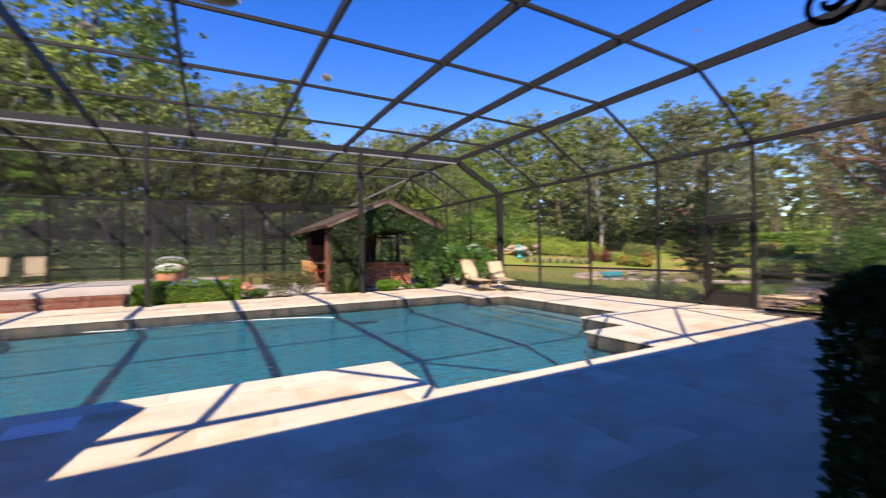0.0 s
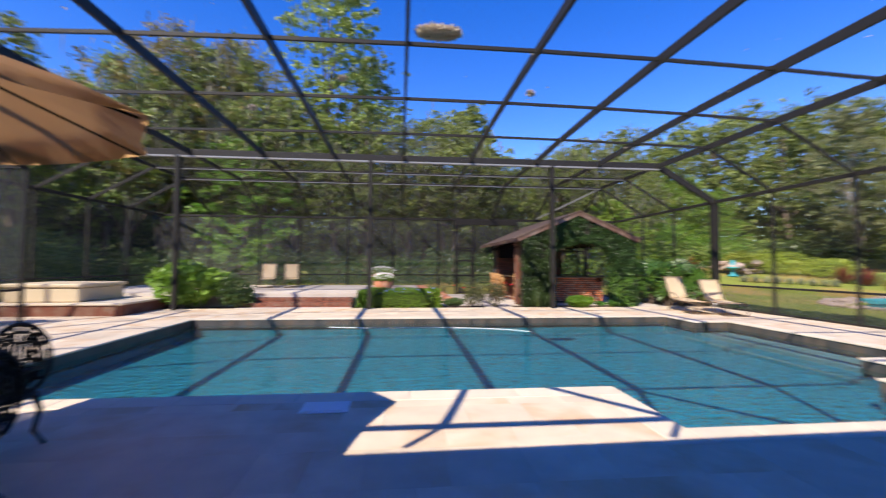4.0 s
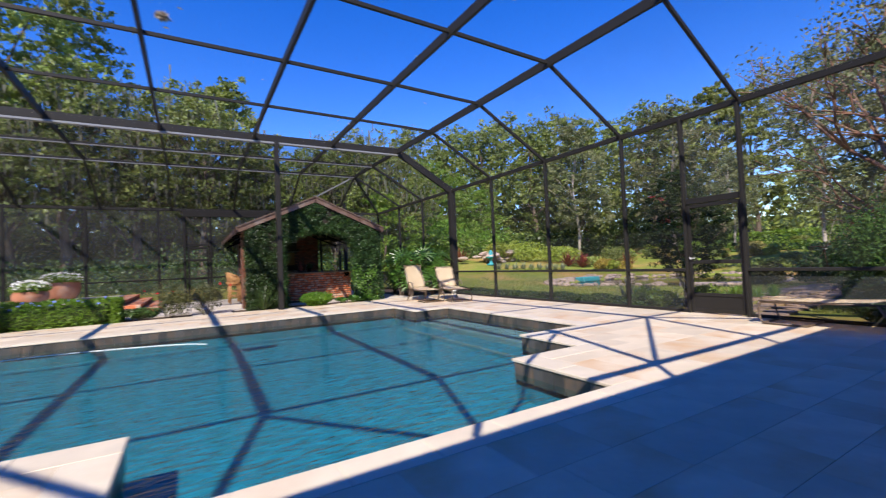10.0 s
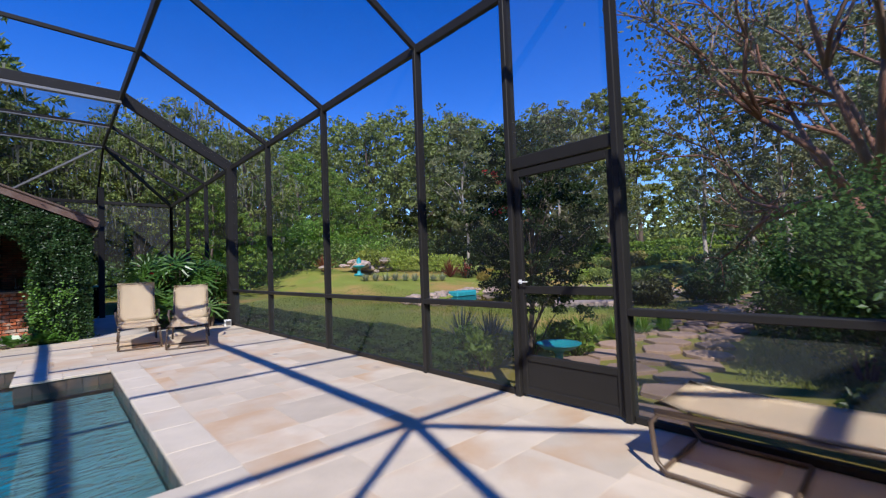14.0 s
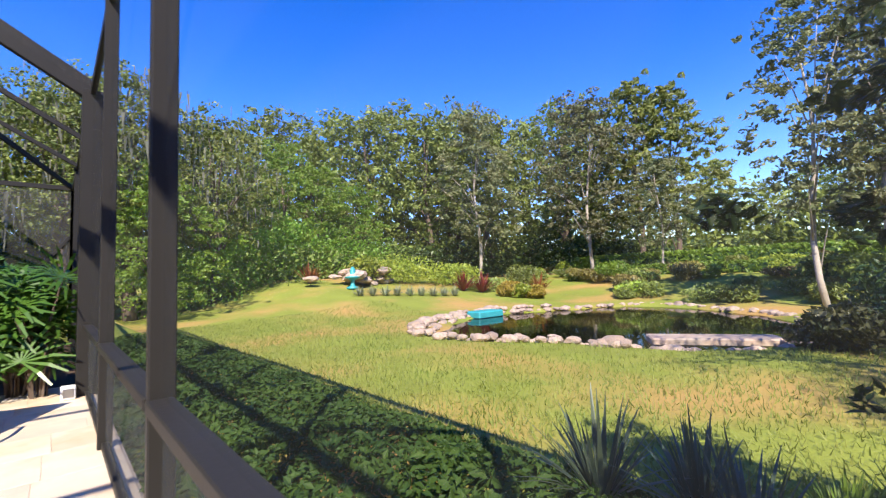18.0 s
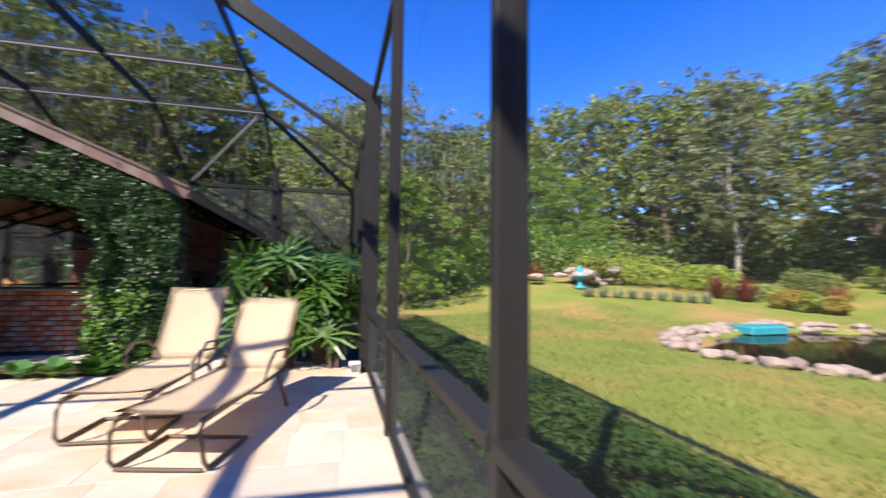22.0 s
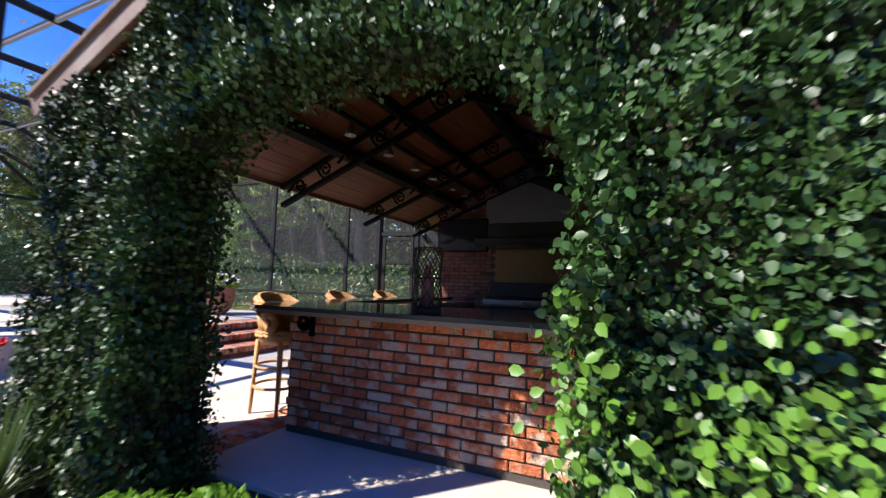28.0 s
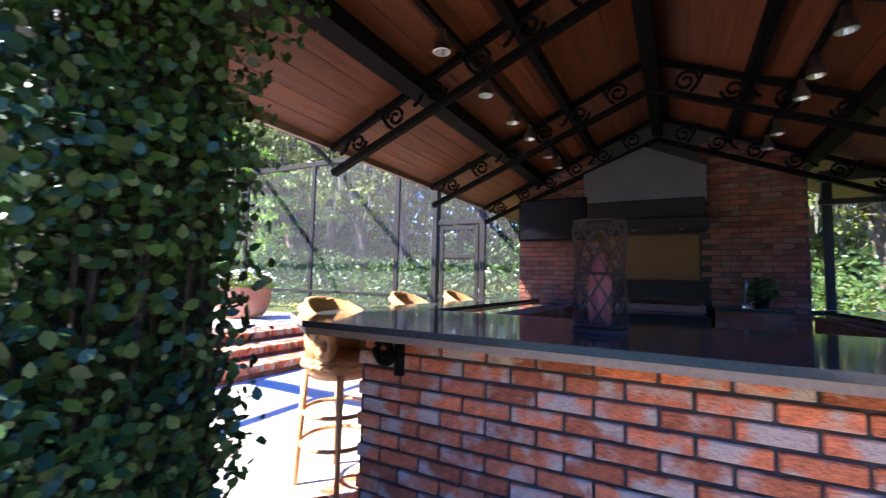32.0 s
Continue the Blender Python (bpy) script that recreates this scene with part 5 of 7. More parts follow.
for k in range(9):
    c = np.array([11.78 + rg.uniform(-0.3, 0.3), 7.35 + rg.uniform(-0.2, 0.2), rg.uniform(1.75, 2.6)])
    v, q = leaves(rg, ball_points(rg, 60, (0, 0, 0), (0.10, 0.10, 0.07), 0.1), 0.022, 0.3, None, 1.0, 1.1)
    tagged(new("berry_cluster", raw("berry_cluster", v, q, PETALR)), "cluster of orange-red berries hanging in the evergreen tree", "berries", group="berry clusters").matrix_basis = pose(*c)


def thicket(name, label, line, h, depth, n, size, material, seed):
    """A long irregular mass of undergrowth along a line."""
    rg = np.random.default_rng(seed)
    line = np.array(line, float)
    seg = np.linalg.norm(np.diff(line, axis=0), axis=1)
    cum = np.concatenate([[0], np.cumsum(seg)])
    s = rg.uniform(0, cum[-1], n)
    px, py = np.interp(s, cum, line[:, 0]), np.interp(s, cum, line[:, 1])
    top = np.array([h * (0.72 + 0.55 * noise.noise((v * 0.35, seed, 0)) + 0.25 * noise.noise((v * 1.4, seed, 4))) for v in s])
    pz = rg.uniform(0, 1, n) ** 0.8 * np.maximum(top, 0.3)
    off = rg.normal(0, depth * 0.4, (n, 2))
    pts = np.stack([px + off[:, 0], py + off[:, 1], pz], 1)
    pts[:, 2] += np.array([lift(x, y) if not (-13.5 < x < 10.42 and -14 < y < 22.3) else 0.3 for x, y in pts[:, :2]])
    v, q = leaves(rg, pts, size, 0.5)
    return tagged(new(name, raw(name, v, q, material)), label, "undergrowth", kind="stuff")


bm = bmesh.new()
prev = None
for k in range(121):
    a = 2 * math.pi * k / 120
    rr = 78 + 6 * noise.noise((math.cos(a) * 3, math.sin(a) * 3, 0))
    h_ = 5.5 + 2.5 * noise.noise((math.cos(a) * 9, math.sin(a) * 9, 2)) + 1.5 * noise.noise((math.cos(a) * 30, math.sin(a) * 30, 5))
    if 12 < math.degrees(a) < 25:
        h_ = 6.2
    if 75 < math.degrees(a) < 215:
        h_ = 8.0
    cur = (bm.verts.new((5 + rr * math.cos(a), 8 + rr * math.sin(a), -1)), bm.verts.new((5 + rr * math.cos(a), 8 + rr * math.sin(a), h_)), bm.verts.new((5 + (rr + 8) * math.cos(a), 8 + (rr + 8) * math.sin(a), h_ * 0.8)))
    if prev:
        bm.faces.new((prev[0], cur[0], cur[1], prev[1]))
        bm.faces.new((prev[1], cur[1], cur[2], prev[2]))
    prev = cur
tagged(part("backdrop", bm, FARG), "distant dark tree line", "tree line", kind="structure")
thicket("undergrowth", "dense dark undergrowth below the trees", [(-34, 27.5), (-12, 27.0), (5, 27.8), (10, 28)], 2.4, 3.0, 30000, 0.10, SHRUBM, 3)
thicket("undergrowth", "leafy green undergrowth behind the screens", [(-30, 24.5), (-10, 24.0), (4.5, 24.6)], 0.9, 1.3, 20000, 0.05, SHRUBM, 4)
thicket("undergrowth", "shaded green undergrowth deep in the woods", [(-38, -4), (-36, 20), (-34, 37), (-12, 38), (12, 38)], 5.0, 3.0, 14000, 0.24, SHRUBM, 14)
thicket("undergrowth", "green undergrowth behind the lawn", [(14, 31), (22, 33), (30, 35)], 2.6, 2.4, 9000, 0.14, OAKM, 31)
thicket("far_woods", "distant dark woods behind the garden", [(-44, -6), (-46, 20), (-44, 42), (-20, 47), (0, 48), (22, 49), (34, 47), (52, 38), (60, 20), (58, -12)], 9.0, 5, 34000, 0.40, OAKM, 5)
thicket("undergrowth", "green undergrowth below the far trees", [(27, 37), (40, 33), (48, 24)], 3.2, 3, 9000, 0.22, SHRUBM, 6)
thicket("undergrowth", "green undergrowth west of the screens", [(-17, -4), (-16.5, 8), (-18, 24)], 3.2, 2.5, 24000, 0.10, OAKM, 8)
thicket("bamboo_thicket", "bright green thicket at the lawn edge", [(13.5, 30), (17, 31.5), (21, 33), (27, 34)], 4.0, 1.9, 26000, 0.10, LIMEM, 9)

# ---- loose furniture ----
DRY = leafmat("dry_needles", (0.40, 0.32, 0.22), (0.68, 0.60, 0.48), 0.8, 0.2)
rg_ = np.random.default_rng(303)
for x, y, r in ((-0.55, 6.8, (0.36, 0.16, 0.05)), (-2.3, 8.6, (0.06, 0.04, 0.015)), (1.6, 8.9, (0.06, 0.04, 0.015)), (-4.6, 10.4, (0.06, 0.04, 0.015))):
    v, q = leaves(rg_, ball_points(rg_, int(5000 * r[0] * r[1] / 0.084) + 60, (0, 0, r[2] * 0.8 + 0.01), r, 0.1), 0.045, 0.4, None, 1, 3.0)
    deb = tagged(new("needle_clump", raw("needle_clump", v, q, DRY)), "clump of dry needles lying on the roof screen", "debris")
    deb.matrix_basis = pose(x, y, ZR + 0.02)
n_ = 130
v, q = leaves(rg_, np.stack([rg_.uniform(-7, 8, n_), rg_.uniform(3, 19, n_), np.full(n_, ZR + 0.03)], 1), 0.05, 0.5, (0, 0, 1), 0.3)
tagged(new("fallen_leaves", raw("fallen_leaves", v, q, DRY)), "scattered dry leaves caught on the roof screen", "leaves", kind="stuff")


def lounger(x, y, rz, back=68.0, sl=1.45, bl=0.82, arms=True, label="tan sling sun lounger with a bronze tube frame", z=0.0, h=0.36):
    """Foot end at the origin, head towards +y."""
    t = thing("sun_lounger", label, "sun lounger", x, y, z, rz, group="sun loungers")
    w = 0.285
    for sx in (-1, 1):
        bm = bmesh.new()
        tube(bm, [(sx * w, 0.0, h - 0.02), (sx * w, sl, h)], 0.018, 8)
        part("side_rail", bm, FRAMEB, t, smooth=True)
        bm = bmesh.new()
        tube(bm, [(sx * w, 0.35, h - 0.02), (sx * w, 0.02, h - 0.03), (sx * w, -0.03, h - 0.09), (sx * (w + 0.02), 0.0, 0.08), (sx * (w + 0.02), 0.05, 0.02), (sx * (w + 0.02), 0.6, 0.02)], 0.016, 8)
        part("front_leg", bm, FRAMEB, t, smooth=True)
        bm = bmesh.new()
        tube(bm, [(sx * w, sl - 0.1, h), (sx * (w + 0.03), sl + 0.1, 0.0)], 0.018, 8)
        part("rear_leg", bm, FRAMEB, t, smooth=True)
        if not arms:
            continue
        bm = bmesh.new()
        tube(bm, [(sx * (w + 0.02), sl - 0.45, h), (sx * (w + 0.05), sl - 0.42, h + 0.16), (sx * (w + 0.05), sl - 0.30, h + 0.24), (sx * (w + 0.05), sl - 0.02, h + 0.22), (sx * w, sl + 0.08, h + 0.10)], 0.018, 8, flat=0.6)
        part("armrest", bm, FRAMEB, t, smooth=True)
    for yy in (0.02, 0.6):
        bm = bmesh.new()
        tube(bm, [(-w, yy, 0.02), (w, yy, 0.02)], 0.014, 8)
        part("stretcher", bm, FRAMEB, t)

    def sheet(p, ln, ang, sag):
        bm = bmesh.new()
        n = 9
        c, s = math.cos(radians(ang)), math.sin(radians(ang))
        top = []
        for i in range(n + 1):
            f = i / n
            d = sag * 4 * f * (1 - f)
            row = []
            for j in range(7):
                g = j / 6
                dd = d + 0.012 * 4 * g * (1 - g)
                row.append(bm.verts.new(((-w + 2 * w * g) * 1.075, p[1] + ln * f * c * 1.01 + dd * s - 0.014 * s, p[2] + ln * f * s * 1.01 - dd * c + 0.014 * c)))
            top.append(row)
        for a, b in zip(top, top[1:]):
            for j in range(6):
                bm.faces.new((a[j], a[j + 1], b[j + 1], b[j]))
        bmesh.ops.solidify(bm, geom=bm.faces[:], thickness=0.012)
        return bm
    part("seat", sheet((0, 0.0, h + 0.015), sl - 0.03, 0.8, 0.03), SLING, t, smooth=True)
    part("backrest", sheet((0, sl, h + 0.02), bl, back, 0.02), SLING, t, smooth=True)
    bm = bmesh.new()
    c, s = math.cos(radians(back)), math.sin(radians(back))
    for sx in (-1, 1):
        tube(bm, [(sx * w, sl, h), (sx * w, sl + bl * c, h + bl * s)], 0.014, 8)
    tube(bm, [(-w, sl + bl * c, h + bl * s), (w, sl + bl * c, h + bl * s)], 0.014, 8)
    part("back_frame", bm, FRAMEB, t)
    return t


lounger(8.17, 12.46, -5, 62, 1.36, 0.84)
lounger(8.75, 11.86, -14, 57, 1.36, 0.78)
lounger(9.92, 4.56, 180, 40, 1.45, arms=False, h=0.37, label="tan sling sun lounger half in the house shade")
lounger(-6.9, 19.3, 12, 55, label="tan sling sun lounger on the raised terrace", z=0.45)
lounger(-5.9, 19.4, 12, 55, label="tan sling sun lounger on the raised terrace", z=0.45)

# dining set
table = thing("patio_table", "long oval black cast-iron patio table", "table", -4.72, 3.0, 0, 4)
bm = bmesh.new()
prism(bm, [(0.98 * math.copysign(abs(math.cos(a)) ** 0.6, math.cos(a)), 0.58 * math.copysign(abs(math.sin(a)) ** 0.6, math.sin(a))) for a in np.linspace(0, 2 * math.pi, 36, endpoint=False)], 0.70, 0.725)
part("tabletop", bm, CASTIRON, table)
for sx in (-0.6, 0.6):
    for sy in (-0.3, 0.3):
        bm = bmesh.new()
        tube(bm, [(sx * 0.7, sy * 0.7, 0.70), (sx * 0.8, sy * 0.8, 0.45), (sx * 0.65, sy * 0.65, 0.25), (sx * 1.05, sy * 1.05, 0.0)], 0.026, 8, 0.02)
        part("leg", bm, CASTIRON, table, smooth=True)


def iron_chair(x, y, rz, swivel=False):
    t = thing("patio_chair", "black cast-iron patio chair with scroll back" + (" and swivel base" if swivel else ""), "chair", x, y, 0, rz, group="chairs round the patio table")
    def rod(name, pts, r, seg=5, flat=1.0, under=None):
        bm = bmesh.new()
        tube(bm, pts, r, seg, flat=flat)
        return part(name, bm, CASTIRON, under or t)
    seat = rod("seat", [(0.25 * math.copysign(abs(math.cos(a)) ** 0.7, math.cos(a)), 0.25 * math.copysign(abs(math.sin(a)) ** 0.7, math.sin(a)), 0.43) for a in np.linspace(0, 2 * math.pi, 29)], 0.018, 6)
    for k in range(-4, 5):
        w_ = 0.235 * (1 - (abs(k) / 4.6) ** 4) ** 0.5
        rod("seat_slat", [(0.052 * k, -w_, 0.43), (0.052 * k + 0.012, 0, 0.422), (0.052 * k, w_, 0.43)], 0.017, flat=0.5, under=seat)
        rod("seat_slat", [(-w_, 0.052 * k, 0.431), (0, 0.052 * k + 0.01, 0.423), (w_, 0.052 * k, 0.431)], 0.011, flat=0.6, under=seat)
    arch = [(0.25 * math.sin(a), -0.23 - 0.06 * math.cos(a / 2), 0.67 + 0.29 * math.cos(a)) for a in np.linspace(-2.45, 2.45, 26)]
    back_ = rod("backrest", arch, 0.020, 6)
    rod("inner_arch", [(p[0] * 0.78, p[1], 0.67 + (p[2] - 0.67) * 0.78) for p in arch], 0.013, under=back_)
    for k in range(-3, 4):
        rod("splat", [(0.03 * k, -0.24, 0.45), (0.062 * k, -0.26, 0.62), (0.045 * k, -0.28, 0.78), (0.075 * k, -0.285, 0.96 - 0.012 * k * k)], 0.014, under=back_)
    for zc in (0.52, 0.66, 0.80):
        rod("cross_bar", [(-0.21, -0.25, zc), (-0.1, -0.265, zc + 0.03), (0, -0.27, zc), (0.1, -0.265, zc + 0.03), (0.21, -0.25, zc)], 0.013, under=back_)
        for sx in (-1, 1):
            rod("scroll", [(sx * 0.11 + u, -0.27, zc + 0.03 + v) for u, v in spiral(0, 0, 0.065, 0.018, 0, 1.3, 14)], 0.013, under=back_)
    for sx in (-1, 1):
        bm = bmesh.new()
        tube(bm, [(sx * 0.23, -0.22, 0.62), (sx * 0.28, -0.05, 0.64), (sx * 0.28, 0.12, 0.62), (sx * 0.25, 0.15, 0.56), (sx * 0.22, 0.12, 0.44)], 0.019, 6)
        part("armrest", bm, CASTIRON, t, smooth=True)
    if swivel:
        rod("swivel_post", [(0, 0, 0.43), (0, 0, 0.15)], 0.04, 10)
        for k in range(4):
            a = math.pi / 4 + math.pi / 2 * k
            rod("leg", [(0, 0, 0.22), (0.14 * math.cos(a), 0.14 * math.sin(a), 0.16), (0.29 * math.cos(a), 0.29 * math.sin(a), 0.025)], 0.018, 6)
        rod("base_ring", [(0.30 * math.cos(a), 0.30 * math.sin(a), 0.022) for a in np.linspace(0, 2 * math.pi, 33)], 0.026, 6)
    else:
        for sx in (-1, 1):
            for sy in (-1, 1):
                bm = bmesh.new()
                tube(bm, [(sx * 0.2, sy * 0.19, 0.43), (sx * 0.23, sy * 0.22, 0.28), (sx * 0.2, sy * 0.2, 0.12), (sx * 0.25, sy * 0.25, 0.0)], 0.026, 6, 0.015)
                part("leg", bm, CASTIRON, t, smooth=True)
    return t


for x, y, rz, sw in ((-3.73, 2.85, 93, True), (-4.30, 2.23, 6, False), (-5.25, 2.22, -8, False), (-4.28, 3.80, 176, False), (-5.2, 3.82, 184, False), (-5.98, 3.1, 268, True)):
    iron_chair(x, y, rz, sw)

umb = thing("patio_umbrella", "tan canvas umbrella on a dark pole", "umbrella", -4.45, 2.79, 0)
bm = bmesh.new()
tube(bm, [(0, 0, 0.05), (0, 0, 3.03)], 0.024, 10)
part("pole", bm, IRON, umb)
bm = bmesh.new()
lathe(bm, [(0.30, 0.0), (0.30, 0.04), (0.10, 0.09), (0.04, 0.10), (0.035, 0.35)], 24)
part("base", bm, CASTIRON, umb)
UR, UZ, UT = 1.75, 2.30, 3.00


def lean(x, y):
    """Rise of the canopy, which leans towards the sun."""
    return 0.05 * x + 0.058 * y


bm = bmesh.new()
prev = None
ring = [[0.02, UT], [0.35, UT - 0.12], [0.85, UT - 0.31], [1.35, UT - 0.50], [UR, UZ]]
cols = []
for k in range(32):
    a = 2 * math.pi * k / 32 + 0.12
    ph = (k % 4) / 4
    pull = 1 - 0.10 * math.sin(math.pi * ph)
    col = []
    for r, z in ring:
        rr = r * (1 + (pull - 1) * (r / UR))
        col.append(bm.verts.new((rr * math.cos(a), rr * math.sin(a), z - 0.035 * math.sin(math.pi * ph) * (r / UR) + lean(rr * math.cos(a), rr * math.sin(a)))))
    cols.append(col)
for k in range(32):
    u, v_ = cols[k], cols[(k + 1) % 32]
    for i in range(len(ring) - 1):
        bm.faces.new((u[i], u[i + 1], v_[i + 1], v_[i]))
bmesh.ops.solidify(bm, geom=bm.faces[:], thickness=0.006)
part("canopy", bm, CANVAS, umb, "tan canvas canopy", smooth=True)
for k in range(8):
    a = 2 * math.pi * k / 8 + 0.12
    bm = bmesh.new()
    tube(bm, [(0.03 * math.cos(a), 0.03 * math.sin(a), UT - 0.04), (UR * 0.97 * math.cos(a), UR * 0.97 * math.sin(a), UZ - 0.02 + lean(UR * math.cos(a), UR * math.sin(a)))], 0.010, 5)
    rib = part("rib", bm, IRON, umb)
    bm = bmesh.new()
    tube(bm, [(0.03 * math.cos(a), 0.03 * math.sin(a), 2.36), (0.8 * math.cos(a), 0.8 * math.sin(a), UT - 0.33 + lean(0.8 * math.cos(a), 0.8 * math.sin(a)))], 0.008, 5)
    part("strut", bm, IRON, rib)
bm = bmesh.new()
lathe(bm, [(0.045, 0), (0.05, 0.05), (0.03, 0.09)], 12, (0, 0, 2.32))
part("hub", bm, IRON, umb)


def pot(x, y, z, r, h, label, flower, seed, leafm=LIMEM, clay=TERRA):
    t = thing("planter", label, "planter", x, y, z)
    bm = bmesh.new()
    lathe(bm, [(r * 0.66, 0), (r * 0.86, h * 0.14), (r * 1.0, h * 0.36), (r * 1.08, h * 0.62), (r * 1.08, h * 0.80), (r * 1.03, h * 0.93), (r * 1.05, h * 0.96), (r * 1.04, h), (r * 0.96, h), (r * 0.94, h * 0.9), (0.01, h * 0.88)], 30)
    part("pot", bm, clay, t, "round clay pot", smooth=True)
    rg_ = np.random.default_rng(seed)
    pts = ball_points(rg_, 900, (0, 0, h + 0.06), (r * 1.25, r * 1.25, r * 0.5), 0.2)
    pts = pts[pts[:, 2] > h * 0.9]
    v, q = leaves(rg_, pts, 0.06)
    part("foliage", raw("foliage", v, q, leafm), leafm, t)
    if flower is not None:
        pts = ball_points(rg_, 600, (0, 0, h + 0.12), (r * 1.25, r * 1.25, r * 0.55), 0.7)
        pts = pts[pts[:, 2] > h + 0.05]
        v, q = leaves(rg_, pts, 0.05, 0.2, (0, 0, 1), 0.5, 1.0)
        tagged(part("flowers", raw("flowers", v, q, flower), flower, t), kind="stuff")
    return t


pot(-1.93, 20.6, 0.45, 0.46, 0.62, "terracotta bowl of white flowers near the steps", PETALW, 23)
pot(-1.75, 16.5, 0.45, 0.34, 0.44, "terracotta bowl of white flowers on the terrace edge", PETALW, 24)
pot(-7.5, 3.85, 0.0, 0.42, 1.05, "large dark clay urn with leafy plants", None, 22, SHRUBM, DARKCLAY)

# shrubs along the deck
hedge("clipped_hedge", "clipped bright green hedge with blue flowers", -2.6, 14.95, 0.32, 15.85, 0.66, HEDGEM, 31, 0.042, 1300)
rg_ = np.random.default_rng(77)


def blooms(name, label, spots, size, material):
    """Small flowers, each one a thing of its own."""
    for p in spots:
        v, q = leaves(rg_, np.array([p] * 10) + rg_.normal(0, size * 0.25, (10, 3)), size, 0.15)
        tagged(new(name, raw(name, v, q, material)), label, "flower", group=name)


blooms("rose", "red rose bloom on a thin bush", [(x, 15.0 + rg_.uniform(0, 0.5), rg_.uniform(0.55, 0.95)) for x in (0.8, 1.1, 1.45, 2.2, 2.6, 2.9)], 0.045, PETALR)
blooms("hedge_flower", "pale blue flower on the clipped hedge", [(rg_.uniform(-2.4, 0.1), 14.93 + rg_.uniform(0, 0.25), rg_.uniform(0.5, 0.68)) for k in range(22)], 0.035, PETALB)
bush("shrub", "bright round green shrub beside the cabana arch", 5.30, 15.0, 0, (0.52, 0.42, 0.225), 8000, 0.034, HEDGEM, 32, lumps=26)
bush("rose_bush", "thin rose bush with dark reddish leaves", 1.35, 15.3, 0, (0.7, 0.42, 0.52), 2000, 0.034, ROSEM, 33, "rose bush")
bush("rose_bush", "thin rose bush with bronze leaves", 2.25, 15.22, 0, (0.6, 0.4, 0.48), 1700, 0.034, ROSEM, 34, "rose bush")
bush("shrub", "low dark green leafy plants beside the hedge", 0.75, 15.2, 0, (0.45, 0.3, 0.2), 1200, 0.045, SHRUBM, 334)
bush("shrub", "broad-leaved bright green shrub", -8.2, 15.4, 0, (1.3, 0.7, 0.85), 2200, 0.13, LIMEM, 35)
bush("shrub", "dark green shrub in the bed", -6.6, 15.35, 0, (0.8, 0.6, 0.6), 2200, 0.07, SHRUBM, 36)
bush("shrub", "large rounded green shrub outside the screen", -12.2, 7.7, -0.1, (2.0, 2.0, 1.65), 20000, 0.06, OAKM, 37, lumps=22)
bush("croton", "croton with yellow-green and red leaves", -11.2, 5.1, -0.1, (0.85, 1.3, 0.75), 6500, 0.055, HEDGEM, 38)
bush("croton", "low croton with red and orange leaves", -11.0, 4.0, -0.1, (0.6, 0.8, 0.5), 1500, 0.07, YELM, 381)
bush("shrub", "pale green shrub outside the screen corner", -11.6, 10.7, -0.1, (0.9, 0.6, 1.2), 9000, 0.05, LIMEM, 382, lumps=14)
bush("shrub", "low clipped shrub outside the screen", -11.1, 8.6, -0.1, (0.6, 0.9, 0.35), 3000, 0.045, LIMEM, 383)
bush("shrub", "dark green shrub by the stone path", 13.4, 3.9, -0.15, (1.0, 0.95, 1.2), 12000, 0.042, DARKM, 40, lumps=18)
hedge("house_hedge", "dense dark hedge against the house wall", 2.35, -0.10, 4.2, 1.02, 1.32, DARKM, 41, 0.042, 1500)
rg_ = np.random.default_rng(42)
n_ = 46000
gx_, gy_ = rg_.uniform(10.42, 12.75, n_), rg_.uniform(7.4, 22.0, n_)
gh_ = np.array([0.10 + 0.16 * max(0, noise.noise((a * 1.3, b * 1.3, 1)) + 0.35) for a, b in zip(gx_, gy_)]) * np.clip((12.85 - gx_) / 0.5, 0.25, 1)
v, q = leaves(rg_, np.stack([gx_, gy_, -0.14 + gh_ * rg_.uniform(0.25, 1, n_)], 1), 0.05, 0.4, (0, 0, 1), 0.6)
tagged(new("ground_cover", raw("ground_cover", v, q, DARKM)), "low dark green leafy ground cover outside the screen", "ground cover", kind="stuff")
for k, (x, y) in enumerate(((11.25, 7.35), (11.6, 7.9), (12.7, 6.9))):
    bush("shrub", "bright green leafy plant outside the screen", x, y, -0.14, (0.38, 0.4, 0.26), 700, 0.06, LIMEM, 440 + k)
bath = thing("bird_bath", "low teal bird bath dish on a short foot", "bird bath", 11.75, 6.55, -0.14)
bm = bmesh.new()
lathe(bm, [(0.12, 0.0), (0.09, 0.04), (0.05, 0.12), (0.05, 0.22), (0.09, 0.27)], 16)
part("foot", bm, TEAL, bath, smooth=True)
bm = bmesh.new()
lathe(bm, [(0.08, 0.26), (0.20, 0.29), (0.27, 0.34), (0.28, 0.35), (0.25, 0.34), (0.15, 0.305), (0.02, 0.30)], 24)
part("dish", bm, TEAL, bath, smooth=True)


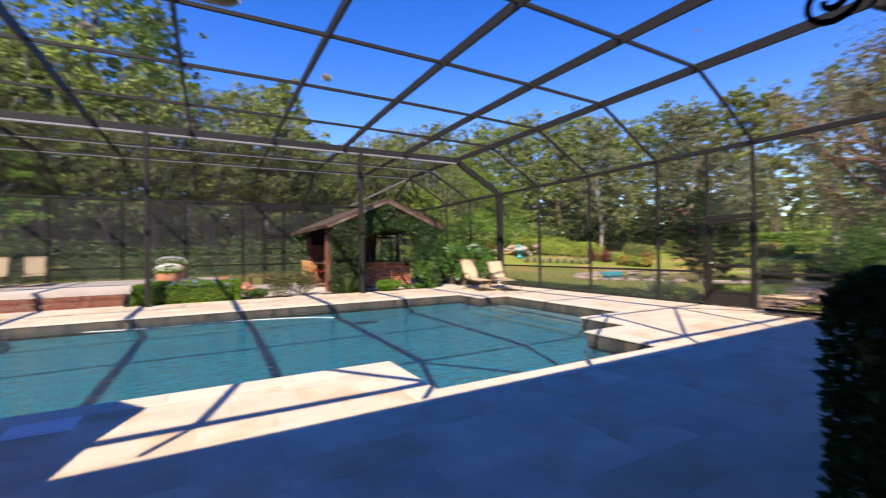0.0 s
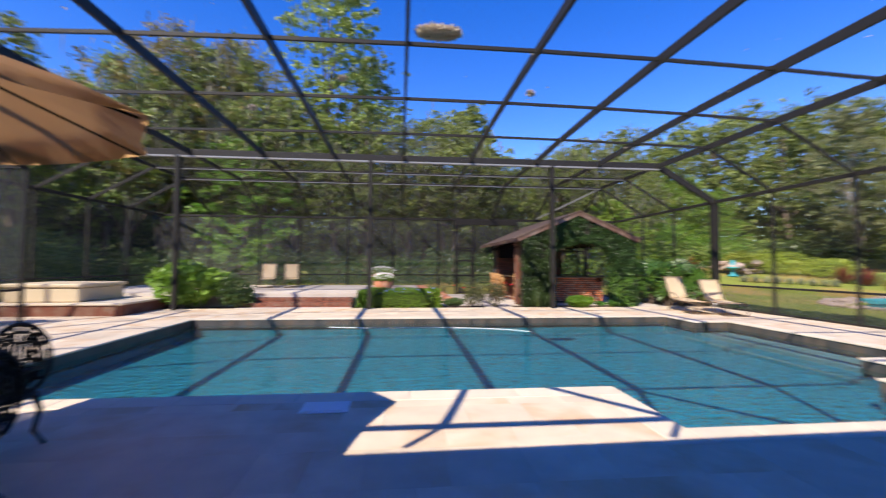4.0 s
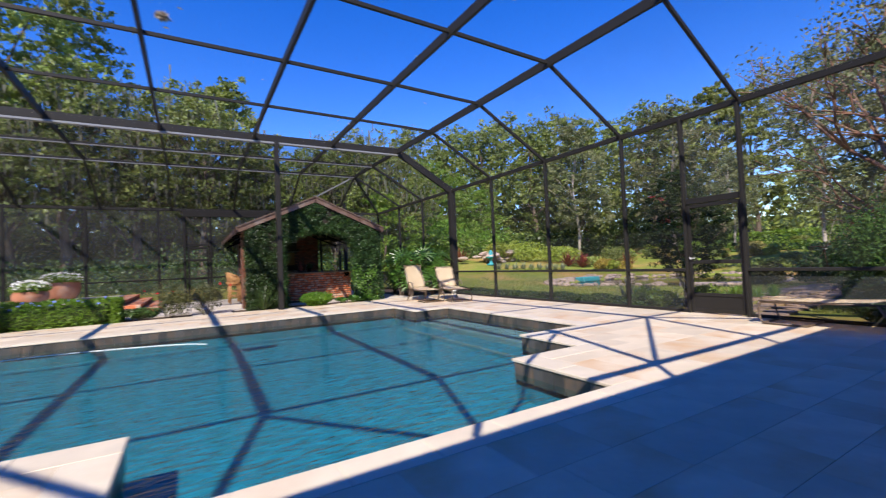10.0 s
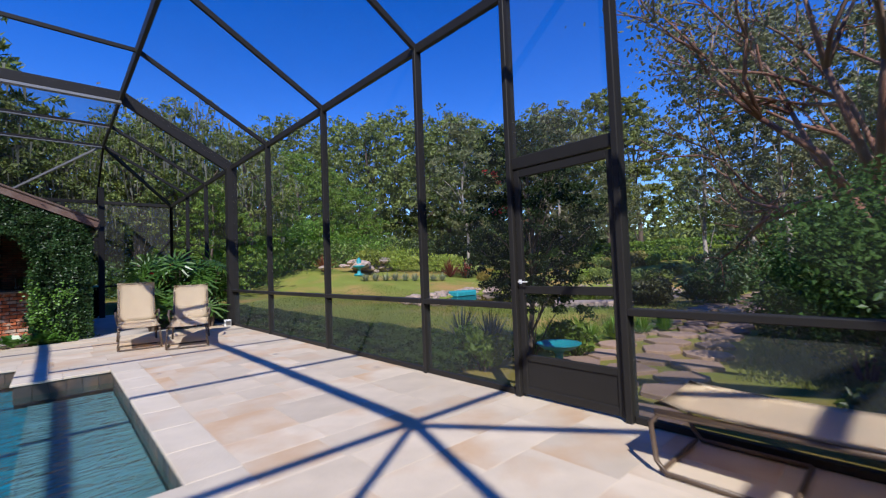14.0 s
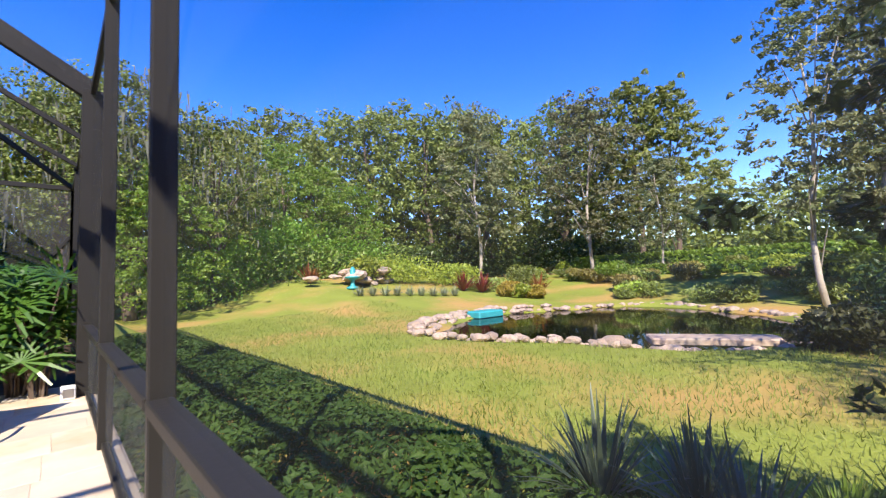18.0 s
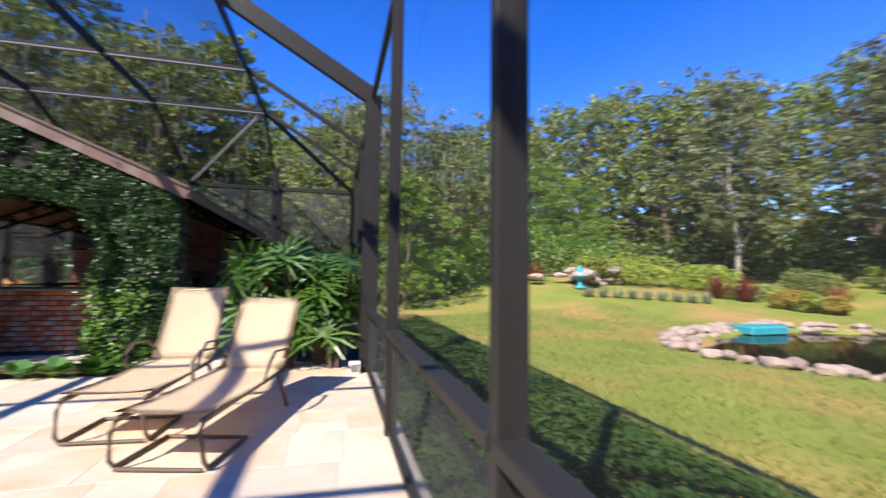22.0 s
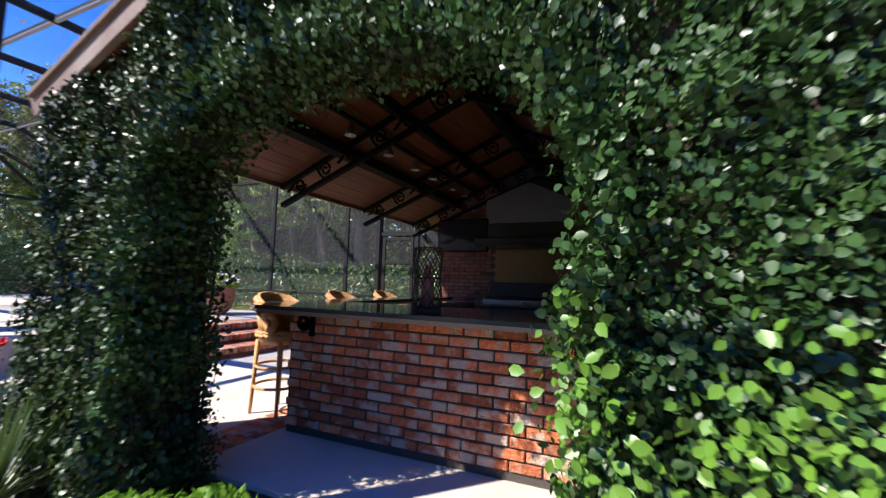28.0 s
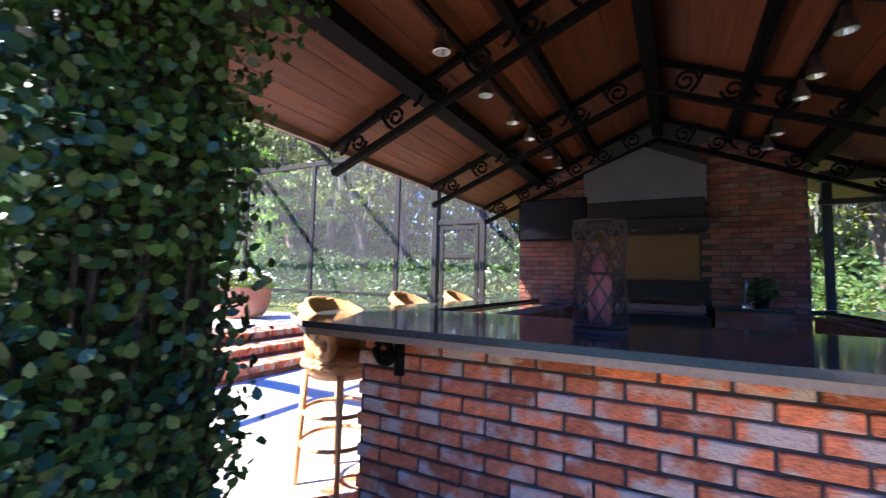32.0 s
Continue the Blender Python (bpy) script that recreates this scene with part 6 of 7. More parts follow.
def blades(name, label, category, x, y, z, n, ln, wd, material, seed, droop=0.5):
    """A clump of arching strap leaves."""
    rg_ = np.random.default_rng(seed)
    vs, qs = [], []
    for k in range(n):
        a, tilt = rg_.uniform(0, 2 * math.pi), rg_.uniform(0.15, 1.0)
        L_ = ln * rg_.uniform(0.7, 1.15)
        side = np.array([-math.sin(a), math.cos(a), 0]) * wd
        for i in range(5):
            s = i / 4
            rr = L_ * s * math.sin(tilt)
            zz = L_ * s * math.cos(tilt) - droop * L_ * tilt * s * s * 0.6
            c = np.array([math.cos(a) * (rr + 0.03), math.sin(a) * (rr + 0.03), max(zz, 0.01)])
            w = (1 - s ** 2) * 0.9 + 0.1
            vs += [c - side * w, c + side * w]
            if i:
                b = len(vs)
                qs.append((b - 4, b - 3, b - 1, b - 2))
    t = thing(name, label, category, x, y, z)
    part("leaves", raw("leaves", vs, qs, material), material, t)
    return t


SPIKE = leafmat("spiky_leaf", (0.05, 0.085, 0.05), (0.12, 0.16, 0.10), 0.4, 0.2)
for k, (x, y, L_, w, mtl) in enumerate(((12.55, 9.1, 0.72, 0.018, SPIKE), (12.75, 8.6, 0.62, 0.016, SPIKE), (12.5, 8.3, 0.6, 0.016, SPIKE), (13.9, 7.5, 0.40, 0.012, LIMEM), (14.6, 7.2, 0.40, 0.012, LIMEM), (13.45, 7.75, 0.40, 0.010, LIMEM), (14.2, 7.05, 0.40, 0.011, LIMEM), (13.75, 7.2, 0.40, 0.010, LIMEM), (14.9, 6.85, 0.40, 0.011, LIMEM), (13.0, 8.0, 0.40, 0.010, LIMEM), (15.5, 6.7, 0.40, 0.012, LIMEM))):
    blades("spiky_plant" if mtl is SPIKE else "ornamental_grass", "clump of stiff grey-green sword leaves" if mtl is SPIKE else "clump of arching bright green grass", "plant", x, y, -0.14, 60 if mtl is SPIKE else 140, L_, w, mtl, 50 + k)
blades("ornamental_grass", "clump of thin upright grass by the ivy", "plant", 3.75, 15.05, 0, 130, 0.8, 0.008, SHRUBM, 60, 0.3)
# fern-like philodendron by the arch
for k, (x, y) in enumerate(((6.12, 15.08), (6.5, 15.02), (6.9, 15.06))):
    t = thing("philodendron", "green philodendron with deeply cut leaves", "plant", x, y, 0)
    rg_ = np.random.default_rng(70 + k)
    vs, qs = [], []
    for j in range(22):
        a, L_ = rg_.uniform(0, 2 * math.pi), rg_.uniform(0.24, 0.38)
        el = rg_.uniform(0.40, 1.2)
        d = np.array([math.cos(a) * math.cos(el), math.sin(a) * math.cos(el), math.sin(el)])
        sd = np.array([-math.sin(a), math.cos(a), 0])
        for i in range(12):
            s = 0.40 + 0.60 * i / 11
            for sg in (-1, 1):
                b0 = d * L_ * s - np.array([0, 0, 0.25 * L_ * s * s])
                ln = 0.125 * (1.25 - s * 0.9)
                tip = b0 + (sd * sg * 0.9 + d * 0.45) * ln
                w = d * 0.0105
                b = len(vs)
                vs += [b0 - w, b0 + w, tip + w * 0.35, tip - w * 0.35]
                qs.append((b, b + 1, b + 2, b + 3))
        b = len(vs)
        vs += [sd * -0.006, sd * 0.006, d * L_ + sd * 0.004 - np.array([0, 0, 0.25 * L_]), d * L_ - sd * 0.004 - np.array([0, 0, 0.25 * L_])]
        qs.append((b, b + 1, b + 2, b + 3))
    part("leaves", raw("leaves", vs, qs, PALMM), PALMM, t)


def fan_palm(x, y, z, seed, n, h, label):
    t = thing("lady_palm", label, "palm", x, y, z)
    rg_ = np.random.default_rng(seed)
    vs, qs = [], []
    bm = bmesh.new()
    for j in range(n):
        a, rr, zz = rg_.uniform(0, 2 * math.pi), rg_.uniform(0.1, 0.4), h * rg_.uniform(0.25, 1.0)
        c = np.array([rr * math.cos(a), rr * math.sin(a), zz])
        tube(bm, [(c[0] * 0.25, c[1] * 0.25, 0), (c[0] * 0.4, c[1] * 0.4, zz * 0.6), tuple(c)], 0.011, 5, 0.005)
        nn = Vector((math.cos(a), math.sin(a), rg_.uniform(0.3, 1.6))).normalized()
        e1 = (Vector((math.cos(a) * 0.5, math.sin(a) * 0.5, 1)) - nn * nn.dot(Vector((math.cos(a) * 0.5, math.sin(a) * 0.5, 1)))).normalized()
        e2 = nn.cross(e1)
        ln = rg_.uniform(0.36, 0.54)
        for i in range(12):
            th = radians(-125 + 22.7 * i)
            e = np.array(e1 * math.cos(th) + e2 * math.sin(th))
            w = np.array(nn.cross(Vector(e))) * 0.0215
            L_ = ln * rg_.uniform(0.88, 1.08)
            b = len(vs)
            mid, tip = c + e * L_ * 0.6 + np.array(nn) * 0.02, c + e * L_ - np.array([0, 0, 0.05])
            vs += [c - w * 0.25, c + w * 0.25, mid + w, mid - w, tip + w * 0.45, tip - w * 0.45]
            qs += [(b, b + 1, b + 2, b + 3), (b + 3, b + 2, b + 4, b + 5)]
    part("leaves", raw("leaves", vs, qs, PALMM), PALMM, t)
    part("stem", bm, BARK, t)
    return t


for k, (x, y) in enumerate(((8.75, 15.25), (9.25, 15.1), (9.65, 15.25), (9.85, 14.95))):
    fan_palm(x, y, 0, 80 + k, 24, 1.5, "lady palm with glossy fan leaves beside the corner post")
# extra palms behind the others, added to keep east light off the cabana ceiling
for k, (x, y) in enumerate(((8.95, 16.4), (9.55, 16.9), (9.3, 17.8))):
    fan_palm(x, y, -0.03, 86 + k, 20, 1.6, "extra lady palm added beside the cabana to hold back east light")
flow = thing("hibiscus", "shrub with red hibiscus flowers behind the palms", "shrub", 9.0, 15.5, 0)
rg_ = np.random.default_rng(91)
v, q = leaves(rg_, ball_points(rg_, 1800, (0, 0, 0.85), (0.55, 0.4, 0.8), 0.3), 0.055)
part("foliage", raw("foliage", v, q, SHRUBM), SHRUBM, flow)
for px, py, pz in ((-0.3, -0.42, 1.35), (0.1, -0.4, 1.5), (-0.05, -0.45, 1.15)):
    v, q = leaves(rg_, np.array([(px, py, pz)] * 9) + rg_.normal(0, 0.015, (9, 3)), 0.06, 0.1)
    part("flower", raw("flower", v, q, PETALR), PETALR, flow, "red flower")


def bar_stool(x, y, rz):
    t = thing("bar_stool", "honey rattan bar stool with scrolled arms and curved back", "bar stool", x, y, 0, rz, group="bar stools")
    for sx in (-1, 1):
        for sy in (-1, 1):
            bm = bmesh.new()
            tube(bm, [(sx * 0.18, sy * 0.17, 0.70), (sx * 0.21, sy * 0.20, 0.0)], 0.027, 8, 0.019)
            part("leg", bm, RATTAN, t, smooth=True)
    bm = bmesh.new()
    for zz, r in ((0.26, 0.275), (0.45, 0.265)):
        tube(bm, [(r * math.cos(a), r * 0.95 * math.sin(a), zz) for a in np.linspace(0, 2 * math.pi, 25)], 0.014, 6)
    part("foot_ring", bm, RATTAN, t)
    bm = bmesh.new()
    lathe(bm, [(0.22, 0.66), (0.25, 0.70), (0.265, 0.74), (0.25, 0.79), (0.20, 0.80)], 22)
    for zz, rr in ((0.775, 0.268), (0.745, 0.272)):
        ring = [(rr * math.cos(a), rr * math.sin(a), zz + 0.008 * math.sin(22 * a)) for a in np.linspace(0, 2 * math.pi, 89)]
        tube(bm, ring, 0.017, 5)
    part("seat", bm, RATTAN, t, smooth=True)
    bm = bmesh.new()
    back = []
    for i in range(15):
        a = radians(-115 + 230 * i / 14) - math.pi / 2
        hgt = 0.40 - 0.16 * (abs(i - 7) / 7) ** 2
        back.append([bm.verts.new((r * math.cos(a), r * math.sin(a), z)) for r, z in ((0.255, 0.76), (0.27, 0.76 + hgt * 0.5), (0.285, 0.76 + hgt), (0.25, 0.76 + hgt), (0.24, 0.76 + hgt * 0.5), (0.23, 0.76))])
    for u, v_ in zip(back, back[1:]):
        for i in range(6):
            bm.faces.new((u[i], u[(i + 1) % 6], v_[(i + 1) % 6], v_[i]))
    bm.faces.new(back[0])
    bm.faces.new(back[-1][::-1])
    part("backrest", bm, RATTAN, t, smooth=True)
    for sx in (-1, 1):
        bm = bmesh.new()
        tube(bm, [(sx * 0.255, 0.09 + u, 0.885 + v) for u, v in spiral(0, 0, 0.10, 0.022, math.pi / 2, 1.5, 24)], 0.034, 8)
        tube(bm, [(sx * 0.255, 0.09, 0.985), (sx * 0.27, -0.06, 1.03), (sx * 0.24, -0.18, 1.10)], 0.034, 8)
        tube(bm, [(sx * 0.25, 0.05, 0.80), (sx * 0.255, -0.08, 0.87), (sx * 0.26, -0.10, 0.98)], 0.03, 8)
        part("arm_scroll", bm, RATTAN, t, "scrolled rattan arm", smooth=True)
    return t


for x, y in ((3.70, 17.15), (3.28, 18.7), (3.30, 19.8)):
    bar_stool(x, y, -90).scale = (0.85, 0.85, 1.0)

# lattice lantern on the worktop
RUST = mat("rusted_wire", (0.040, 0.022, 0.018), 0.6, var=0.4, scale=20, bump=0.2)
lan = thing("lantern", "rusty wire lattice lantern with a pink glass bottle inside", "lantern", 5.31, 17.14, 1.066, 15)
bm = bmesh.new()
lathe(bm, [(0.125, 0.0), (0.125, 0.015), (0.11, 0.02)], 20)
part("base", bm, RUST, lan)
for zz in (0.03, 0.27, 0.52):
    bm = bmesh.new()
    tube(bm, [(0.118 * math.cos(a), 0.118 * math.sin(a), zz) for a in np.linspace(0, 2 * math.pi, 25)], 0.007, 5)
    part("ring", bm, RUST, lan)
bm = bmesh.new()
for k in range(9):
    for sg in (-1, 1):
        tube(bm, [((0.115 + 0.008 * math.sin(9 * t)) * math.cos(0.7 * k + sg * 2.6 * t), (0.115 + 0.008 * math.sin(9 * t)) * math.sin(0.7 * k + sg * 2.6 * t), 0.02 + 0.50 * t) for t in np.linspace(0, 1, 14)], 0.0055, 5)
part("lattice", bm, RUST, lan)
bm = bmesh.new()
lathe(bm, [(0.045, 0.02), (0.055, 0.06), (0.055, 0.26), (0.035, 0.32), (0.02, 0.37)], 18)
part("bottle", bm, PINKG, lan, "pink glass bottle", smooth=True)

# iron canopy bracket on the house wall
brk = thing("canopy_bracket", "black wrought-iron scroll bracket with a canopy frame", "bracket", 1.5, -0.13, 0)
bm = bmesh.new()


def scroll(u, v, r, a, turns):
    tube(bm, [(0, p, z) for p, z in spiral(u, v, r, r * 0.22, a, turns, 26)], 0.013, 6)


tube(bm, [(0, 0.012, 1.55), (0, 0.012, 2.72)], 0.014, 6)
tube(bm, [(0, 0.05 + 0.85 * t, 2.05 + 0.60 * math.sin(t * math.pi / 2) - 0.12 * t) for t in np.linspace(0, 1, 14)], 0.014, 6)
scroll(0.10, 1.66, 0.10, math.pi / 2, 1.5)
scroll(0.14, 1.92, 0.12, -math.pi / 2, 1.6)
scroll(0.18, 2.22, 0.14, math.pi / 2, 1.6)
scroll(0.45, 2.33, 0.15, 0, 1.6)
scroll(0.75, 2.40, 0.10, math.pi, 1.5)
scroll(0.18, 2.52, 0.11, 0, 1.4)
part("scrollwork", bm, IRON, brk, smooth=True)
bm = bmesh.new()
box(bm, -0.02, 0.0, 2.60, 0.02, 1.0, 2.65)
box(bm, -0.5, 0.96, 2.60, 0.02, 1.0, 2.65)
box(bm, -0.5, 0.96, 2.80, 0.02, 1.0, 2.84)
box(bm, -0.02, 0.0, 2.80, 0.02, 1.0, 2.84)
for k in range(8):
    tube(bm, [(0, 0.06 + 0.12 * k, 2.64), (0, 0.12 + 0.12 * k, 2.72), (0, 0.06 + 0.12 * k, 2.81)], 0.012, 5)
part("canopy_frame", bm, IRON, brk)

for k, (x, y, r) in enumerate(((12.0, 2.3, (0.9, 0.9, 0.62)), (12.6, 0.9, (1.1, 1.0, 0.75)), (11.4, 0.4, (0.7, 0.8, 0.6)), (14.6, 1.6, (1.3, 1.2, 0.8)), (15.6, 4.6, (1.0, 0.9, 0.5)), (11.15, 3.1, (0.55, 0.8, 0.34)), (11.5, 1.7, (0.8, 0.9, 0.6)), (13.0, 3.2, (0.9, 0.8, 0.75)), (11.3, -0.9, (0.8, 0.9, 0.7)))):
    bush("shrub", "dark green shrub in the shade of the house", x, y, -0.15, r, 4200, 0.06, SHRUBM, 430 + k, lumps=12)
# short grass near the screens
rg_ = np.random.default_rng(171)
n_ = 42000
gx_, gy_ = 12.6 + 8.5 * rg_.uniform(0, 1, n_) ** 1.6, rg_.uniform(4, 24, n_)
ok_ = [i for i in range(n_) if pond_r(gx_[i], gy_[i]) > 1.2 and not (4.6 < gy_[i] - 0.9 * math.sin((gx_[i] - 10.5) * 0.16) < 6.8)]
gp_ = np.array([(gx_[i], gy_[i], lift(gx_[i], gy_[i])) for i in ok_])
n_ = len(gp_)
ga_ = rg_.uniform(0, 2 * math.pi, n_)
sd_ = np.stack([np.cos(ga_), np.sin(ga_), np.zeros(n_)], 1) * 0.008
up_ = np.stack([rg_.normal(0, 0.025, n_), rg_.normal(0, 0.025, n_), rg_.uniform(0.03, 0.075, n_)], 1)
v = np.stack([gp_ - sd_, gp_ + sd_, gp_ + up_ + sd_ * 0.3, gp_ + up_ - sd_ * 0.3], 1).reshape(-1, 3)
GRASSB = leafmat("grass_blade", (0.14, 0.20, 0.028), (0.28, 0.285, 0.065), 0.7, 0.3)
tagged(new("grass", raw("grass", v, np.arange(4 * n_).reshape(-1, 4), GRASSB)), "short lawn grass with dry tips", "grass", kind="stuff")

# ---- pond ----
bm = bmesh.new()
ring = [(PX + PA * 1.06 * math.cos(a) * (1 + 0.07 * math.sin(3 * a + 1) + 0.05 * math.sin(5 * a)), PY + PB * 1.06 * math.sin(a) * (1 + 0.07 * math.sin(3 * a + 1) + 0.05 * math.sin(5 * a))) for a in np.linspace(0, 2 * math.pi, 64, endpoint=False)]
bm.faces.new([bm.verts.new((x, y, -0.33)) for x, y in ring])
tagged(part("pond", bm, PONDW), "still dark garden pond reflecting trees and sky", "pond", kind="structure")
rocks = thing("rock_border", "ring of tan and grey boulders round the pond", "rocks", PX, PY, -0.3)
rock_meshes = []
for k in range(8):
    bm = bmesh.new()
    bmesh.ops.create_icosphere(bm, subdivisions=2, radius=1)
    for v_ in bm.verts:
        v_.co *= 1 + 0.35 * noise.noise(v_.co * 1.1 + Vector((k * 5, 0, 0))) + 0.12 * noise.noise(v_.co * 3 + Vector((k, 3, 0)))
        v_.co.z *= 0.6
    me = done(bm, "stone")
    me.materials.append(STONE)
    rock_meshes.append(me)
rg_ = np.random.default_rng(101)
for k in range(280):
    a = 2 * math.pi * k / 170 + rg_.uniform(-0.05, 0.05)
    e = 1.05 + (rg_.uniform(0.0, 0.07) if k < 170 else rg_.uniform(0.05, 0.13))
    if k >= 170:
        a = rg_.uniform(radians(60), radians(215))
    f_ = 1 + 0.07 * math.sin(3 * a + 1) + 0.05 * math.sin(5 * a)
    s = rg_.uniform(0.07, 0.16) * (1.0 if k % 13 else 1.8)
    x, y = PA * e * f_ * math.cos(a), PB * e * f_ * math.sin(a)
    o = part("stone", rock_meshes[k % 8], STONE, rocks, m=pose(x, y, 0.05 + (0.14 if k >= 170 else 0), 0, 0, rg_.uniform(0, 360)) @ Matrix.Diagonal((s * 1.3, s, s * 1.15, 1)))

# ---- garden behind the pond ----
for k, (x, y, r, mtl, lab) in enumerate((
        (25.2, 27.9, (2.5, 1.4, 0.95), MOUNDM, "low mounded yellow-green shrub"), (28.1, 26.7, (2.4, 1.3, 0.80), MOUNDM, "low mounded yellow-green shrub"),
        (22.9, 28.2, (1.7, 1.0, 0.9), MOUNDM, "low mounded yellow-green shrub"), (28.6, 22.6, (0.9, 0.7, 0.45), YELM, "low shrub with yellow flowers"),
        (29.4, 21.6, (0.8, 0.7, 0.4), YELM, "low shrub with yellow flowers"), (32.5, 24.7, (1.5, 1.2, 0.8), OAKM, "rounded green garden shrub"),
        (35.4, 20.0, (1.4, 1.2, 0.7), LIMEM, "rounded green garden shrub"), (33.2, 18.2, (1.0, 0.9, 0.5), OLIVEM, "low olive green shrub"),
        (36.0, 16.0, (1.3, 1.0, 0.6), OLIVEM, "low olive green shrub"), (23.2, 7.9, (1.3, 1.1, 0.8), SHRUBM, "dark shrub beside the pond"),
        (21.0, 7.4, (1.0, 0.9, 0.6), SHRUBM, "dark shrub beside the pond"), (26.5, 7.2, (1.4, 1.2, 0.9), SHRUBM, "dark shrub beside the pond"),
        (19.6, 8.6, (0.8, 0.7, 0.45), ROSEM, "low thin shrub with bronze leaves"))):
    bush("garden_shrub", lab, x, y, lift(x, y) - 0.05, r, 2200, 0.10, mtl, 200 + k, lumps=12)
rgg = np.random.default_rng(515)
for k in range(40):
    x, y = rgg.uniform(28.5, 41), rgg.uniform(9.5, 27.5)
    if pond_r(x, y) < 1.3:
        continue
    m_, lab = ((MOUNDM, "low mounded yellow-green shrub"), (OAKM, "rounded green garden shrub"), (OLIVEM, "low olive green shrub"), (PINEM, "low leafy green garden plants"))[k % 4]
    w_ = rgg.uniform(0.7, 1.6)
    bush("garden_shrub", lab, x, y, lift(x, y) - 0.05, (w_, w_ * 0.85, rgg.uniform(0.25, 0.5)), 1400, 0.10, m_, 600 + k, lumps=10)
for k, (x, y) in enumerate(((28.0, 24.2), (27.2, 24.9), (30.6, 22.2), (20.0, 29.2))):
    blades("cordyline", "cordyline with upright dark red leaves", "plant", x, y, lift(x, y), 60, 1.25, 0.05, REDM, 300 + k, 0.25)
PALEG = leafmat("pale_leaf", (0.20, 0.24, 0.12), (0.42, 0.45, 0.30), 0.6, 0.3)
for k in range(9):
    x, y = 20.6 + 0.62 * k, 25.2 - 0.16 * k
    blades("border_grass", "pale variegated border grass along the lawn", "plant", x, y, lift(x, y), 90, 0.55, 0.02, PALEG, 320 + k, 0.4)
hedge("clipped_hedge", "long clipped green hedge across the garden", 33.0, 2.0, 34.4, 11.0, 1.5, OAKM, 401, 0.14, 130, z=lift(33.5, 7) - 0.1)
hedge("clipped_hedge", "long clipped green hedge across the garden", 42.0, 8.0, 43.5, 27.0, 1.3, LIMEM, 402, 0.18, 80, z=lift(42.5, 17) - 0.1)
hedge("clipped_hedge", "low clipped green hedge by the lawn", 37.5, 10.0, 38.6, 21.0, 0.7, LIMEM, 403, 0.14, 120, z=lift(38, 15) - 0.1)
fount = thing("garden_fountain", "teal glazed fountain figure among rocks", "fountain", 21.3, 27.0, lift(21.3, 27.0))
bm = bmesh.new()
lathe(bm, [(0.30, 0.0), (0.34, 0.10), (0.12, 0.18), (0.10, 0.45), (0.38, 0.58), (0.42, 0.64), (0.12, 0.68), (0.16, 0.95), (0.05, 1.15)], 16)
part("bowl", bm, TEAL, fount, smooth=True)
outcrop = thing("rock_outcrop", "pile of pale boulders beside the fountain", "rocks", 22.6, 28.4, lift(22.6, 28.4))
rg_ = np.random.default_rng(141)
for k in range(18):
    s = rg_.uniform(0.25, 0.6)
    part("stone", rock_meshes[k % 8], STONE, outcrop, m=pose(rg_.normal(0, 0.9), rg_.normal(0, 0.5), rg_.uniform(0, 0.8), 0, 0, rg_.uniform(0, 360)) @ Matrix.Diagonal((s * 1.3, s, s * 0.8, 1)))
spill = thing("pond_spillway", "small teal waterfall basin at the pond edge", "waterfall", 22.5, 19.0, -0.35)
part("basin", boxed(-0.7, -0.3, 0.0, 0.7, 0.4, 0.28, 0.05), TEAL, spill)
slab = thing("stone_bridge", "flat grey stone slab at the pond edge", "stone slab", 19.9, 10.5, -0.36, -58)
part("slab", boxed(-1.2, -0.35, 0.12, 1.2, 0.35, 0.28, 0.03), STONE, slab)
for sx in (-0.9, 0.9):
    part("support", boxed(sx - 0.2, -0.3, 0.0, sx + 0.2, 0.3, 0.13, 0.02), STONE, slab)
# stone path from the screen door
path = thing("stone_path", "irregular tan flagstone path through the garden", "path", kind="structure")
rg_ = np.random.default_rng(151)
flag_meshes = []
for k in range(8):
    n = int(rg_.integers(5, 8))
    bm = bmesh.new()
    prism(bm, [(0.36 * rg_.uniform(0.75, 1.1) * math.cos(2 * math.pi * j / n), 0.30 * rg_.uniform(0.75, 1.1) * math.sin(2 * math.pi * j / n)) for j in range(n)], -0.04, 0.02)
    bmesh.ops.bevel(bm, geom=bm.edges[:], offset=0.008, segments=1, affect='EDGES')
    me = done(bm, "flagstone")
    me.materials.append(FLAG)
    flag_meshes.append(me)
for i in range(26):
    for j in range(3):
        x = 10.85 + 0.70 * i + rg_.uniform(-0.06, 0.06)
        y = 5.05 + 0.62 * j + 0.9 * math.sin((x - 10.5) * 0.16) + rg_.uniform(-0.06, 0.06)
        part("flagstone", flag_meshes[int(rg_.integers(0, 8))], FLAG, path, m=pose(x, y, lift(x, y) + 0.03, 0, 0, rg_.uniform(0, 360)))
herb = thing("potted_plant", "small leafy plant in a dark pot on the side counter", "plant", 6.45, 20.78, 1.066)
bm = bmesh.new()
lathe(bm, [(0.06, 0), (0.085, 0.10), (0.09, 0.12), (0.08, 0.12), (0.01, 0.10)], 14)
part("pot", bm, IRON, herb)
rg_ = np.random.default_rng(818)
v, q = leaves(rg_, ball_points(rg_, 260, (0, 0, 0.20), (0.17, 0.17, 0.13), 0.2), 0.045)
part("foliage", raw("foliage", v, q, SHRUBM), SHRUBM, herb)
# tall table with a teal top behind the bar
tt = thing("high_table", "high dark cabinet with a teal top behind the bar", "cabinet", 7.68, 21.45, 0)
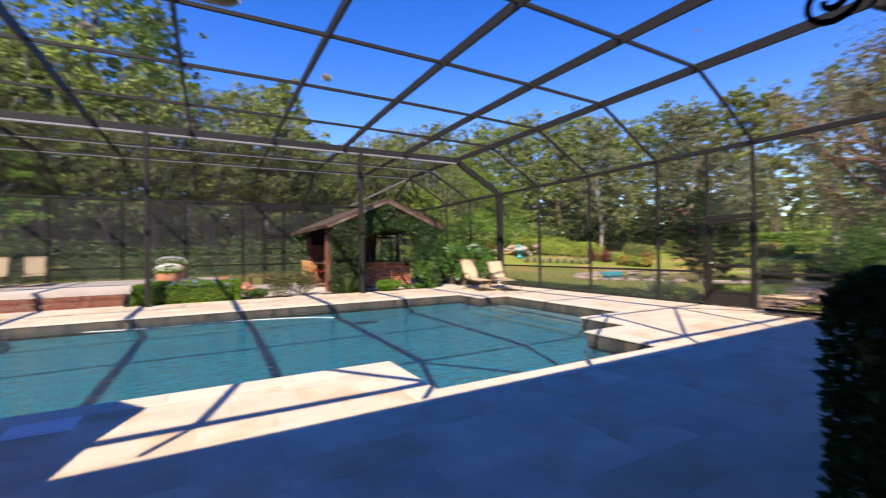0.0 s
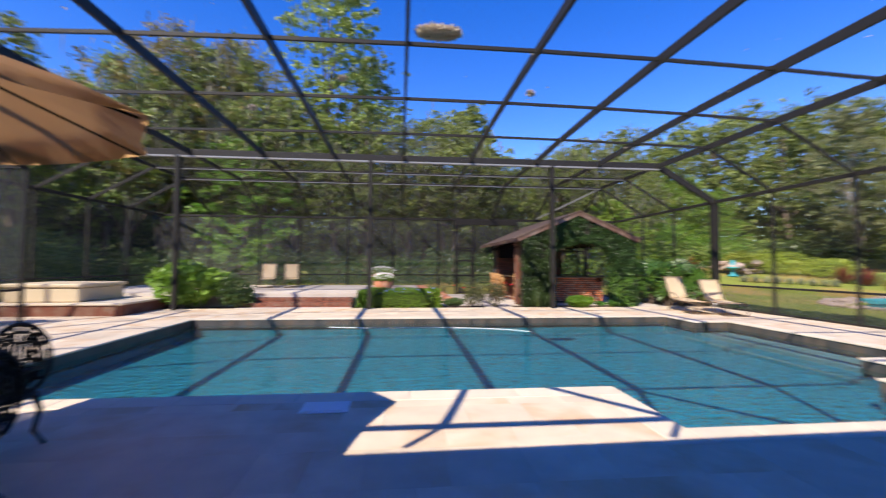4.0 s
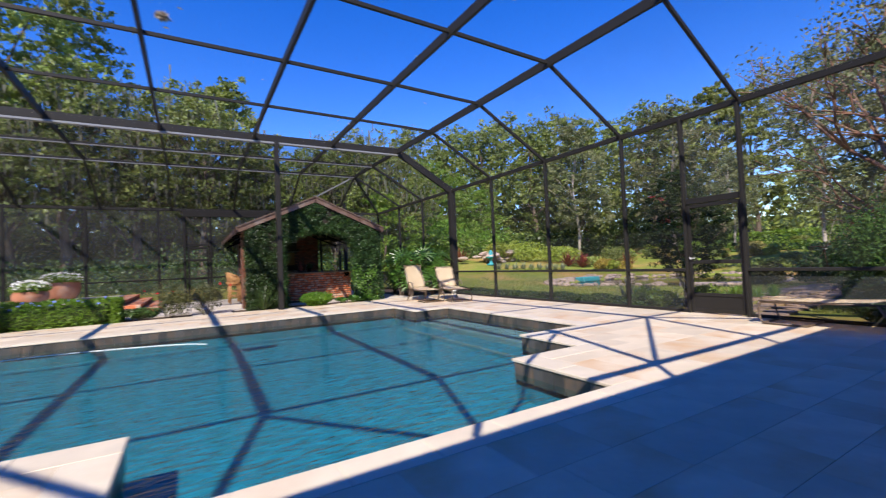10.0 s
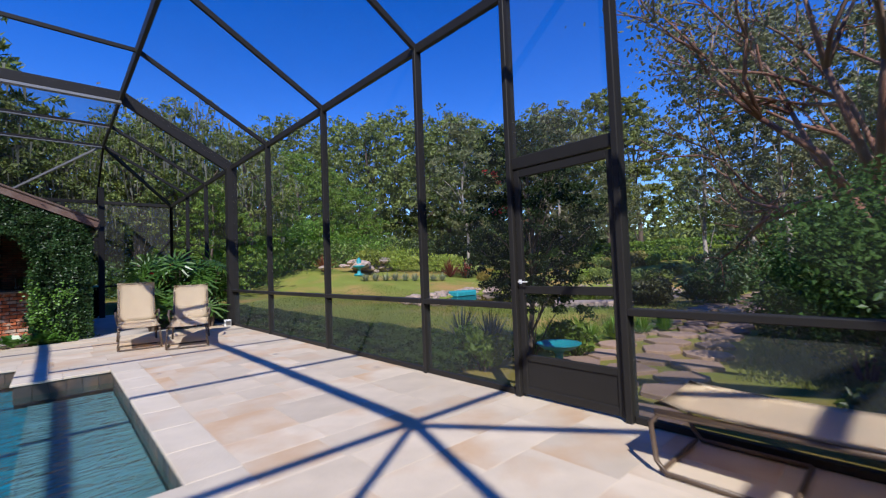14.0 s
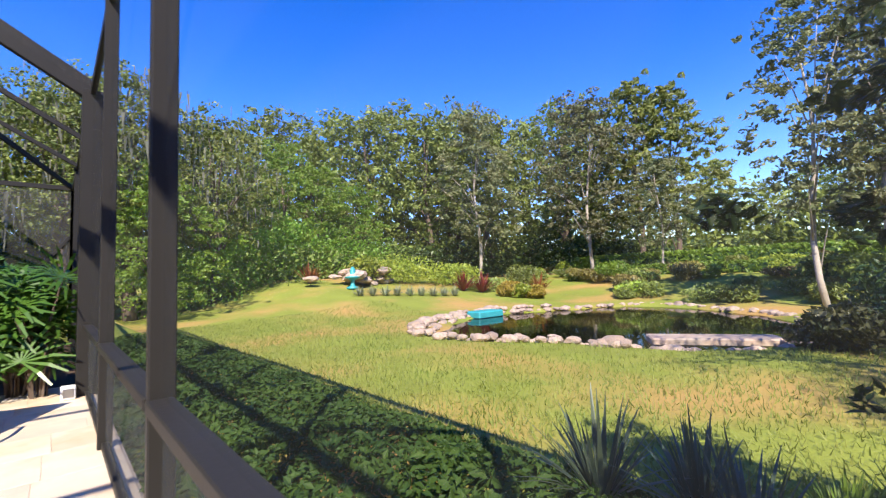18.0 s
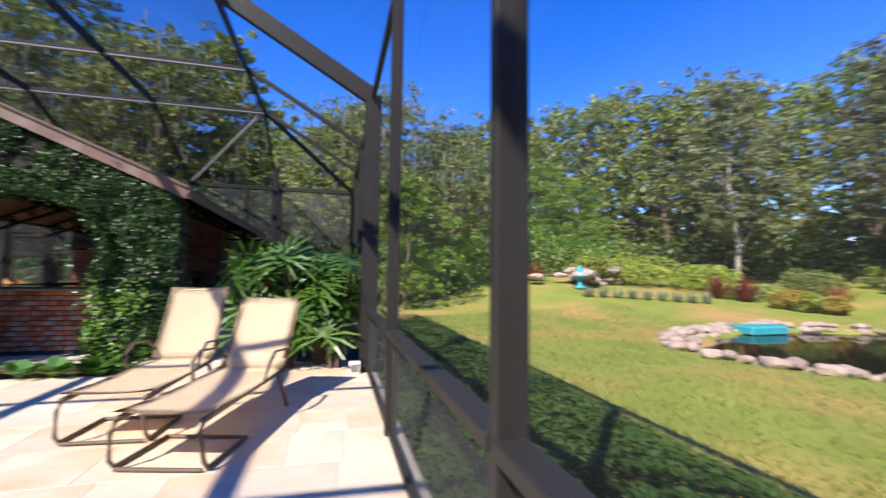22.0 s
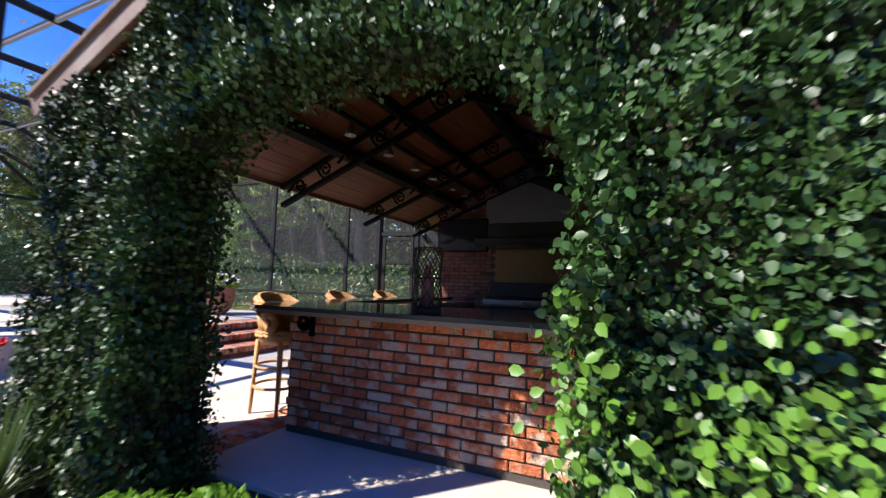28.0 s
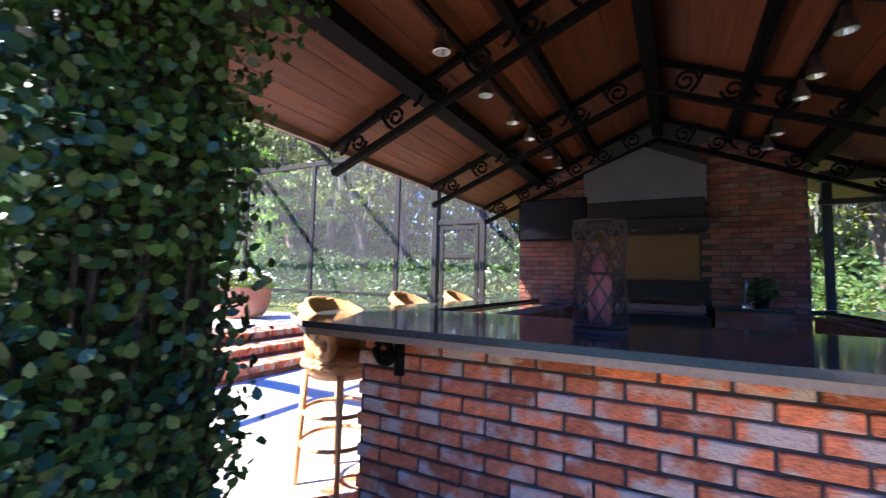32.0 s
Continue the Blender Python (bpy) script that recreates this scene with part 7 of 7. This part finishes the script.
part("top", boxed(-0.50, -0.30, 0.98, 0.50, 0.30, 1.03, 0.01), TEAL, tt, "teal top")
part("body", boxed(-0.47, -0.27, 0.06, 0.47, 0.27, 0.98, 0.01), IRON, tt)
part("plinth", boxed(-0.44, -0.24, 0.0, 0.44, 0.24, 0.06), IRON, tt)
# small outlet box by the corner post
ob_ = thing("outlet_box", "grey weatherproof outlet box by the corner post", "outlet box", 10.12, 14.50, 0)
part("box", boxed(-0.07, -0.05, 0.0, 0.07, 0.05, 0.16, 0.01), WHITE, ob_)
part("cover", boxed(-0.05, -0.06, 0.03, 0.05, -0.05, 0.13, 0.005), STEEL, ob_)
# ---- bar bricks ----
def brick_mesh(w):
    bm = bmesh.new()
    box(bm, 0, 0, 0, w, 0.03, CH - 0.015, 0.005)
    me = done(bm, "brick")
    me.materials.append(BRICK)
    return me


JT = 0.014
rg_ = np.random.default_rng(7)
cuts = {}
for r in range(13):
    z = 1.0 - CH * (r + 1) + 0.008
    if z < -0.01:
        break
    x = 4.89 - 4 * CW + (CW / 2 if r % 2 else 0.0)
    while x < BX1 - 0.02:
        a_, b_ = max(x, BX0), min(x + CW - JT, BX1)
        if b_ - a_ > 0.03:
            key = round(b_ - a_, 3)
            if key not in cuts:
                cuts[key] = brick_mesh(key)
            part("brick", cuts[key], BRICK, counter, m=pose(a_, BY - 0.010 * rg_.uniform(), max(z, 0.0), 0, rg_.normal(0, 0.25), 0))
        x += CW

# ---- coping and deck tiles ----
def turn(k):
    """Positive where the pool's corner points outwards."""
    (ax, ay), (bx, by), (cx, cy) = POOL[k - 1], POOL[k], POOL[(k + 1) % len(POOL)]
    return (bx - ax) * (cy - by) - (by - ay) * (cx - bx)


for i, (x0, y0) in enumerate(POOL):
    x1, y1 = POOL[(i + 1) % len(POOL)]
    L_ = math.hypot(x1 - x0, y1 - y0)
    ang = math.degrees(math.atan2(y1 - y0, x1 - x0))
    s0 = 0.03 if turn(i) > 0 else 0.30
    s1 = L_ + (0.30 if turn((i + 1) % len(POOL)) > 0 else 0.03)
    n = max(1, round((s1 - s0) / 0.6))
    w = (s1 - s0) / n
    bm = bmesh.new()
    box(bm, 0.001, -0.30, -0.03, w - 0.001, 0.03, 0.004, 0.006)
    me = done(bm, "coping_stone")
    me.materials.append(COPING)
    base = pose(x0, y0, 0, 0, 0, ang)
    for k in range(n):
        part("coping_stone", me, COPING, pool, m=base @ pose(s0 + k * w, 0, 0))
    m_ = max(4, round(L_ / 0.152))
    bm = bmesh.new()
    for k in range(m_):
        box(bm, k * L_ / m_ + 0.002, -0.01, -0.24, (k + 1) * L_ / m_ - 0.002, 0.010 + 0.002 * (k % 3), -0.032)
    tagged(part("waterline_tiles", bm, WLTILE, pool, "row of dark stone waterline tiles", m=base), kind="stuff")


tile_cache = {}


def tile_mesh(w, d):
    key = (round(w, 3), round(d, 3))
    if key not in tile_cache:
        bm = bmesh.new()
        box(bm, 0.001, 0.001, -0.015, key[0] - 0.001, key[1] - 0.001, 0.0, 0.0012)
        me = done(bm, "tile")
        me.materials.append(TRAV)
        tile_cache[key] = me
    return tile_cache[key]


rg_ = np.random.default_rng(13)
spots, U = [], 0.2035
y = -0.2
while y < 14.95:
    d = (2 if rg_.uniform() < 0.6 else 3) * U
    d = min(d, 15.0 - y)
    x = -13.4 + rg_.uniform(0, 0.4)
    while x < 10.3:
        w = int(rg_.choice([2, 3, 3, 4])) * U
        spots.append((x, y, min(w, 10.40 - x), d))
        x += w
    y += d
ex = sorted({-13.4, 10.42, *[round(p[0] + s_, 3) for p in POOL for s_ in (-0.3, 0.3)]})
ey = sorted({-0.2, 15.0, *[round(p[1] + s_, 3) for p in POOL for s_ in (-0.3, 0.3)]})


def clear(x, y):
    return not any(in_pool(x + dx, y + dy) for dx in (-0.299, 0, 0.299) for dy in (-0.299, 0, 0.299))


kept = []
for x, y, w, d in spots:
    if w < 0.05:
        continue
    xs_ = [x] + [v for v in ex if x + 0.01 < v < x + w - 0.01] + [x + w]
    ys_ = [y] + [v for v in ey if y + 0.01 < v < y + d - 0.01] + [y + d]
    rows_ = []
    for y0, y1 in zip(ys_, ys_[1:]):
        run = None
        for x0, x1 in zip(xs_, xs_[1:]):
            if clear((x0 + x1) / 2, (y0 + y1) / 2):
                if run and abs(run[2] - x0) < 1e-6:
                    run[2] = x1
                else:
                    run = [x0, y0, x1, y1]
                    rows_.append(run)
            else:
                run = None
    merged = []
    for r_ in rows_:
        for m_ in merged:
            if abs(m_[0] - r_[0]) < 1e-6 and abs(m_[2] - r_[2]) < 1e-6 and abs(m_[3] - r_[1]) < 1e-6:
                m_[3] = r_[3]
                break
        else:
            merged.append(r_)
    kept += [(a_[0], a_[1], a_[2] - a_[0], a_[3] - a_[1]) for a_ in merged if a_[2] - a_[0] > 0.02 and a_[3] - a_[1] > 0.02]
near = sorted(kept, key=lambda k_: min(abs(k_[0] - 8.2) + abs(k_[1] - 11.5), abs(k_[0] - 6.5) + 1.3 * abs(k_[1] - 3.0), abs(k_[0] - 6.0) + abs(k_[1] - 14)) - 3 * (k_[2] * k_[3] > 0.1))[:300]
chosen = set(near)
bm = bmesh.new()
for k_ in kept:
    x, y, w, d = k_
    if k_ in chosen:
        part("tile", tile_mesh(w, d), TRAV, floor, m=pose(x, y, 0.0008 * rg_.uniform()))
vs, qs = [], []
for x, y, w, d in (k_ for k_ in kept if k_ not in chosen):
    b = len(vs)
    g = 0.0012
    zt = 0.0008 * rg_.uniform()
    for z in (-0.015, zt):
        vs += [(x + g, y + g, z), (x + w - g, y + g, z), (x + w - g, y + d - g, z), (x + g, y + d - g, z)]
    qs += [(b + 4, b + 5, b + 6, b + 7), (b, b + 1, b + 5, b + 4), (b + 1, b + 2, b + 6, b + 5), (b + 2, b + 3, b + 7, b + 6), (b + 3, b, b + 4, b + 7)]
tagged(part("tile_field", raw("tile_field", vs, qs, TRAV_J), TRAV_J, floor), kind="stuff")
